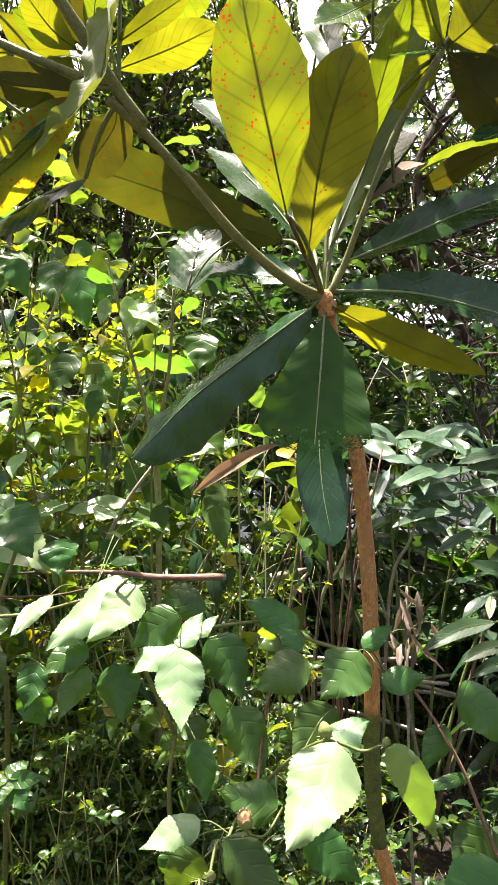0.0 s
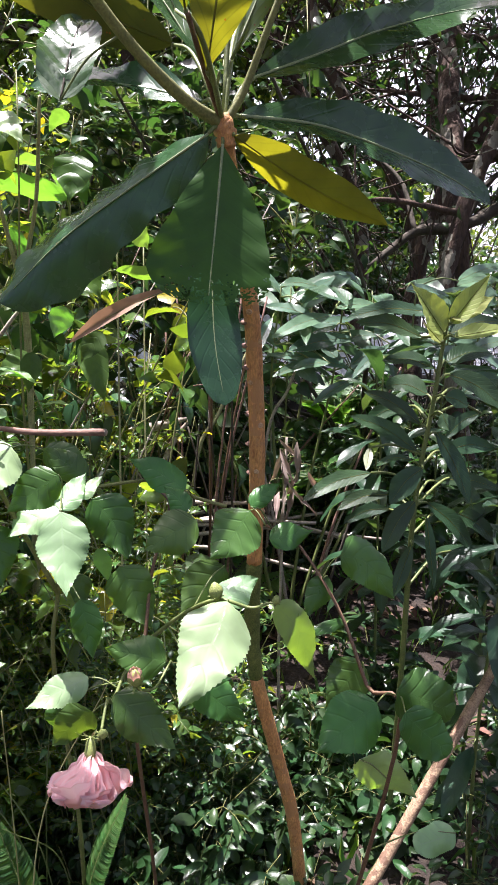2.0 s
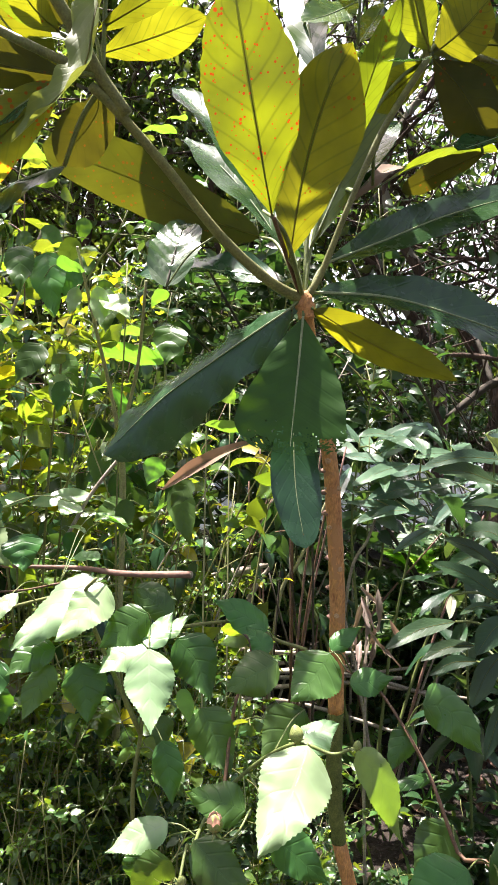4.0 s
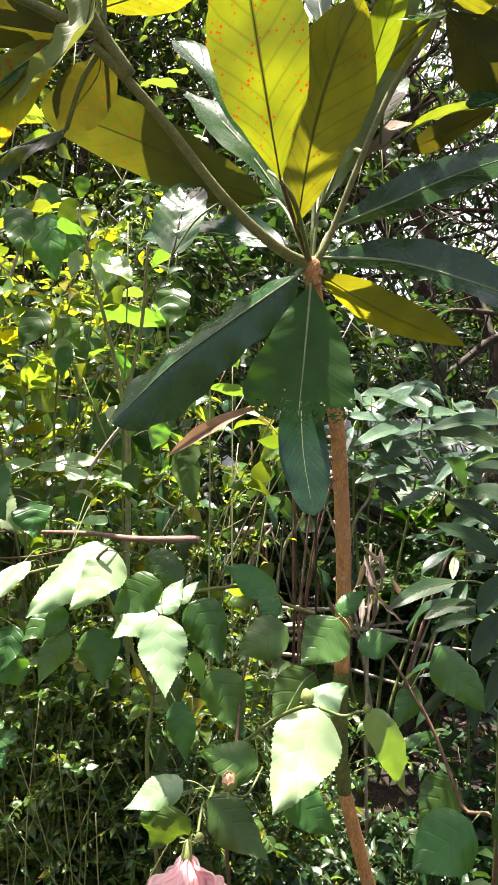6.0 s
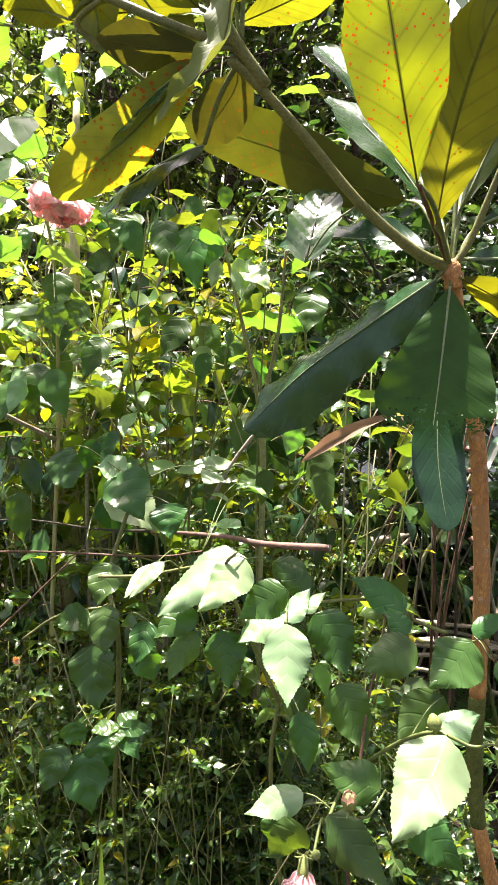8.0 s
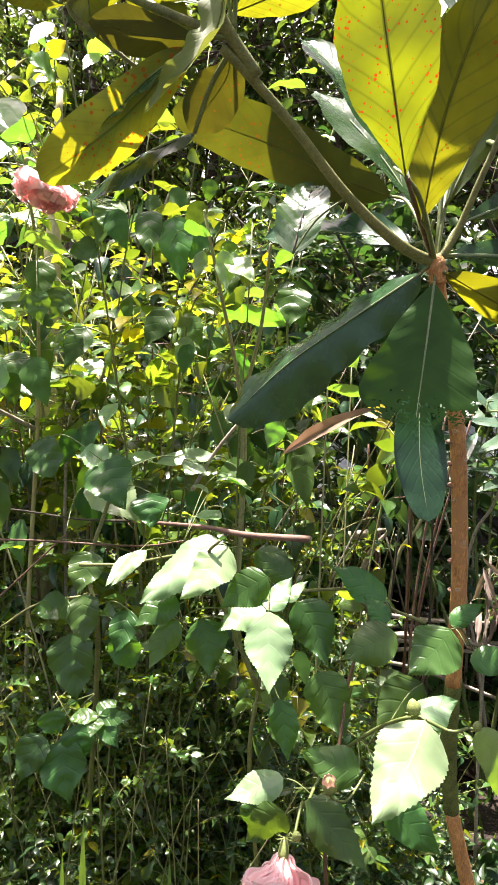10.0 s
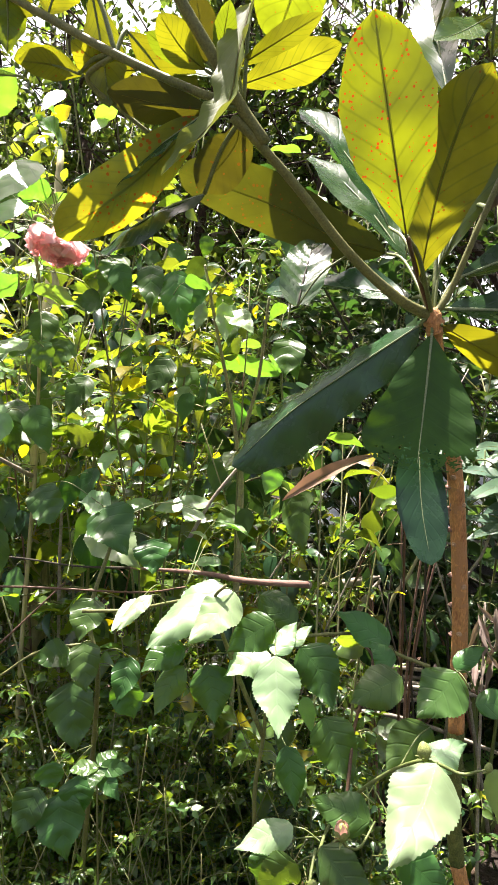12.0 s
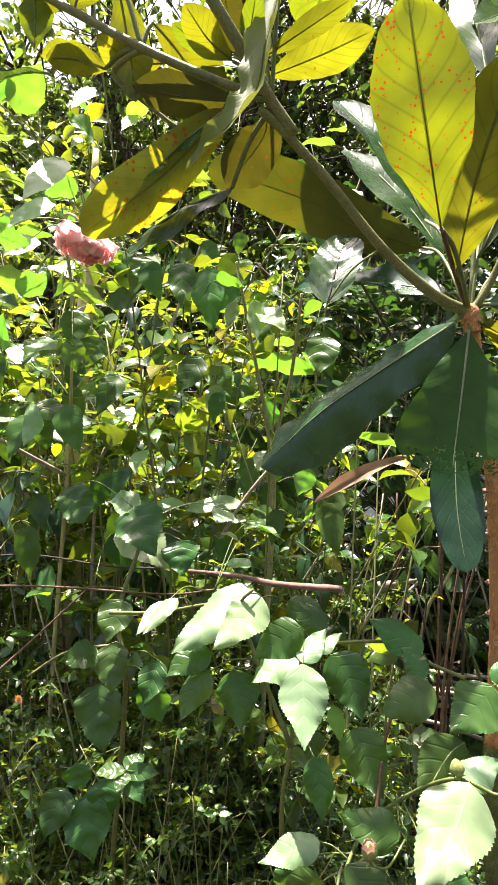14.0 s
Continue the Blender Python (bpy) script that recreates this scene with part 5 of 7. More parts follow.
side_hibiscus.leaf((-0.522, 1.150, 1.741), (-0.416, 1.123, 1.703), 0.050, (0.399, 0.490, 0.775), "oval", M_HIBSUN, petiole=0.001, teeth=17, fold=0.22, bow=0.05, wave=0.08)
side_hibiscus.leaf((-0.563, 1.093, 1.730), (-0.614, 1.035, 1.745), 0.071, (-0.159, 0.380, 0.911), "oval", M_HIBSUN, petiole=0.001, teeth=17, fold=0.22, bow=0.05, wave=0.08)
side_hibiscus.leaf((-0.572, 1.091, 1.720), (-0.514, 1.071, 1.754), 0.051, (-0.214, 0.633, 0.744), "oval", M_HIBSUN, petiole=0.001, teeth=17, fold=0.22, bow=0.05, wave=0.08)
side_hibiscus.leaf((-0.554, 1.191, 1.658), (-0.590, 1.132, 1.609), 0.064, (-0.019, -0.630, 0.776), "oval", M_HIB, petiole=0.001, teeth=17, fold=0.22, bow=0.05, wave=0.08)
side_hibiscus.leaf((-0.381, 1.482, 1.865), (-0.372, 1.436, 1.753), 0.063, (-0.013, -0.927, 0.375), "oval", M_HIB, petiole=0.001, teeth=17, fold=0.22, bow=0.05, wave=0.08)
side_hibiscus.leaf((-0.330, 1.488, 1.852), (-0.303, 1.443, 1.706), 0.078, (-0.017, -0.957, 0.291), "oval", M_HIB, petiole=0.001, teeth=17, fold=0.22, bow=0.05, wave=0.08)
side_hibiscus.leaf((-0.433, 1.372, 1.850), (-0.442, 1.347, 1.793), 0.059, (0.031, -0.917, 0.397), "oval", M_HIB, petiole=0.001, teeth=17, fold=0.22, bow=0.05, wave=0.08)
side_hibiscus.leaf((-0.458, 1.363, 1.764), (-0.521, 1.353, 1.750), 0.052, (0.106, -0.970, 0.221), "oval", M_HIB, petiole=0.001, teeth=17, fold=0.22, bow=0.05, wave=0.08)
side_hibiscus.leaf((-0.582, 1.340, 1.677), (-0.573, 1.337, 1.607), 0.056, (0.021, -0.999, 0.040), "oval", M_HIB, petiole=0.001, teeth=17, fold=0.22, bow=0.05, wave=0.08)
side_hibiscus.leaf((-0.596, 1.236, 1.663), (-0.562, 1.239, 1.631), 0.056, (0.345, -0.895, 0.281), "oval", M_HIB, petiole=0.001, teeth=17, fold=0.22, bow=0.05, wave=0.08)
side_hibiscus.leaf((-0.208, 1.400, 1.765), (-0.198, 1.376, 1.676), 0.040, (0.087, 0.965, -0.248), "oval", M_HIBSUN, petiole=0.001, teeth=17, fold=0.22, bow=0.05, wave=0.08)
side_hibiscus.leaf((-0.252, 1.414, 1.765), (-0.263, 1.388, 1.704), 0.031, (-0.178, 0.919, -0.351), "oval", M_HIBSUN, petiole=0.001, teeth=17, fold=0.22, bow=0.05, wave=0.08)
side_hibiscus.leaf((-0.302, 1.528, 1.592), (-0.325, 1.491, 1.532), 0.046, (-0.398, 0.842, -0.365), "oval", M_HIBSUN, petiole=0.001, teeth=17, fold=0.22, bow=0.05, wave=0.08)
side_hibiscus.leaf((-0.559, 1.445, 1.692), (-0.594, 1.437, 1.627), 0.070, (-0.026, -0.989, 0.148), "oval", M_HIB, petiole=0.001, teeth=17, fold=0.22, bow=0.05, wave=0.08)
side_hibiscus.leaf((-0.563, 1.004, 1.947), (-0.576, 0.946, 1.857), 0.070, (-0.992, 0.088, 0.085), "oval", M_HIBSUN, petiole=0.001, teeth=17, fold=0.22, bow=0.05, wave=0.08)
side_hibiscus.leaf((-0.539, 1.010, 1.992), (-0.477, 0.971, 2.046), 0.060, (-0.191, 0.682, 0.706), "oval", M_HIBSUN, petiole=0.001, teeth=17, fold=0.22, bow=0.05, wave=0.08)
side_hibiscus.leaf((-0.566, 1.007, 2.008), (-0.576, 0.956, 2.042), 0.080, (0.002, 0.553, 0.833), "oval", M_HIBSUN, petiole=0.001, teeth=17, fold=0.22, bow=0.05, wave=0.08)
side_hibiscus.leaf((-0.595, 1.042, 1.811), (-0.534, 1.050, 1.795), 0.069, (0.141, 0.568, 0.811), "oval", M_HIBSUN, petiole=0.001, teeth=17, fold=0.22, bow=0.05, wave=0.08)
side_hibiscus.leaf((-0.612, 1.131, 1.648), (-0.663, 1.125, 1.666), 0.088, (0.206, 0.583, 0.786), "oval", M_HIBSUN, petiole=0.001, teeth=17, fold=0.22, bow=0.05, wave=0.08)
side_hibiscus.leaf((-0.437, 1.175, 1.957), (-0.415, 1.175, 1.908), 0.051, (0.239, -0.966, 0.098), "oval", M_HIB, petiole=0.001, teeth=17, fold=0.22, bow=0.05, wave=0.08)
side_hibiscus.leaf((-0.545, 1.360, 2.095), (-0.582, 1.300, 2.122), 0.074, (0.846, -0.286, 0.450), "oval", M_HIB, petiole=0.001, teeth=17, fold=0.22, bow=0.05, wave=0.08)

side_hibiscus.leaf((-0.584, 1.245, 1.993), (-0.597, 1.168, 1.919), 0.059, (0.307, -0.683, 0.663), "oval", M_HIBSUN, petiole=0.001, teeth=17, fold=0.07, bow=0.02, wave=0.03, pleat=0.012)
side_hibiscus.leaf((-0.617, 1.237, 1.862), (-0.643, 1.165, 1.807), 0.059, (0.318, -0.645, 0.694), "oval", M_HIBSUN, petiole=0.001, teeth=17, fold=0.07, bow=0.02, wave=0.03, pleat=0.012)
side_hibiscus.leaf((-0.508, 1.261, 2.152), (-0.525, 1.193, 2.079), 0.032, (0.267, -0.737, 0.621), "oval", M_HIBSUN, petiole=0.001, teeth=17, fold=0.07, bow=0.02, wave=0.03, pleat=0.012)
side_hibiscus.leaf((-0.457, 1.368, 2.144), (-0.472, 1.322, 2.093), 0.030, (0.204, -0.751, 0.629), "oval", M_HIBSUN, petiole=0.001, teeth=17, fold=0.07, bow=0.02, wave=0.03, pleat=0.012)
side_hibiscus.leaf((-0.682, 1.372, 1.635), (-0.754, 1.385, 1.673), 0.074, (0.294, -0.600, 0.744), "oval", M_HIBSUN, petiole=0.001, teeth=17, fold=0.07, bow=0.02, wave=0.03, pleat=0.012)
side_hibiscus.leaf((-0.511, 1.444, 1.541), (-0.473, 1.408, 1.503), 0.044, (0.171, -0.615, 0.770), "oval", M_HIBSUN, petiole=0.001, teeth=17, fold=0.07, bow=0.02, wave=0.03, pleat=0.012)
side_hibiscus.leaf((-0.179, 1.488, 1.443), (-0.203, 1.436, 1.402), 0.058, (0.013, -0.619, 0.785), "oval", M_HIBSUN, petiole=0.001, teeth=17, fold=0.07, bow=0.02, wave=0.03, pleat=0.012)
side_hibiscus.leaf((-0.254, 1.373, 1.323), (-0.277, 1.343, 1.303), 0.059, (0.056, -0.581, 0.812), "oval", M_HIBSUN, petiole=0.001, teeth=17, fold=0.07, bow=0.02, wave=0.03, pleat=0.012)
side_hibiscus.leaf((-0.468, 1.342, 1.298), (-0.359, 1.295, 1.212), 0.099, (0.033, -0.855, 0.518), "oval", M_HIBSUN, petiole=0.001, teeth=17, fold=0.22, bow=0.05, wave=0.08)
side_hibiscus.leaf((-0.196, 1.496, 1.777), (-0.208, 1.451, 1.702), 0.040, (-0.195, 0.857, -0.476), "oval", M_HIBSUN, petiole=0.001, teeth=17, fold=0.22, bow=0.05, wave=0.08)
side_hibiscus.leaf((-0.607, 1.228, 1.523), (-0.623, 1.204, 1.458), 0.039, (-0.218, 0.931, -0.295), "oval", M_HIBSUN, petiole=0.001, teeth=17, fold=0.22, bow=0.05, wave=0.08)

BLOOM = Vector((-0.458, 1.114, 1.826))


def over_bloom(p):
    """Whether a leaf here would keep the sun off the upper flower."""
    d = Vector(p) - BLOOM
    return d.z > -0.02 and math.hypot(d.x - SUN.x / SUN.z * d.z, d.y - SUN.y / SUN.z * d.z) < 0.17


rng = np.random.default_rng(90)
# Hanging back leaves, darkened by colour as if shaded.
for k in range(75):
    b = Vector((rng.uniform(-1.15, -0.02), rng.uniform(1.35, 1.9), rng.uniform(1.15, 2.15)))
    size = rng.uniform(0.065, 0.125)
    tip = b + Vector((rng.normal(0, 0.35), rng.normal(-0.2, 0.3), -0.9)).normalized() * size
    if over_bloom(b):
        continue
    side_hibiscus.leaf(b, tip, size * rng.uniform(0.48, 0.66), (rng.normal(0, 0.3), -1, 0.3), "oval", M_HIBSHADE, petiole=0.0009, teeth=12, fold=0.15, bow=0.06, cols=6, rows=24)
# Upturned leaves in the copy whitened for sunlight.
for k in range(70):
    b = Vector((rng.uniform(-1.15, -0.02), rng.uniform(1.35, 1.85), rng.uniform(1.15, 2.15)))
    size = rng.uniform(0.05, 0.10)
    tip = b + Vector((rng.normal(0, 1), rng.normal(-0.3, 0.5), rng.normal(-0.3, 0.3))).normalized() * size
    if over_bloom(b):
        continue
    side_hibiscus.leaf(b, tip, size * rng.uniform(0.5, 0.7), (rng.normal(0, 0.4), rng.normal(0, 0.4), 1), "oval", M_HIBSUN, petiole=0.0009, teeth=12, fold=0.15, bow=0.08)

for k in range(30):
    b = Vector((-0.523, 1.104, 2.062)) + Vector((rng.uniform(-0.22, 0.16), rng.uniform(0.0, 0.45), rng.uniform(-0.17, 0.2)))
    size = rng.uniform(0.05, 0.085)
    tip = b + Vector((rng.normal(0, 1), rng.normal(-0.2, 0.6), rng.normal(-0.2, 0.3))).normalized() * size
    if over_bloom(b):
        continue
    side_hibiscus.leaf(b, tip, size * rng.uniform(0.5, 0.7), (rng.normal(0, 0.3), rng.normal(0.3, 0.3), 1), "oval", M_HIBSUN, petiole=0.0009, teeth=12, fold=0.15, bow=0.08)


# ---- cut branch and thin canes ----
branch = Plant("cut_branch", "bare reddish-brown cut branch lying across the stems", "branch", (-0.020, 1.234, 1.203))
branch.stem("thin_end", [(-0.971, 1.507, 1.163), (-0.734, 1.442, 1.200), (-0.518, 1.373, 1.197), (-0.385, 1.342, 1.203)], [0.0016, 0.002, 0.0028], M_DARKSTEM, 10, knobs=0.1)
branch.stem("bark", [(-0.390, 1.341, 1.203), (-0.232, 1.284, 1.209), (-0.140, 1.257, 1.202), (-0.019, 1.234, 1.203)], [0.003, 0.0052, 0.0068], M_STICK, 12, knobs=0.08)
branch.stem("cut_face", [(-0.019, 1.234, 1.203), (-0.017, 1.233, 1.203)], [0.0066, 0.006], M_PALESTICK, 12)


def cane(label, pts, radii, mat, name="cane", group="thin canes", category="cane"):
    p = Plant(name, label, category, pts[0], group)
    p.stem("stalk", pts, radii, mat, 7, knobs=0.06, per=8)
    return p


cane("thin greenish upright cane", [(-0.28, 1.75, -0.05), (-0.190, 1.623, 1.187), (-0.195, 1.587, 1.465), (-0.230, 1.495, 1.705), (-0.247, 1.399, 1.843)], [0.006, 0.005, 0.003], M_CANE)
cane("thin greenish upright cane", [(-0.24, 1.7, -0.05), (-0.195, 1.620, 1.146), (-0.183, 1.588, 1.439), (-0.138, 1.503, 1.608), (-0.110, 1.415, 1.778)], [0.006, 0.005, 0.003], M_CANE)
cane("thin pale slanting cane", [(-0.75, 1.9, -0.05), (-0.674, 1.709, 1.275), (-0.587, 1.734, 1.490), (-0.487, 1.763, 1.751), (-0.408, 1.788, 1.981)], [0.005, 0.004], M_PALESTICK)
cane("thin pale slanting cane", [(-0.318, 1.555, 1.205), (-0.257, 1.570, 1.315), (-0.182, 1.586, 1.412)], [0.005, 0.004], M_PALESTICK)
cane("pale cane leaning in the thicket", [(0.2, 2.45, -0.05), (0.259, 2.382, 0.779), (0.349, 2.403, 0.980), (0.480, 2.430, 1.241)], [0.008, 0.006], M_CANE)
cane("pale cane leaning in the thicket", [(0.5, 2.6, -0.05), (0.525, 2.420, 0.844), (0.616, 2.457, 1.048), (0.684, 2.487, 1.211)], [0.007, 0.005], M_PALESTICK)

REEDS = (0.230, 2.102, 1.117)
rng = np.random.default_rng(41)
for k in range(12):
    x, y = REEDS[0] + rng.uniform(-0.07, 0.09), REEDS[1] + rng.uniform(-0.12, 0.12)
    h = rng.uniform(0.9, 1.5)
    cane("dark dry stalk standing upright", [(x, y, -0.08), (x + rng.normal(0, 0.03), y, h * 0.5), (x + rng.normal(0, 0.07), y + rng.normal(0, 0.05), h)],
         [0.005, 0.003], (M_DARKSTEM, M_STICK, M_REDSTEM)[k % 3], "dry_stalk", "dry stalks")
for k in range(16):
    x, y = rng.uniform(0.0, 0.9), rng.uniform(2.3, 3.1)
    a = rng.uniform(-0.7, 0.7)
    h = rng.uniform(0.5, 1.15)
    cane("broken dry stalk leaning in a tangle", [(x, y, -0.08), (x + a * h * 0.5, y, h * 0.55), (x + a * h, y + rng.normal(0, 0.1), h)],
         [0.008, 0.003], (M_PALESTICK, M_DARKSTEM, M_STICK)[k % 3], "dry_stalk", "dry stalks")
for k in range(7):
    z = rng.uniform(0.35, 0.75)
    x, y = rng.uniform(-0.1, 0.3), rng.uniform(2.3, 2.9)
    cane("pale dead stick lying across the tangle", [(x, y, z), (x + 0.35, y + 0.1, z - rng.uniform(-0.05, 0.1)), (x + rng.uniform(0.6, 0.9), y + 0.1, z - rng.uniform(0.0, 0.25))],
         [0.009, 0.007], M_PALESTICK, "dead_stick", "dead sticks", "stick")
cane("grey broken piece of dead wood caught in the stalks", [(0.026, 2.022, 1.020), (0.113, 2.007, 1.031), (0.201, 1.994, 1.055)], [0.004, 0.013, 0.014, 0.012, 0.004], M_PALESTICK, "dead_stick", "dead sticks", "stick")
cane("grey broken piece of dead wood caught in the stalks", [(0.122, 2.034, 0.896), (0.157, 2.040, 0.972), (0.209, 2.041, 1.041)], [0.008, 0.010, 0.004], M_PALESTICK, "dead_stick", "dead sticks", "stick")
dry_at = Vector((0.424, 1.689, 1.064))
dry_bunch = Plant("withered_plant", "withered hanging grey-brown leaves on a dry stalk", "plant", (dry_at.x, dry_at.y, -0.05))
dry_bunch.stem("stalk", [(dry_at.x, dry_at.y, -0.05), (dry_at.x - 0.01, dry_at.y, 0.5), dry_at], [0.005, 0.003], M_PALESTICK)
for k in range(16):
    b = dry_at + Vector((rng.normal(0, 0.03), rng.normal(0, 0.03), -rng.uniform(0.0, 0.16)))
    dry_bunch.leaf(b, b + Vector((rng.normal(0, 0.03), rng.normal(0, 0.03), -rng.uniform(0.05, 0.11))), rng.uniform(0.007, 0.018), (rng.normal(0, 0.5), -1, 0.4), "lance", M_WITHER, fold=0.9, twist=2.0, wave=0.2, petiole=0.001)


culm = Plant("pale_trunk", "pale yellowish ringed trunk half hidden by leaves", "trunk", (-0.95, 2.1, -0.05))
culm.stem("trunk", [(-0.95, 2.1, -0.05), (-0.844, 1.983, 1.207), (-0.850, 2.011, 1.506), (-0.839, 2.040, 1.786), (-0.841, 2.085, 2.037), (-0.842, 2.151, 2.403)], [0.038, 0.034, 0.026, 0.010], M_CULM, 14, knobs=0.04)
for q in (780, 690, 600, 520, 440):
    c = Vector((-0.845, 2.128, 2.699))
    c.z = Vector((-0.844, 1.995, 1.330)).z + (780 - q) * 0.0018
    culm.stem("ring", [c + Vector((0, 0, -0.006)), c, c + Vector((0, 0, 0.006))], [0.036, 0.039, 0.036], M_TWIG, 14, hold=False, per=2)
rng = np.random.default_rng(77)
for k in range(22):
    x, y, h = rng.uniform(-0.75, 0.05), rng.uniform(1.15, 1.6), rng.uniform(0.4, 1.0)
    a = rng.uniform(-0.5, 0.5)
    cane("thin pale grass stem bending over", [(x, y, -0.03), (x + a * 0.12, y, h * 0.6), (x + a * 0.5, y + rng.normal(0, 0.06), h)], [0.0018, 0.0008], M_PETIOLE, "tall_grass", "tall grasses", "grass")
for k in range(20):
    x, y, h = rng.uniform(-0.75, -0.2), rng.uniform(1.05, 1.4), rng.uniform(0.5, 0.95)
    a = rng.uniform(-0.5, 0.5)
    cane("thin sunlit grass stem bending over", [(x, y, -0.03), (x + a * 0.12, y, h * 0.6), (x + a * 0.45, y + rng.normal(0, 0.06), h)], [0.0017, 0.0008], M_TWIG if k % 2 else M_CULM, "tall_grass", "tall grasses", "grass")
herb = Plant("small_herb", "small herb with a rosette of sunlit leaves", "herb", (-0.42, 1.2, -0.03))
herb.stem("stem", [(-0.42, 1.2, -0.03), (-0.41, 1.19, 0.4), (-0.373, 1.058, 0.924)], [0.003, 0.0015], M_TWIG)
herb.leaf((-0.370, 1.059, 0.926), (-0.416, 1.044, 0.926), 0.031, (0.139, -0.406, 0.903), "lance", M_HIB, petiole=0.001)
herb.leaf((-0.370, 1.059, 0.928), (-0.346, 1.093, 0.940), 0.034, (0.121, -0.417, 0.901), "oval", M_HIB, petiole=0.001)
herb.leaf((-0.370, 1.058, 0.924), (-0.373, 1.023, 0.908), 0.029, (0.130, -0.403, 0.906), "oval", M_HIB, petiole=0.001)
herb.leaf((-0.367, 1.059, 0.922), (-0.326, 1.031, 0.887), 0.033, (-0.053, -0.806, 0.589), "oval", M_HIB, petiole=0.001)
herb.leaf((-0.368, 1.059, 0.926), (-0.308, 1.057, 0.928), 0.029, (-0.042, -0.839, 0.542), "oval", M_HIB, petiole=0.001)
daisy = Plant("orange_flower", "small orange wildflower on a thin stem", "flower", (-0.72, 1.45, -0.03))
DAISY = Vector((-0.665, 1.272, 0.940))
daisy.stem("stem", [(-0.72, 1.45, -0.03), DAISY + Vector((0.02, 0.02, -0.3)), DAISY + Vector((0, 0.004, 0))], [0.0018, 0.001], M_TWIG)
for k in range(11):
    d = Vector((math.cos(k * 0.571), -0.35, math.sin(k * 0.571))) * 0.0115
    daisy.leaf(DAISY, DAISY + d, 0.005, (0, -1, 0.3), "oval", M_ORANGE, rows=5, cols=2, name="petal")
v, f = tube([DAISY + Vector((0, 0.002, 0)), DAISY + Vector((0, -0.003, 0.001))], [0.004, 0.0028], 10)
under("disc", mesh_of("disc", v, f, M_ORANGE), daisy.top)

# ---- right-hand tall plant with long narrow leaves ----
def narrow_plant(name, label, foot, head, n, leaf, seed, shoot, start=0.3, blade=None, group="long-leaved plants"):
    """An upright stalk with long narrow leaves in a loose spiral, smaller and paler at the top."""
    rng = np.random.default_rng(seed)
    foot, head = Vector(foot), Vector(head)
    p = Plant(name, label, "plant", foot, group)
    mid = foot.lerp(head, 0.5) + Vector((rng.normal(0, 0.03), rng.normal(0, 0.03), 0))
    p.stem("stalk", [foot, mid, head], [0.0055, 0.004, 0.0026], M_PETIOLE, 8)
    line = smooth_line([foot, mid, head], 12)
    for k in range(n):
        q = start + (1 - start) * k / (n - 1)
        i = q * (len(line) - 1)
        b = Vector(line[int(i)]).lerp(Vector(line[min(len(line) - 1, int(i) + 1)]), i % 1)
        a = k * 2.4 + rng.uniform(-0.8, 0.8)
        size = leaf * rng.uniform(0.6, 1.3)
        rise = rng.uniform(-1.0, 0.3) + 0.4 * q
        young = shoot and k >= n - 6
        if not young and rng.uniform() < 0.18:
            continue
        if young:
            rise, size = 0.7 + 0.3 * (k - n + 6), leaf * rng.uniform(0.42, 0.55)
        d = Vector((math.cos(a), math.sin(a), rise)).normalized()
        base = b + d * (0.012 if young else 0.022)
        face = (-d.x, -d.y, 0.5) if young else (-d.x * rise * 0.5, -d.y * rise * 0.5, 1)
        if blade is M_GLOSSY:
            face = (rng.normal(0, 0.2), rng.uniform(-1.1, -0.3), 0.9)
        p.leaf(base, base + d * size, size * (rng.uniform(0.44, 0.52) if young else rng.uniform(0.24, 0.3)), face, "lance", M_SHOOT if young else blade or M_LANCE,
               bow=rng.uniform(0.04, 0.16) if not young else -0.1, fold=rng.uniform(0.1, 0.4), wave=0.06, twist=rng.uniform(-0.3, 0.3), petiole=0.0013, foot=b, rows=14, cols=4)
    return p


SHOOT = "upright green plant with long narrow leaves and a pale top shoot"
LONG = "upright green plant with long narrow drooping leaves"
GLOSSY = "glossy sunlit plant with long narrow leaves"
broad_plant = Plant("long_leaved_plant", SHOOT, "plant", (0.64, 1.40, -0.03), "long-leaved plants")
broad_plant.stem("stalk", [(0.64, 1.40, -0.03), (0.63, 1.36, 0.45), (0.622, 1.34, 0.80), (0.618, 1.330, 0.95), (0.628, 1.330, 1.092), (0.646, 1.330, 1.230), (0.656, 1.325, 1.36), (0.660, 1.300, 1.42)], [0.007, 0.0055, 0.0035], M_PETIOLE, 10)
broad_plant.spine_leaf([(0.629, 1.360, 1.402), (0.545, 1.366, 1.407), (0.455, 1.345, 1.391)], 0.039, (0.000, -0.622, 0.783), "lance", M_BROAD, rib=0.0007, fold=0.2, wave=0.05, ripple=0.012, rows=20, cols=6, pleat=0.012)
broad_plant.spine_leaf([(0.608, 1.330, 1.354), (0.543, 1.345, 1.379), (0.474, 1.347, 1.382)], 0.037, (0.000, -0.862, 0.507), "lance", M_BROAD, rib=0.0007, fold=0.2, wave=0.05, ripple=0.012, rows=20, cols=6, pleat=0.012)
broad_plant.spine_leaf([(0.643, 1.330, 1.288), (0.594, 1.353, 1.306), (0.536, 1.351, 1.304)], 0.040, (0.000, -0.622, 0.783), "lance", M_BROAD, rib=0.0007, fold=0.2, wave=0.05, ripple=0.012, rows=20, cols=6, pleat=0.012)
broad_plant.spine_leaf([(0.640, 1.350, 1.232), (0.601, 1.372, 1.250), (0.551, 1.369, 1.248)], 0.054, (0.000, -0.622, 0.783), "lance", M_BROAD, rib=0.0007, fold=0.2, wave=0.05, ripple=0.012, rows=20, cols=6, pleat=0.012)
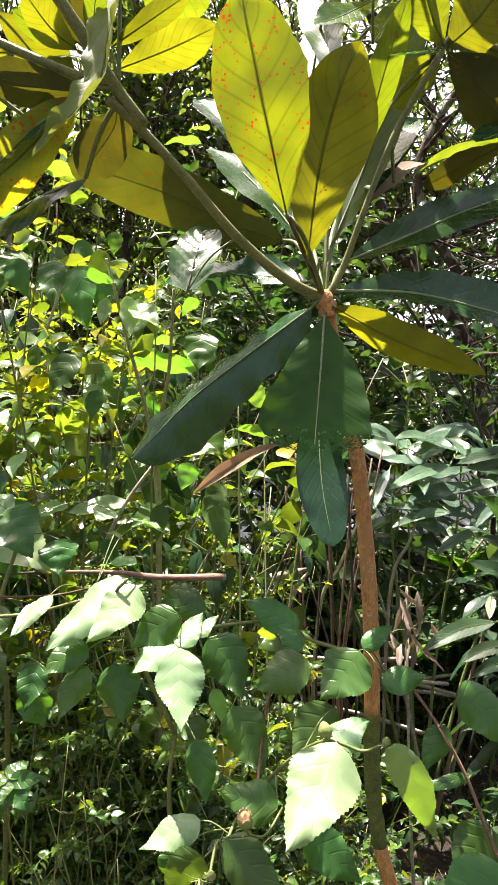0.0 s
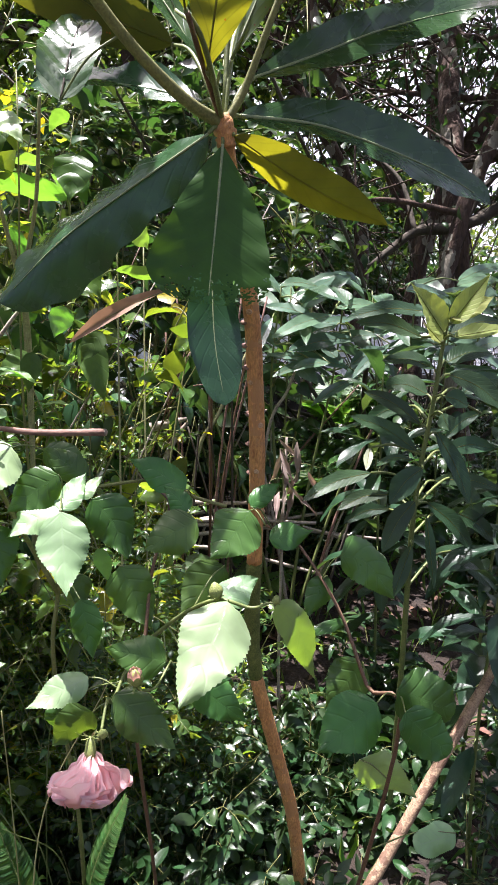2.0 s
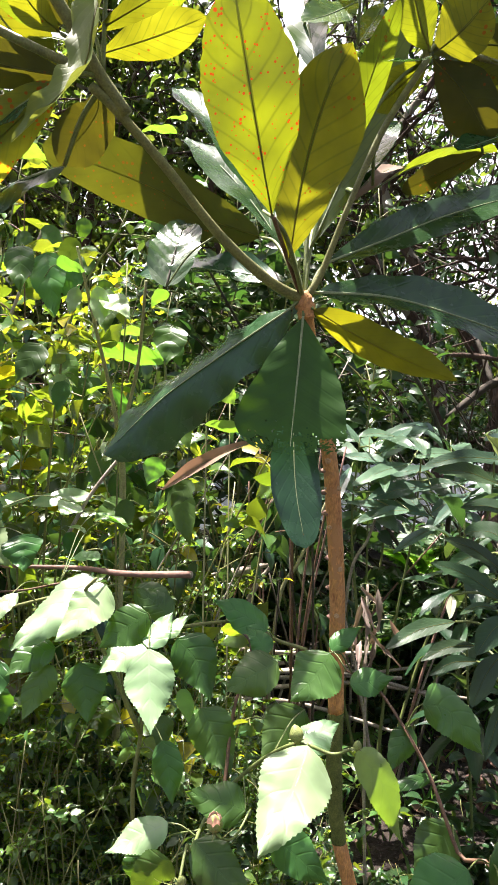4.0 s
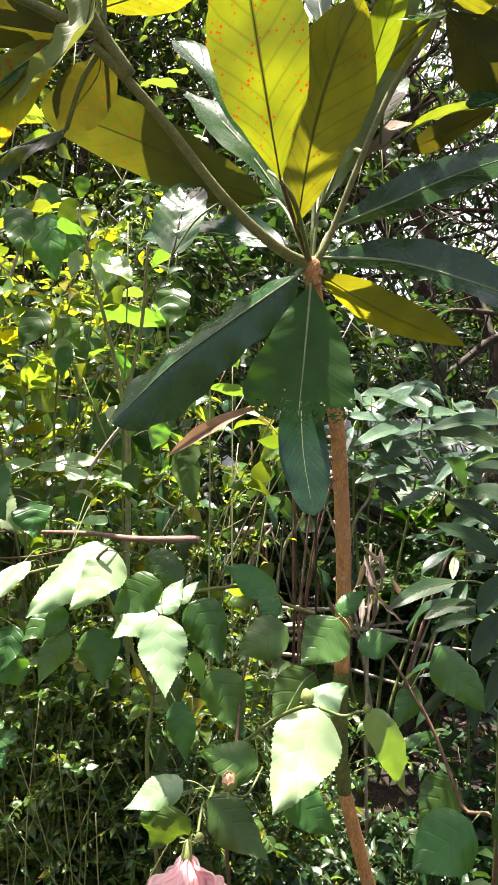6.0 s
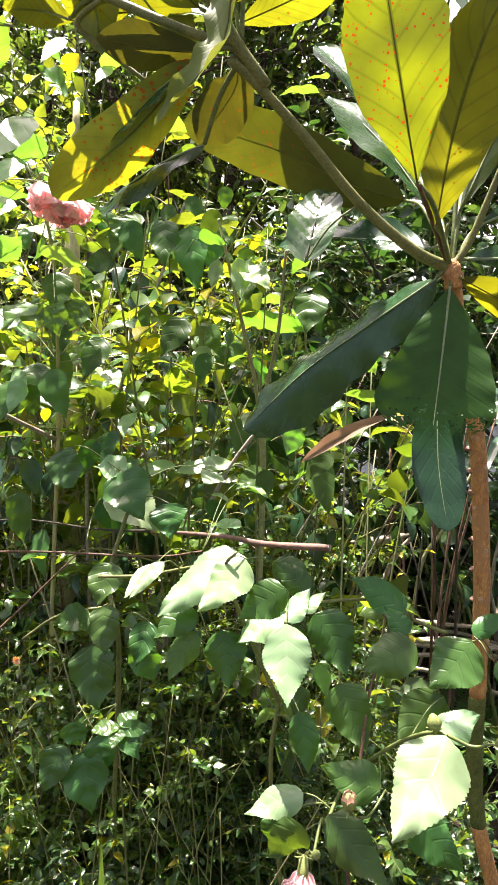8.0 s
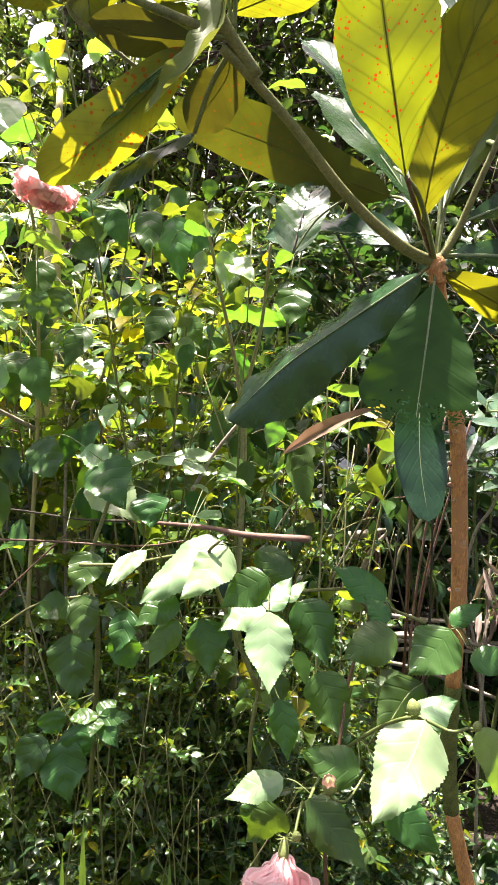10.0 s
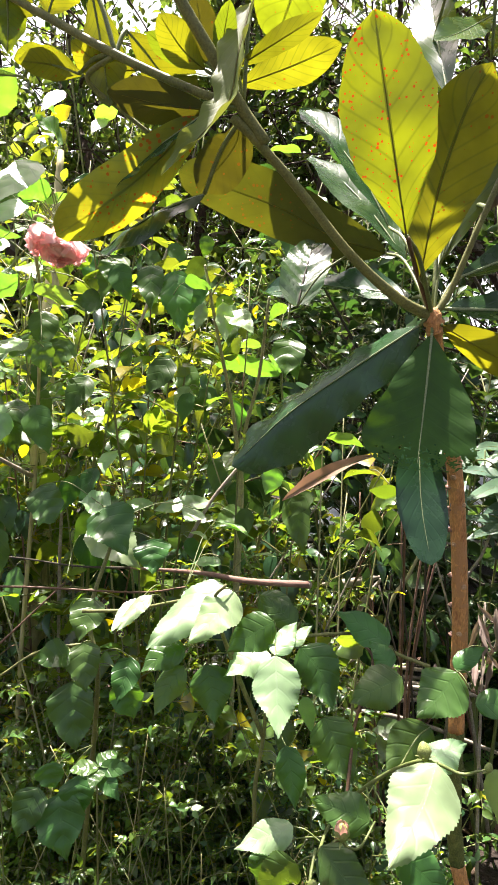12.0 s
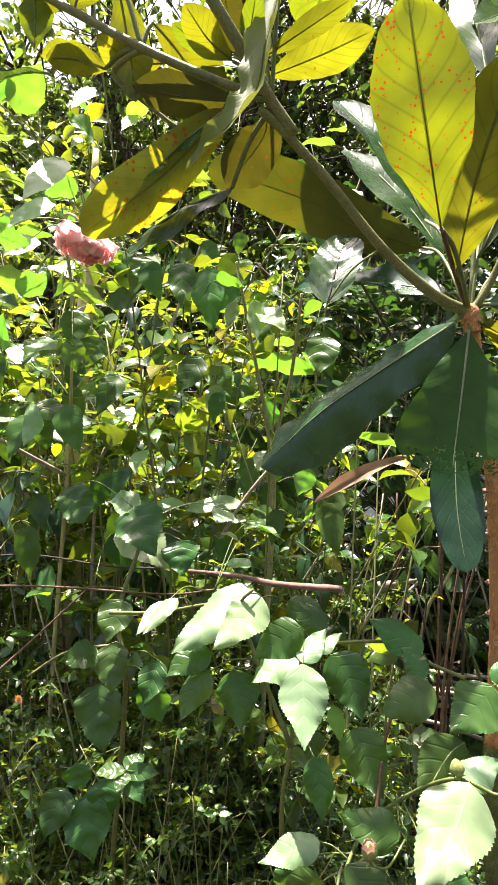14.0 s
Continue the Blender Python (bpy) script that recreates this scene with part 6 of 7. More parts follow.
broad_plant.spine_leaf([(0.620, 1.330, 1.172), (0.565, 1.356, 1.216), (0.505, 1.369, 1.238)], 0.035, (0.000, -0.862, 0.507), "lance", M_BROAD, rib=0.0007, fold=0.2, wave=0.05, ripple=0.012, rows=20, cols=6, pleat=0.012)
broad_plant.spine_leaf([(0.616, 1.330, 1.116), (0.550, 1.357, 1.162), (0.480, 1.372, 1.187)], 0.039, (0.000, -0.862, 0.507), "lance", M_BROAD, rib=0.0007, fold=0.2, wave=0.05, ripple=0.012, rows=20, cols=6, pleat=0.012)
broad_plant.spine_leaf([(0.654, 1.300, 1.236), (0.679, 1.297, 1.230), (0.701, 1.289, 1.216)], 0.039, (0.000, -0.862, 0.507), "lance", M_BROAD, rib=0.0007, fold=0.2, wave=0.05, ripple=0.012, rows=20, cols=6, pleat=0.012)
broad_plant.spine_leaf([(0.657, 1.330, 1.154), (0.692, 1.314, 1.093), (0.722, 1.286, 1.011)], 0.051, (0.304, -0.862, 0.406), "lance", M_BROAD, rib=0.0007, fold=0.2, wave=0.05, ripple=0.012, rows=20, cols=6, pleat=0.012)
broad_plant.spine_leaf([(0.691, 1.360, 1.271), (0.749, 1.347, 1.248), (0.801, 1.320, 1.204)], 0.052, (0.000, -0.862, 0.507), "lance", M_BROAD, rib=0.0007, fold=0.2, wave=0.05, ripple=0.012, rows=20, cols=6, pleat=0.012)
broad_plant.spine_leaf([(0.608, 1.280, 1.093), (0.574, 1.280, 1.068), (0.538, 1.272, 1.023)], 0.048, (-0.304, -0.862, 0.406), "lance", M_BROAD, rib=0.0007, fold=0.2, wave=0.05, ripple=0.012, rows=20, cols=6, pleat=0.012)
broad_plant.spine_leaf([(0.610, 1.330, 1.094), (0.571, 1.338, 1.101), (0.524, 1.323, 1.089)], 0.018, (0.000, -0.622, 0.783), "lance", M_BROAD, rib=0.0007, fold=0.2, wave=0.05, ripple=0.012, rows=20, cols=6, pleat=0.012)
broad_plant.spine_leaf([(0.647, 1.330, 1.000), (0.706, 1.329, 0.953), (0.762, 1.316, 0.884)], 0.044, (0.304, -0.862, 0.406), "lance", M_BROAD, rib=0.0007, fold=0.2, wave=0.05, ripple=0.012, rows=20, cols=6, pleat=0.012)
broad_plant.spine_leaf([(0.596, 1.280, 1.024), (0.560, 1.274, 0.984), (0.523, 1.259, 0.924)], 0.043, (-0.304, -0.862, 0.406), "lance", M_BROAD, rib=0.0007, fold=0.2, wave=0.05, ripple=0.012, rows=20, cols=6, pleat=0.012)
broad_plant.spine_leaf([(0.537, 1.380, 1.057), (0.455, 1.366, 1.046), (0.370, 1.332, 1.018)], 0.039, (0.000, -0.622, 0.783), "lance", M_BROAD, rib=0.0007, fold=0.2, wave=0.05, ripple=0.012, rows=20, cols=6, pleat=0.012)
broad_plant.spine_leaf([(0.589, 1.400, 0.997), (0.528, 1.398, 0.996), (0.461, 1.374, 0.977)], 0.033, (0.000, -0.622, 0.783), "lance", M_BROAD, rib=0.0007, fold=0.2, wave=0.05, ripple=0.012, rows=20, cols=6, pleat=0.012)
broad_plant.spine_leaf([(0.601, 1.420, 0.955), (0.546, 1.420, 0.954), (0.488, 1.406, 0.932)], 0.029, (0.000, -0.862, 0.507), "lance", M_BROAD, rib=0.0007, fold=0.2, wave=0.05, ripple=0.012, rows=20, cols=6, pleat=0.012)
broad_plant.spine_leaf([(0.519, 1.350, 1.122), (0.509, 1.331, 1.103), (0.499, 1.312, 1.084)], 0.019, (0.000, -0.707, 0.707), "lance", M_GLARE, rib=0.0007, fold=0.2, wave=0.05, ripple=0.012, rows=20, cols=6, pleat=0.012)
broad_plant.spine_leaf([(0.606, 1.300, 0.918), (0.580, 1.284, 0.864), (0.555, 1.268, 0.812)], 0.030, (-0.304, -0.862, 0.406), "lance", M_BROAD, rib=0.0007, fold=0.2, wave=0.05, ripple=0.012, rows=20, cols=6, pleat=0.012)
broad_plant.spine_leaf([(0.634, 1.300, 0.980), (0.633, 1.266, 0.910), (0.631, 1.234, 0.843)], 0.028, (0.304, -0.862, 0.406), "lance", M_BROAD, rib=0.0007, fold=0.2, wave=0.05, ripple=0.012, rows=20, cols=6, pleat=0.012)
broad_plant.spine_leaf([(0.641, 1.280, 1.206), (0.645, 1.271, 1.190), (0.650, 1.261, 1.174)], 0.039, (0.000, -0.862, 0.507), "lance", M_BROAD, rib=0.0007, fold=0.2, wave=0.05, ripple=0.012, rows=20, cols=6, pleat=0.012)
broad_plant.spine_leaf([(0.702, 1.400, 1.291), (0.767, 1.422, 1.309), (0.820, 1.418, 1.305)], 0.049, (0.000, -0.622, 0.783), "lance", M_BROAD, rib=0.0007, fold=0.2, wave=0.05, ripple=0.012, rows=20, cols=6, pleat=0.012)
broad_plant.spine_leaf([(0.706, 1.400, 1.352), (0.781, 1.428, 1.374), (0.844, 1.427, 1.373)], 0.036, (0.000, -0.622, 0.783), "lance", M_BROAD, rib=0.0007, fold=0.2, wave=0.05, ripple=0.012, rows=20, cols=6, pleat=0.012)
broad_plant.spine_leaf([(0.724, 1.420, 1.084), (0.789, 1.427, 1.097), (0.850, 1.421, 1.086)], 0.043, (0.000, -0.862, 0.507), "lance", M_BROAD, rib=0.0007, fold=0.2, wave=0.05, ripple=0.012, rows=20, cols=6, pleat=0.012)
broad_plant.spine_leaf([(0.705, 1.420, 1.017), (0.791, 1.419, 1.015), (0.872, 1.404, 0.990)], 0.034, (0.000, -0.862, 0.507), "lance", M_BROAD, rib=0.0007, fold=0.2, wave=0.05, ripple=0.012, rows=20, cols=6, pleat=0.012)
broad_plant.spine_leaf([(0.749, 1.420, 0.944), (0.821, 1.428, 0.907), (0.890, 1.423, 0.846)], 0.047, (0.304, -0.862, 0.406), "lance", M_BROAD, rib=0.0007, fold=0.2, wave=0.05, ripple=0.012, rows=20, cols=6, pleat=0.012)
broad_plant.spine_leaf([(0.639, 1.450, 1.186), (0.583, 1.445, 1.177), (0.524, 1.427, 1.146)], 0.035, (0.000, -0.862, 0.507), "lance", M_BROAD, rib=0.0007, fold=0.2, wave=0.05, ripple=0.012, rows=20, cols=6, pleat=0.012)
broad_plant.spine_leaf([(0.806, 1.420, 1.172), (0.759, 1.412, 1.158), (0.708, 1.391, 1.122)], 0.029, (0.000, -0.862, 0.507), "lance", M_BROAD, rib=0.0007, fold=0.2, wave=0.05, ripple=0.012, rows=20, cols=6, pleat=0.012)
broad_plant.spine_leaf([(0.772, 1.450, 1.212), (0.841, 1.478, 1.235), (0.898, 1.479, 1.235)], 0.053, (0.000, -0.622, 0.783), "lance", M_BROAD, rib=0.0007, fold=0.2, wave=0.05, ripple=0.012, rows=20, cols=6, pleat=0.012)
broad_plant.spine_leaf([(0.780, 1.450, 0.826), (0.838, 1.452, 0.786), (0.892, 1.441, 0.722)], 0.052, (0.304, -0.862, 0.406), "lance", M_BROAD, rib=0.0007, fold=0.2, wave=0.05, ripple=0.012, rows=20, cols=6, pleat=0.012)
broad_plant.spine_leaf([(0.818, 1.480, 0.992), (0.828, 1.460, 0.943), (0.832, 1.428, 0.872)], 0.056, (0.304, -0.862, 0.406), "lance", M_BROAD, rib=0.0007, fold=0.2, wave=0.05, ripple=0.012, rows=20, cols=6, pleat=0.012)
broad_plant.spine_leaf([(0.635, 1.290, 1.365), (0.598, 1.289, 1.412), (0.561, 1.288, 1.459)], 0.070, (0.406, -0.862, 0.304), "oval", M_SHOOT, rib=0.0008, fold=0.35, ripple=0.02, rows=24, cols=6, pleat=0.03)
broad_plant.spine_leaf([(0.650, 1.290, 1.383), (0.686, 1.289, 1.430), (0.722, 1.289, 1.477)], 0.046, (-0.406, -0.862, 0.304), "oval", M_SHOOT, rib=0.0008, fold=0.35, ripple=0.02, rows=24, cols=6, pleat=0.03)
broad_plant.spine_leaf([(0.648, 1.290, 1.393), (0.696, 1.299, 1.413), (0.746, 1.309, 1.434)], 0.047, (-0.100, -0.796, 0.597), "oval", M_SHOOT, rib=0.0008, fold=0.35, ripple=0.02, rows=24, cols=6, pleat=0.03)
broad_plant.spine_leaf([(0.631, 1.290, 1.347), (0.614, 1.295, 1.365), (0.598, 1.300, 1.383)], 0.040, (0.303, -0.808, 0.505), "oval", M_SHOOT, rib=0.0008, fold=0.35, ripple=0.02, rows=24, cols=6, pleat=0.03)
broad_plant.spine_leaf([(0.658, 1.290, 1.357), (0.726, 1.299, 1.366), (0.796, 1.308, 1.376)], 0.036, (0.000, -0.707, 0.707), "oval", M_SHOOT, rib=0.0008, fold=0.35, ripple=0.02, rows=24, cols=6, pleat=0.03)
silver_plant = Plant("long_leaved_plant", GLOSSY, "plant", (0.62, 2.45, -0.05), "long-leaved plants")
silver_plant.stem("stalk", [(0.62, 2.45, -0.05), (0.470, 2.400, 0.6), (0.320, 2.400, 1.01), (0.340, 2.350, 1.36)], [0.008, 0.005, 0.003], M_PETIOLE, 8)
silver_plant.stem("stalk", [(0.62, 2.45, -0.05), (0.585, 2.450, 0.6), (0.550, 2.450, 1.07), (0.570, 2.400, 1.42)], [0.008, 0.005, 0.003], M_PETIOLE, 8)
silver_plant.stem("stalk", [(0.62, 2.45, -0.05), (0.710, 2.500, 0.6), (0.800, 2.500, 1.07), (0.820, 2.450, 1.42)], [0.008, 0.005, 0.003], M_PETIOLE, 8)
silver_plant.stem("stalk", [(0.62, 2.45, -0.05), (0.860, 2.550, 0.6), (1.100, 2.550, 1.07), (1.120, 2.500, 1.42)], [0.008, 0.005, 0.003], M_PETIOLE, 8)
silver_plant.stem("stalk", [(0.62, 2.45, -0.05), (1.010, 2.600, 0.6), (1.400, 2.600, 1.05), (1.420, 2.550, 1.40)], [0.008, 0.005, 0.003], M_PETIOLE, 8)
silver_plant.spine_leaf([(0.800, 2.300, 1.148), (0.659, 2.343, 1.180), (0.510, 2.357, 1.192)], 0.052, (0.000, -0.600, 0.800), "lance", M_GLOSSY, rib=0.0008, fold=0.15, wave=0.05, rows=16, cols=4)
silver_plant.spine_leaf([(0.791, 2.300, 1.137), (0.731, 2.406, 1.217), (0.658, 2.489, 1.279)], 0.050, (0.000, -0.600, 0.800), "lance", M_GLOSSY, rib=0.0008, fold=0.15, wave=0.05, rows=16, cols=4)
silver_plant.spine_leaf([(0.800, 2.300, 1.158), (0.884, 2.348, 1.194), (0.961, 2.370, 1.210)], 0.049, (0.000, -0.600, 0.800), "lance", M_GLOSSY, rib=0.0008, fold=0.15, wave=0.05, rows=16, cols=4)
silver_plant.spine_leaf([(0.660, 2.300, 1.321), (0.584, 2.339, 1.350), (0.502, 2.350, 1.358)], 0.058, (0.000, -0.600, 0.800), "lance", M_GLOSSY, rib=0.0008, fold=0.15, wave=0.05, rows=16, cols=4)
silver_plant.spine_leaf([(0.799, 2.300, 1.252), (0.682, 2.289, 1.243), (0.561, 2.251, 1.215)], 0.075, (0.000, -0.600, 0.800), "lance", M_GLOSSY, rib=0.0008, fold=0.15, wave=0.05, rows=16, cols=4)
silver_plant.spine_leaf([(0.726, 2.300, 1.331), (0.611, 2.268, 1.307), (0.495, 2.210, 1.264)], 0.060, (0.000, -0.600, 0.800), "lance", M_GLOSSY, rib=0.0008, fold=0.15, wave=0.05, rows=16, cols=4)
silver_plant.spine_leaf([(0.741, 2.300, 1.352), (0.827, 2.319, 1.366), (0.906, 2.308, 1.358)], 0.048, (0.000, -0.600, 0.800), "lance", M_GLOSSY, rib=0.0008, fold=0.15, wave=0.05, rows=16, cols=4)
silver_plant.spine_leaf([(0.838, 2.300, 1.115), (0.736, 2.259, 1.084), (0.631, 2.195, 1.037)], 0.039, (0.000, -0.600, 0.800), "lance", M_GLOSSY, rib=0.0008, fold=0.15, wave=0.05, rows=16, cols=4)
silver_plant.spine_leaf([(0.618, 2.300, 1.367), (0.696, 2.372, 1.421), (0.768, 2.416, 1.454)], 0.045, (0.000, -0.600, 0.800), "lance", M_GLOSSY, rib=0.0008, fold=0.15, wave=0.05, rows=16, cols=4)
silver_plant.spine_leaf([(0.830, 2.300, 1.322), (0.797, 2.386, 1.387), (0.753, 2.445, 1.430)], 0.054, (0.000, -0.600, 0.800), "lance", M_GLOSSY, rib=0.0008, fold=0.15, wave=0.05, rows=16, cols=4)
silver_plant.spine_leaf([(0.517, 2.300, 1.323), (0.475, 2.236, 1.275), (0.432, 2.149, 1.210)], 0.033, (0.000, -0.600, 0.800), "lance", M_GLOSSY, rib=0.0008, fold=0.15, wave=0.05, rows=16, cols=4)
silver_plant.spine_leaf([(0.942, 2.300, 1.230), (0.850, 2.243, 1.187), (0.754, 2.164, 1.127)], 0.033, (0.000, -0.600, 0.800), "lance", M_GLOSSY, rib=0.0008, fold=0.15, wave=0.05, rows=16, cols=4)
silver_plant.spine_leaf([(0.914, 2.300, 1.322), (0.944, 2.253, 1.286), (0.963, 2.180, 1.232)], 0.045, (0.000, -0.600, 0.800), "lance", M_GLOSSY, rib=0.0008, fold=0.15, wave=0.05, rows=16, cols=4)
silver_plant.spine_leaf([(0.681, 2.300, 1.164), (0.597, 2.290, 1.156), (0.509, 2.253, 1.129)], 0.039, (0.000, -0.600, 0.800), "lance", M_GLOSSY, rib=0.0008, fold=0.15, wave=0.05, rows=16, cols=4)
silver_plant.spine_leaf([(0.673, 2.316, 1.426), (0.610, 2.330, 1.438), (0.541, 2.314, 1.427)], 0.045, (0.020, -0.600, 0.800), "lance", M_GLOSSY, rib=0.0008, fold=0.15, wave=0.05, rows=16, cols=4)
silver_plant.spine_leaf([(1.509, 2.577, 1.437), (1.424, 2.598, 1.442), (1.323, 2.586, 1.421)], 0.077, (-0.095, -0.597, 0.796), "lance", M_GLOSSY, rib=0.0008, fold=0.15, wave=0.05, rows=16, cols=4)
silver_plant.spine_leaf([(0.534, 2.493, 1.254), (0.461, 2.514, 1.274), (0.383, 2.505, 1.273)], 0.054, (0.051, -0.599, 0.799), "lance", M_GLOSSY, rib=0.0008, fold=0.15, wave=0.05, rows=16, cols=4)
silver_plant.spine_leaf([(1.283, 2.389, 1.181), (1.399, 2.411, 1.216), (1.504, 2.406, 1.228)], 0.053, (-0.128, -0.595, 0.793), "lance", M_GLOSSY, rib=0.0008, fold=0.15, wave=0.05, rows=16, cols=4)
silver_plant.spine_leaf([(0.591, 2.482, 1.162), (0.678, 2.447, 1.144), (0.756, 2.385, 1.106)], 0.041, (-0.083, -0.598, 0.797), "lance", M_GLOSSY, rib=0.0008, fold=0.15, wave=0.05, rows=16, cols=4)
silver_plant.spine_leaf([(0.746, 2.322, 1.231), (0.834, 2.335, 1.255), (0.915, 2.320, 1.258)], 0.052, (-0.134, -0.595, 0.793), "lance", M_GLOSSY, rib=0.0008, fold=0.15, wave=0.05, rows=16, cols=4)
silver_plant.spine_leaf([(1.272, 2.480, 1.443), (1.419, 2.553, 1.486), (1.554, 2.590, 1.505)], 0.056, (0.059, -0.599, 0.799), "lance", M_GLOSSY, rib=0.0008, fold=0.15, wave=0.05, rows=16, cols=4)
silver_plant.spine_leaf([(0.646, 2.499, 1.242), (0.777, 2.541, 1.283), (0.904, 2.553, 1.301)], 0.049, (-0.058, -0.599, 0.799), "lance", M_GLOSSY, rib=0.0008, fold=0.15, wave=0.05, rows=16, cols=4)
silver_plant.spine_leaf([(0.788, 2.433, 1.283), (0.719, 2.427, 1.271), (0.644, 2.394, 1.237)], 0.056, (-0.089, -0.598, 0.797), "lance", M_GLOSSY, rib=0.0008, fold=0.15, wave=0.05, rows=16, cols=4)
silver_plant.spine_leaf([(1.365, 2.558, 1.416), (1.257, 2.519, 1.396), (1.139, 2.446, 1.354)], 0.039, (0.079, -0.598, 0.798), "lance", M_GLOSSY, rib=0.0008, fold=0.15, wave=0.05, rows=16, cols=4)
silver_plant.spine_leaf([(1.420, 2.461, 1.218), (1.474, 2.432, 1.206), (1.512, 2.377, 1.171)], 0.055, (-0.138, -0.594, 0.792), "lance", M_GLOSSY, rib=0.0008, fold=0.15, wave=0.05, rows=16, cols=4)
silver_plant.spine_leaf([(1.241, 2.300, 1.195), (1.177, 2.308, 1.194), (1.102, 2.289, 1.172)], 0.061, (-0.083, -0.598, 0.797), "lance", M_GLOSSY, rib=0.0008, fold=0.15, wave=0.05, rows=16, cols=4)
silver_plant.spine_leaf([(1.006, 2.345, 1.410), (1.099, 2.365, 1.412), (1.180, 2.352, 1.390)], 0.054, (0.113, -0.596, 0.795), "lance", M_GLOSSY, rib=0.0008, fold=0.15, wave=0.05, rows=16, cols=4)
silver_plant.spine_leaf([(0.775, 2.495, 1.423), (0.685, 2.487, 1.397), (0.590, 2.450, 1.349)], 0.044, (-0.172, -0.591, 0.788), "lance", M_GLOSSY, rib=0.0008, fold=0.15, wave=0.05, rows=16, cols=4)
silver_plant.spine_leaf([(1.097, 2.534, 1.135), (1.003, 2.559, 1.132), (0.900, 2.555, 1.105)], 0.052, (-0.183, -0.590, 0.787), "lance", M_GLOSSY, rib=0.0008, fold=0.15, wave=0.05, rows=16, cols=4)
silver_plant.spine_leaf([(0.698, 2.215, 1.177), (0.632, 2.219, 1.177), (0.560, 2.197, 1.157)], 0.042, (-0.036, -0.600, 0.799), "lance", M_GLOSSY, rib=0.0008, fold=0.15, wave=0.05, rows=16, cols=4)
narrow_plant("long_leaved_plant", LONG, (0.95, 1.6, -0.03), (0.98, 1.55, 1.36), 50, 0.18, 5, True, 0.25)
narrow_plant("long_leaved_plant", LONG, (0.80, 1.9, -0.03), (0.76, 1.9, 1.24), 46, 0.18, 7, False, 0.3)
narrow_plant("long_leaved_plant", LONG, (0.82, 1.3, -0.03), (0.86, 1.32, 1.05), 38, 0.17, 8, False, 0.3)
for k, (x, y, h) in enumerate(((0.62, 2.5, 1.42), (0.95, 2.7, 1.40), (1.35, 2.6, 1.38), (1.75, 3.0, 1.36), (0.45, 3.4, 1.34))):
    narrow_plant("long_leaved_plant", GLOSSY, (x, y, -0.05), (x + 0.06 * math.sin(k * 2.1), y - 0.04, h), 26, 0.25, 11 + 2 * k, False, 0.8, M_GLOSSY)

# ---- fallen or leaning trunk at the side ----
LEAN_LOW, LEAN_HIGH = Vector((0.576, 1.122, 0.428)), Vector((0.774, 1.224, 0.634))
LEAN_FOOT = LEAN_LOW + (LEAN_LOW - LEAN_HIGH) * ((LEAN_LOW.z + 0.04) / (LEAN_HIGH.z - LEAN_LOW.z))
leaning = Plant("leaning_stem", "bare leaning tree stem with mottled tan bark", "tree", LEAN_FOOT)
leaning.stem("trunk", [LEAN_FOOT, LEAN_LOW, LEAN_HIGH, (0.877, 1.276, 0.746), (0.977, 1.355, 0.916)], [0.0125, 0.0115, 0.0105, 0.009], M_MOTTLE, 12, knobs=0.08)

# ---- shrubs behind ----
rng = np.random.default_rng(7)
for k in range(12):
    x = -1.75 + 1.65 * (k + rng.uniform(0, 1)) / 12
    y = rng.uniform(1.75, 2.7)
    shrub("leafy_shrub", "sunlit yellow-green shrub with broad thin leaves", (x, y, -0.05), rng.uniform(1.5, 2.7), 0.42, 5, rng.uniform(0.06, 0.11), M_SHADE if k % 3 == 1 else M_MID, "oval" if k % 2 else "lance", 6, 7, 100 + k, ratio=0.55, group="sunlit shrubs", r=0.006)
for k in range(13):
    x = -1.5 + 1.6 * (k + rng.uniform(0, 1)) / 13
    shrub("drooping_shrub", "thin-stemmed shrub with dark glossy drooping leaves", (x, rng.uniform(1.6, 2.3), -0.05), rng.uniform(1.3, 2.4), 0.36, 3, rng.uniform(0.075, 0.11), M_DROOP, "oval", 7, 5, 1000 + k, droop=1.8, ratio=0.52, group="drooping shrubs", r=0.006, bark=M_REDSTEM if k % 2 else M_TWIG, upness=0.5)
for k in range(20):
    x, y, h = rng.uniform(-1.35, 0.1), rng.uniform(1.5, 1.95), rng.uniform(1.2, 2.1)
    a = rng.uniform(-0.45, 0.45)
    cane("thin bare twig rising among the leaves", [(x, y, -0.04), (x + a * 0.3 * h, y, h * 0.5), (x + a * h, y + rng.normal(0, 0.1), h)], [0.0035, 0.0016], (M_CANE, M_PALESTICK, M_TWIG)[k % 3])
for k in range(9):
    x = -1.9 + 2.1 * (k + rng.uniform(0, 1)) / 9
    y = rng.uniform(1.6, 2.9)
    shrub("fine_shrub", "bushy shrub of tiny bright green leaves", (x, y, -0.05), rng.uniform(0.8, 1.45), 0.38, 7, rng.uniform(0.028, 0.042), M_FINE, "oval", 12, 13, 200 + k, ratio=0.45, group="fine-leaved shrubs", r=0.004)
for k in range(12):
    x = -2.6 + 3.4 * (k + rng.uniform(0, 1)) / 12
    y = rng.uniform(2.9, 4.3)
    # To the right the leaves have the shade in their colour.
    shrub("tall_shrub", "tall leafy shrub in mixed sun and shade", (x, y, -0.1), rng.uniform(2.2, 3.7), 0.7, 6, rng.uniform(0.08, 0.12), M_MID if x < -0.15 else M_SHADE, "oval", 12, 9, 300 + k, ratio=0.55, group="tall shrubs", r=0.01)
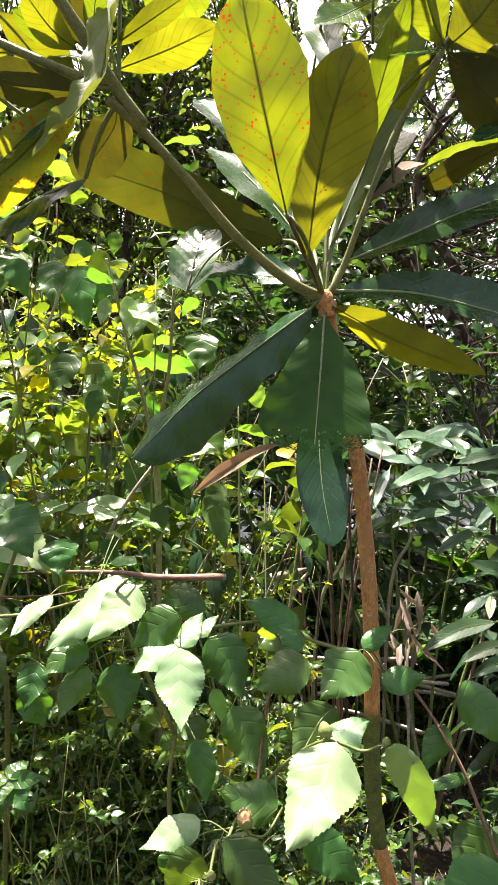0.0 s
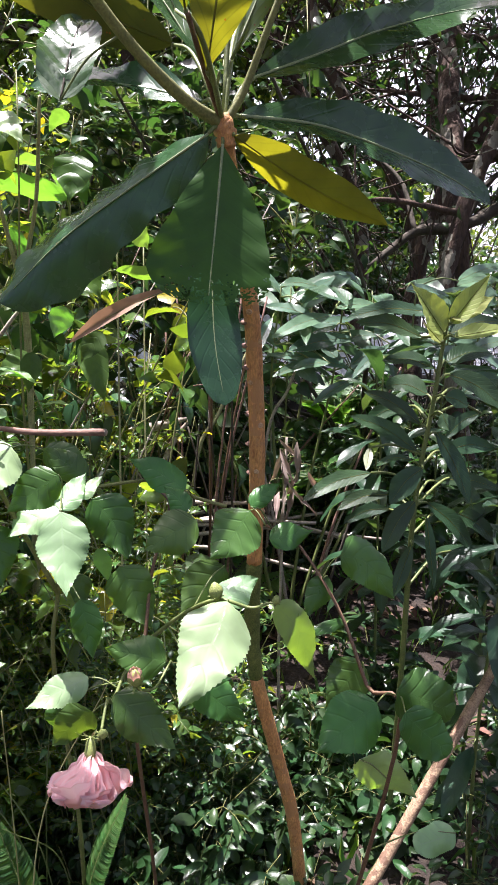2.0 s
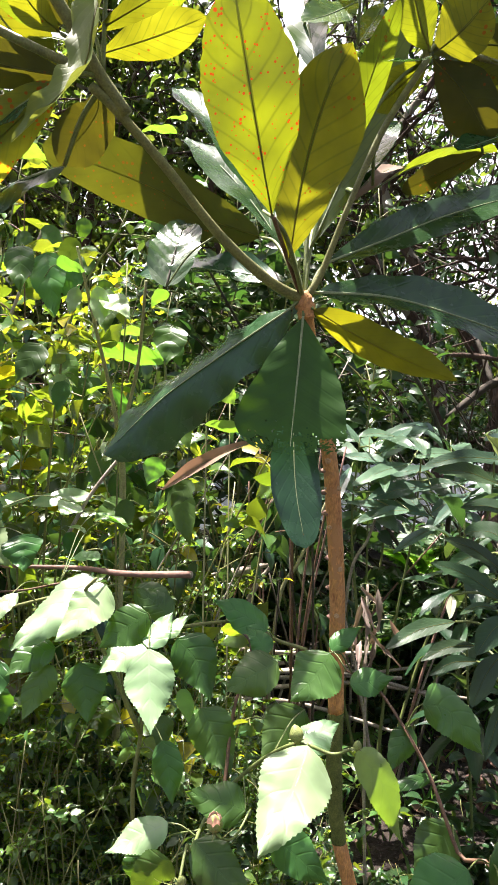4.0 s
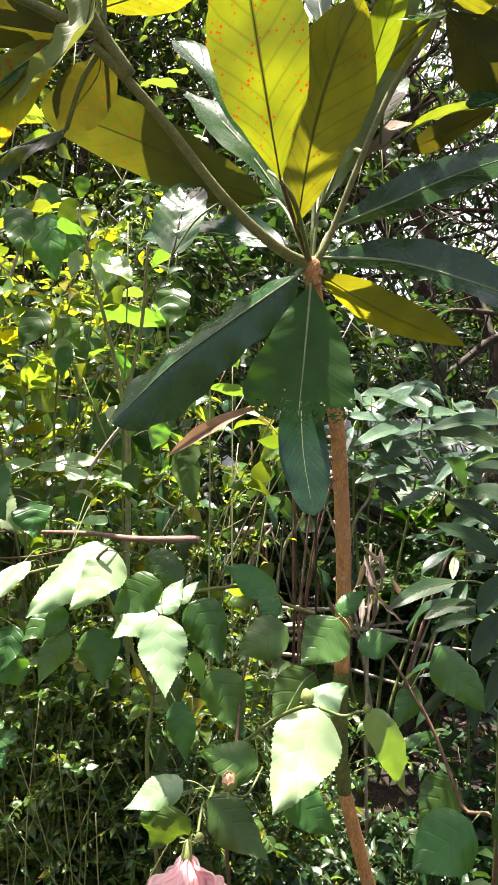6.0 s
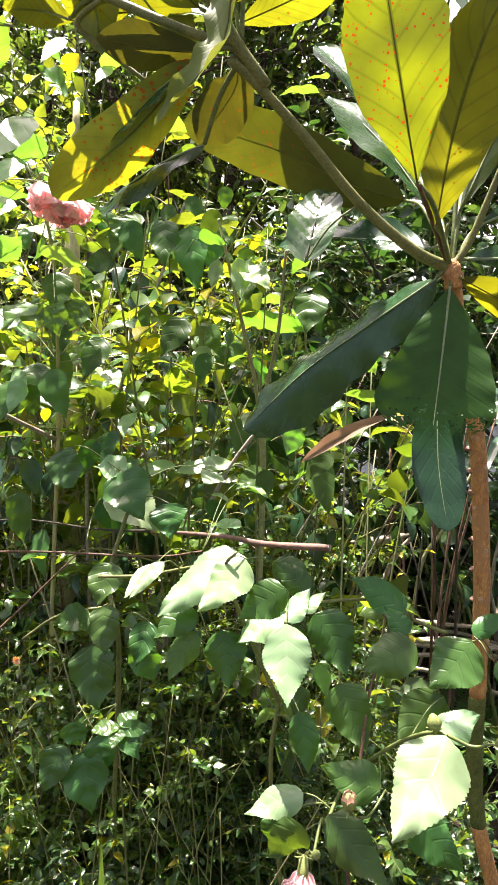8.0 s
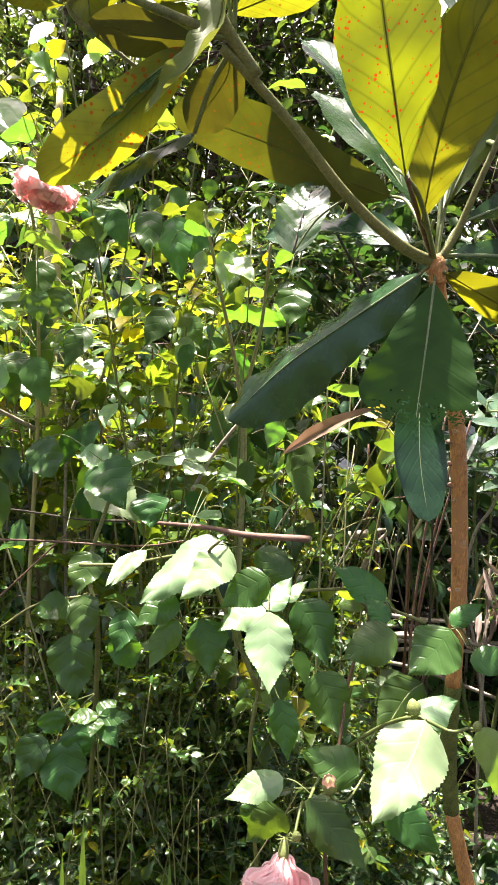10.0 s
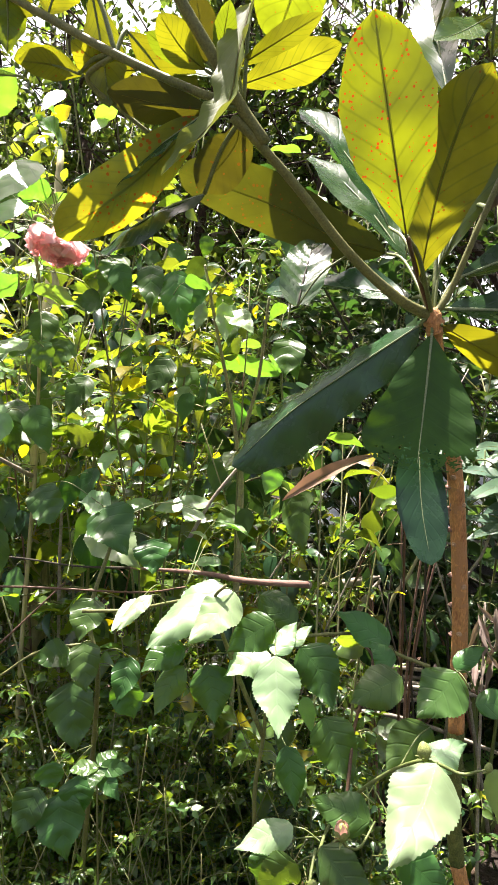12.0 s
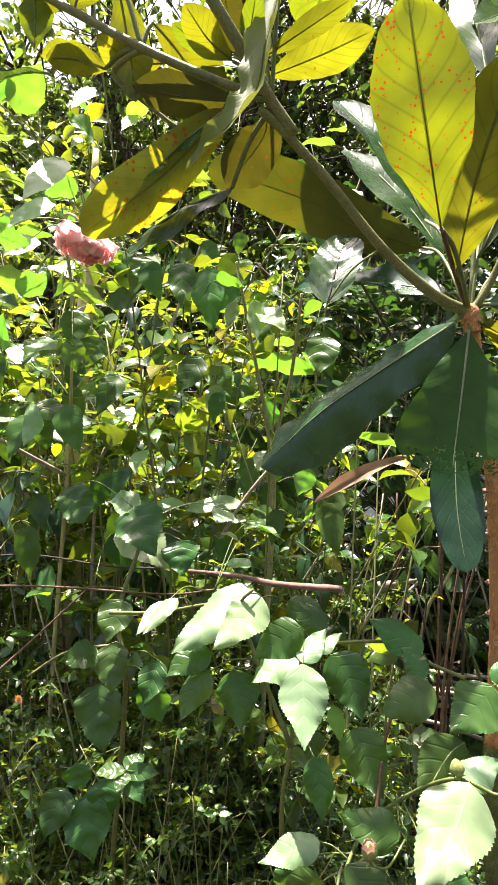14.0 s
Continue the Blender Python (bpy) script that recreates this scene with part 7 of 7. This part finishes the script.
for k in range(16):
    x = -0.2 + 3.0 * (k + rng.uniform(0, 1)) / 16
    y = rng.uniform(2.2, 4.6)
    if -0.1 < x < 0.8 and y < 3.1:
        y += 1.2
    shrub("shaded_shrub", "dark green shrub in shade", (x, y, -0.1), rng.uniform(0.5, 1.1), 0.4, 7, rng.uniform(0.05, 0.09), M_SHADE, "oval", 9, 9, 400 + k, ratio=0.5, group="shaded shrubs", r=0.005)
# Floor herbs also use the leaf darkened for shade.
for k in range(30):
    x, y = rng.uniform(-0.9, 1.3), rng.uniform(1.15, 2.2)
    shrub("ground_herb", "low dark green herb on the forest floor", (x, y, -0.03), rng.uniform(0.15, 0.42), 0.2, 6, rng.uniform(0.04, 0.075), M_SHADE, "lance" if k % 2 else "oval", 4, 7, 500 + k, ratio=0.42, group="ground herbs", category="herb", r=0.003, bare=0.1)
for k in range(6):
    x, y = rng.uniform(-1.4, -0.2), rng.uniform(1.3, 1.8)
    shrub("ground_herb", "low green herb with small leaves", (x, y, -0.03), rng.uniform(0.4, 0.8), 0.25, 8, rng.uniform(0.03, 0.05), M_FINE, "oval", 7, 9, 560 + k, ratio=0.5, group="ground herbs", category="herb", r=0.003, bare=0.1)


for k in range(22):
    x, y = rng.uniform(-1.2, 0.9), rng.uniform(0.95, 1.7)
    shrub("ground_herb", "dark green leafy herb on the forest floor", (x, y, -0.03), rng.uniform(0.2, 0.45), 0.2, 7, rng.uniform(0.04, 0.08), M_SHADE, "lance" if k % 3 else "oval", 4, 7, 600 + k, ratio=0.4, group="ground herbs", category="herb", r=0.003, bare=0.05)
for k in range(9):
    x, y = rng.uniform(-0.9, 0.1), rng.uniform(1.45, 2.0)
    shrub("fine_shrub", "bushy shrub of tiny bright green leaves", (x, y, -0.05), rng.uniform(0.7, 1.15), 0.3, 8, rng.uniform(0.025, 0.04), M_FINE, "oval", 11, 13, 650 + k, ratio=0.5, group="fine-leaved shrubs", r=0.004)
for k in range(6):
    x, y = -1.3 + 1.4 * (k + rng.uniform(0, 1)) / 6, rng.uniform(1.45, 1.9)
    shrub("leafy_shrub", "thin-stemmed shrub with broad toothed leaves", (x, y, -0.05), rng.uniform(1.5, 2.1), 0.28, 3, rng.uniform(0.08, 0.10), M_MID, "oval", 6, 6, 680 + k, ratio=0.62, group="sunlit shrubs", r=0.006, bare=0.4)


for k in range(14):
    x, y = rng.uniform(-1.0, 0.15), rng.uniform(1.25, 1.65)
    shrub("fine_shrub", "low bushy growth of small green leaves", (x, y, -0.05), rng.uniform(0.6, 1.05), 0.28, 9, rng.uniform(0.022, 0.036), M_FINE if k % 4 else M_SHADE, "oval", 11, 13, 800 + k, ratio=0.5, group="fine-leaved shrubs", r=0.003, bare=0.05)


def fern(at, n, size, seed, rise=0.55, leaflet=0.26):
    """Arching fronds with paired leaflets."""
    rng = np.random.default_rng(seed)
    top = thing("fern", "small green fern with feathery fronds", "fern", "ferns", at)
    at = np.array(at, float)
    for k in range(n):
        a = k * 6.28 / n + rng.uniform(-0.3, 0.3)
        d = np.array((math.cos(a), math.sin(a), 0))
        ln = size * rng.uniform(0.8, 1.15)
        reach = min(1.0, 0.55 / rise) ** 2
        line = np.array(smooth_line([at, at + d * ln * 0.45 * reach + (0, 0, ln * rise * 0.7), at + d * ln * 0.95 * reach + (0, 0, ln * rise)], 10))
        v, f = tube(line, [0.0018, 0.0006], 5)
        fr = under("frond", mesh_of("frond", v, f, M_PETIOLE), top)
        B, A, U, S = [], [], [], []
        for q in np.linspace(0.15, 0.99, int(6.8 / leaflet)):
            i = q * (len(line) - 1)
            p = line[int(i)] + (line[min(len(line) - 1, int(i) + 1)] - line[int(i)]) * (i % 1)
            tan = line[min(len(line) - 1, int(i) + 1)] - line[max(0, int(i) - 1)]
            tan /= np.linalg.norm(tan)
            for sgn in (-1, 1):
                side = np.cross(tan, (0, 0, 1)) * sgn
                B.append(p)
                A.append(side + 0.25 * tan + (0, 0, -0.15))
                U.append(np.cross(side * sgn, tan) if sgn > 0 else np.cross(side * sgn, tan))
                S.append(ln * leaflet * math.sin(math.pi * (0.12 + 0.86 * q)) + 0.008)
        S = np.array(S)
        ob = new("leaflet_fringe", leaves_mesh("leaflet_fringe", np.array(B), np.array(A), np.array(U), S, S * 0.3, "strap", M_FERN, rng, fold=0.1, bow=0.03))
        ob.parent = fr
        tagged(ob, kind="stuff")
    return top


fern((-0.15, 1.05, -0.03), 3, 0.58, 4, rise=1.05, leaflet=0.075)
fern((0.30, 2.6, -0.04), 7, 0.42, 5)
fern((1.7, 3.6, -0.06), 8, 0.7, 6)
fern((0.75, 3.2, 0.3), 8, 0.5, 8)
fern((1.2, 3.6, 0.6), 8, 0.5, 9)
for k, (p, q) in enumerate((((-0.263, 0.628, 0.925), (-0.250, 0.661, 1.028)), ((-0.171, 0.671, 0.882), (-0.162, 0.693, 0.968)), ((-0.284, 0.628, 0.925), (-0.265, 0.638, 1.007)))):
    g = Plant("broad_grass", "single broad green grass blade rising", "grass", (p[0], p[1], 0), "broad grasses")
    g.leaf((p[0], p[1], 0.0), q, 0.021, (0.2, -1, 0.1), "strap", M_GRASS, rib=0.0008, fold=0.5, bow=0.01, name="blade")

# sunlit larger leaves on stems between the shrubs
accent = Plant("broad_leaved_plant", "plant with a few broad sunlit leaves on thin stems", "plant", (-0.28, 1.9, -0.05))
accent.stem("stem", [(-0.28, 1.9, -0.05), (-0.25, 1.88, 0.7), (-0.105, 1.838, 1.421), (-0.097, 1.842, 1.646)], [0.006, 0.003], M_TWIG)
accent.leaf((-0.100, 1.842, 1.641), (-0.277, 1.792, 1.670), 0.084, (-0.012, 0.540, 0.842), "lance", M_HIBSUN, petiole=0.002)
accent.leaf((-0.093, 1.842, 1.653), (-0.134, 1.843, 1.701), 0.058, (0.551, 0.704, 0.448), "oval", M_HIBSUN, petiole=0.002)
accent.leaf((-0.113, 1.588, 1.429), (0.009, 1.608, 1.451), 0.068, (-0.033, -0.635, 0.772), "oval", M_HIBSUN, petiole=0.002)
accent.leaf((0.010, 1.589, 1.478), (0.110, 1.588, 1.454), 0.050, (0.195, 0.553, 0.810), "lance", M_HIBSUN, petiole=0.002)
accent.leaf((-0.251, 1.586, 1.313), (-0.388, 1.543, 1.296), 0.053, (0.088, -0.590, 0.803), "lance", M_HIBSUN, petiole=0.002)
accent.leaf((-0.399, 1.586, 1.311), (-0.479, 1.541, 1.293), 0.043, (0.139, -0.578, 0.804), "lance", M_HIBSUN, petiole=0.002)
accent.leaf((-0.068, 1.693, 1.724), (-0.083, 1.641, 1.620), 0.085, (0.033, -0.896, 0.443), "oval", M_HIB, petiole=0.002)
accent.leaf((0.040, 1.590, 1.571), (0.079, 1.590, 1.522), 0.067, (0.553, 0.715, 0.428), "oval", M_HIBSUN, petiole=0.002)
accent.leaf((-0.062, 1.686, 1.324), (-0.029, 1.634, 1.181), 0.070, (-0.032, -0.940, 0.340), "oval", M_HIB, petiole=0.002)
accent.leaf((-0.092, 1.487, 1.406), (-0.119, 1.486, 1.344), 0.051, (-0.170, 0.984, 0.058), "oval", M_HIBSUN, petiole=0.002)
accent.leaf((-0.178, 1.586, 1.297), (-0.244, 1.535, 1.259), 0.058, (0.182, -0.727, 0.662), "oval", M_HIB, petiole=0.002)


for k in range(26):
    x = -0.6 + 5.2 * (k + rng.uniform(0, 1)) / 26
    y = rng.uniform(3.4, 5.3)
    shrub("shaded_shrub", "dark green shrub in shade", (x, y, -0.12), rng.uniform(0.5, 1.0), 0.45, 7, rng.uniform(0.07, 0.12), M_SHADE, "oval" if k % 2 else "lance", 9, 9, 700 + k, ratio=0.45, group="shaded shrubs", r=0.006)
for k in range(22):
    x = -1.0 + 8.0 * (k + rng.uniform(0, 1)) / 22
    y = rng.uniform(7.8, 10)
    # Right of the gap these too are darkened by colour for shade.
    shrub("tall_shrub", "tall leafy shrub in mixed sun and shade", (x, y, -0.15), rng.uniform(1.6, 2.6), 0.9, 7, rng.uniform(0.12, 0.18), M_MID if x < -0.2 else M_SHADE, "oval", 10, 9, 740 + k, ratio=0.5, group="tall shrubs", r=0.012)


# ---- trees ----
def tree(name, label, at, height, r, crown, n, leaf, seed, lean=(0.0, 0.0), limbs=7, first=0.35, mat=None, group="background trees", low=0.0):
    """A tapered crooked trunk, limbs with twigs, and a loose crown of single leaves round the twigs."""
    rng = np.random.default_rng(seed)
    top = thing(name, label, "tree", group, at)
    at = np.array(at, float)
    pts = [at + np.array((lean[0] * q, lean[1] * q, height * q)) + (rng.normal(0, 0.045 * height, 3) * (1, 1, 0) if 0 < q < 1 else 0) for q in (0, 0.25, 0.5, 0.75, 1)]
    line = np.array(smooth_line(pts, 8))
    v, f = tube(np.array(smooth_line(line, 3)) + rng.normal(0, 0.06 * r, (3 * (len(line) - 1) + 1, 3)), [r * 1.25, r, r * 0.8, r * 0.5, r * 0.2], 14, 0.14, rng)
    under("trunk", mesh_of("trunk", v, f, M_BARK), top)
    B, A, U, S = [], [], [], []
    tv, tf, off = [], [], 0
    for k in range(limbs):
        q = first + (1 - first) * (k + rng.uniform(0, 1)) / limbs
        p0 = line[min(len(line) - 1, int(q * (len(line) - 1)))]
        a = rng.uniform(0, 6.28)
        ln = crown * rng.uniform(0.6, 1.1) * (1.2 - 0.5 * q)
        d = np.array((math.cos(a), math.sin(a), rng.uniform(-0.1, 0.6)))
        ll = np.array(smooth_line([p0, p0 + d * ln * 0.5 + rng.normal(0, 0.08 * ln, 3), p0 + d * ln], 6))
        v, f = tube(ll, [r * 0.45 * (1.2 - 0.6 * q), r * 0.12], 8, 0.1, rng)
        under("limb", mesh_of("limb", v, f, M_BARK), top)
        for j in range(14):
            w = rng.uniform(0.2, 1)
            t0 = ll[int(w * (len(ll) - 1))]
            e = t0 + rng.normal(0, 0.28 * crown, 3)
            tl = np.array(smooth_line([t0, (t0 + e) / 2 + rng.normal(0, 0.05, 3), e], 3))
            v, f = tube(tl, [r * 0.16, r * 0.07], 4, offset=off)
            tv.append(v)
            tf += f
            off += len(v)
            for m in range(n):
                b = tl[rng.integers(0, len(tl))] + rng.normal(0, 0.1 * crown, 3)
                B.append(b)
                A.append(rng.normal(0, 1, 3) + (0, 0, -0.5))
                U.append(np.array((0, 0, 0.8)) + rng.normal(0, 0.6, 3))
                S.append(leaf * rng.uniform(0.5, 1.25))
    S = np.array(S)
    under("twig_growth", mesh_of("twig_growth", np.concatenate(tv), tf, M_BARK), top, kind="stuff")
    under("crown", leaves_mesh("crown", np.array(B), np.array(A), np.array(U), S, S * 0.5, "oval", mat or M_CROWN, rng, rows=4), top, kind="stuff")
    return top


TREE = "shaded forest tree with dark mossy bark and a loose crown"
for spot, h, r, crown, seed in (((1.992, 4.251, 1.820), 6.5, 0.065, 1.3, 21), ((2.506, 4.466, 1.846), 7.0, 0.075, 1.5, 22), ((2.126, 5.165, 1.886), 7.0, 0.045, 1.5, 23), ((3.243, 4.846, 1.889), 8.0, 0.09, 1.6, 24),
                                ((2.089, 6.321, 1.964), 8.0, 0.06, 1.7, 25), ((3.340, 6.498, 2.004), 7.5, 0.06, 1.6, 31), ((2.029, 3.304, 1.756), 6.0, 0.045, 1.2, 35)):
    tree("tree", TREE, (spot[0], spot[1], -0.1), h, r, crown, 7, 0.085, seed, (0.1, 0.1), 14, 0.32, mat=M_SHADE)
for spot, h, crown, seed in (((-2.6, 6.6), 7.6, 2.0, 51), ((-1.1, 6.9), 8.2, 2.1, 52), ((0.4, 7.0), 8.0, 2.1, 53), ((1.5, 7.2), 8.4, 2.0, 54)):
    tree("tree", "tall leafy tree rising behind the thicket", (spot[0], spot[1], -0.1), h, 0.06, crown, 14, 0.11, seed, (0.1, 0.0), 14, 0.45)
limb = Plant("fallen_limb", "dark mossy fallen limb lying across the undergrowth", "branch", (1.603, 3.875, 1.589))
limb.stem("log", [(1.401, 3.794, 1.488), (1.704, 3.872, 1.689), (1.969, 3.827, 1.725), (2.359, 3.884, 1.904), (2.766, 3.934, 2.057)], [0.016, 0.03, 0.034, 0.03], M_DARKSTEM, 12, knobs=0.2)
limb.stem("side_limb", [(1.969, 3.827, 1.725), (2.193, 3.934, 2.004), (2.585, 4.092, 2.175)], [0.02, 0.009], M_DARKSTEM, 10, knobs=0.2)
limb.stem("side_limb", [(1.704, 3.872, 1.689), (1.692, 4.135, 2.012), (1.486, 4.422, 2.252)], [0.017, 0.008], M_DARKSTEM, 10, knobs=0.2)


def dead_tangle(at, n, reach, seed):
    """Bare crooked twigs springing from one foot."""
    rng = np.random.default_rng(seed)
    top = thing("dead_bush", "bare tangle of dark crooked dead twigs", "bush", "dead bushes", at)
    at = np.array(at, float)
    tv, tf, off = [], [], 0
    for k in range(n):
        d = np.array((rng.normal(0, 0.6), rng.normal(0, 0.35), rng.uniform(0.4, 1.1)))
        pts = [at, at + d * reach * 0.4 + rng.normal(0, 0.06, 3), at + d * reach * 0.7 + rng.normal(0, 0.1, 3), at + d * reach + rng.normal(0, 0.16, 3)]
        if k < 6:
            under("branch", mesh_of("branch", *tube(smooth_line(pts, 6), [0.016, 0.005], 6, 0.1, rng), M_DARKSTEM), top)
            continue
        line = np.array(smooth_line(pts, 4))
        for j in range(6):
            p0 = line[rng.integers(3, len(line))]
            e = p0 + rng.normal(0, 0.26, 3)
            v, f = tube(smooth_line([p0, (p0 + e) / 2 + rng.normal(0, 0.05, 3), e], 3), [0.004, 0.0018], 4, offset=off)
            tv.append(v)
            tf += f
            off += len(v)
        v, f = tube(line, [0.008, 0.003], 5, offset=off)
        tv.append(v)
        tf += f
        off += len(v)
    under("twig_growth", mesh_of("twig_growth", np.concatenate(tv), tf, M_DARKSTEM), top, kind="stuff")


for k, (x, y) in enumerate(((1.6, 3.8), (2.2, 4.2), (2.7, 4.6), (2.0, 5.2))):
    dead_tangle((x, y, -0.1), 16, 2.4, 40 + k)
tree("tree", TREE, (0.3, 7.5, -0.15), 5.6, 0.10, 1.8, 40, 0.13, 26, (0.0, 0.2), 14, 0.15)
tree("tree", TREE, (1.5, 8.6, -0.15), 5.4, 0.08, 1.6, 26, 0.13, 36, (0.0, 0.2), 14, 0.15, mat=M_SHADE)
tree("tree", TREE, (3.0, 9.0, -0.15), 5.4, 0.08, 1.6, 22, 0.13, 37, (0.0, 0.2), 14, 0.15, mat=M_SHADE)
tree("tree", TREE, (-1.4, 7.5, -0.15), 5.6, 0.10, 1.9, 44, 0.13, 27, (0.0, 0.2), 15, 0.12)
tree("tree", TREE, (-3.2, 7.2, -0.15), 5.2, 0.11, 1.9, 44, 0.13, 28, (0.0, 0.2), 15, 0.12)
tree("tree", TREE, (-4.8, 6.5, -0.15), 6.0, 0.11, 1.9, 44, 0.13, 29, (0.0, 0.2), 15, 0.12)
# Out of view at the right, added to keep sun off the plants.
tree("tree", "unseen tree added so that its dense crown shades the plants", (2.7, 1.5, -0.05), 6.0, 0.10, 1.4, 38, 0.14, 33, (-1.25, 0.3), 22, 0.66)
for k, (x, y, h) in enumerate(((-6, 12, 7), (-3, 13, 7), (0, 12.5, 6), (2.6, 12, 3.0), (5, 11.5, 3.2), (7.5, 11, 3.4))):
    tree("tree", "distant forest tree with a broad green crown", (x, y, -0.2), h, 0.13, 2.6 if h > 4 else 1.3, 40, 0.22 if h > 4 else 0.15, 60 + k, (0, 0), 15, 0.06, group="distant trees")

# ---- sheet-metal shelter roof ----
def shelter():
    top = thing("shelter_roof", "low weathered corrugated zinc roof half hidden by plants", "roof", at=(1.6, 5.7, 0.0))
    n, verts, faces = 420, [], []
    for i in range(n + 1):
        x = -0.9 + 5.2 * i / n
        w = 0.009 * math.sin(x * 2 * math.pi / 0.076)
        verts += [(x, 5.6, 0.58 + w), (x, 6.1, 0.76 + w), (x, 6.8, 1.02 + w)]
        if i:
            o = 3 * (i - 1)
            faces += [(o, o + 3, o + 4, o + 1), (o + 1, o + 4, o + 5, o + 2)]
    ob = under("roof_sheet", mesh_of("roof_sheet", np.array(verts), faces, M_METAL), top)
    v, f = tube([(-0.9, 5.62, 0.56), (1.7, 5.62, 0.555), (4.3, 5.62, 0.56)], 0.022, 6)
    under("eave_batten", mesh_of("eave_batten", v, f, M_PALESTICK, smooth=False), top)
    for x in (-0.8, 0.5, 1.75, 3.0, 4.2):
        v, f = tube([(x, 5.72, -0.15), (x, 5.72, 0.56)], 0.035, 8)
        under("post", mesh_of("post", v, f, M_DARKSTEM), top)


shelter()


# ---- grass and growth round the rest of the clearing ----
def turf(seed, n):
    rng = np.random.default_rng(seed)
    x, y = rng.uniform(-4, 4, n), rng.uniform(-4, 3.5, n)
    base = np.stack([x, y, [ground_height(a, b) - 0.005 for a, b in zip(x, y)]], 1)
    axis = np.stack([rng.normal(0, 0.4, n), rng.normal(0, 0.4, n), np.ones(n)], 1)
    up = np.stack([rng.normal(0, 1, n), rng.normal(0, 1, n), np.zeros(n)], 1)
    ln = rng.uniform(0.05, 0.16, n)
    ob = new("grass", leaves_mesh("grass", base, axis, up, ln, ln * 0.07, "strap", M_GRASS, rng, rows=3))
    tagged(ob, "thin green grass on dark soil", "grass", kind="stuff")
    m = n // 2
    x, y = rng.uniform(-3, 3.5, m), rng.uniform(-2, 4.5, m)
    base = np.stack([x, y, [ground_height(a, b) + 0.004 for a, b in zip(x, y)]], 1)
    axis = np.stack([rng.normal(0, 1, m), rng.normal(0, 1, m), rng.normal(0, 0.15, m)], 1)
    up = np.stack([rng.normal(0, 0.3, m), rng.normal(0, 0.3, m), np.ones(m)], 1)
    ln = rng.uniform(0.03, 0.10, m)
    ob = new("leaf_litter", leaves_mesh("leaf_litter", base, axis, up, ln, ln * 0.45, "oval", M_LITTER, rng, rows=3))
    tagged(ob, "brown fallen leaves scattered on dark soil", "leaf litter", kind="stuff")


turf(5, 9000)
# Unseen shrubs added behind the camera to close the place and cut stray light.
rng = np.random.default_rng(12)
for k in range(16):
    a = math.pi + math.pi * (k + 0.5) / 16
    d = rng.uniform(3.2, 5.0)
    shrub("leafy_shrub", "unseen leafy green shrub added behind the camera", (d * math.cos(a), d * math.sin(a), -0.12), rng.uniform(1.4, 2.6), 0.7, 6, rng.uniform(0.09, 0.13), M_MID, "oval", 8, 7, 900 + k, ratio=0.55, group="edge shrubs", r=0.008)
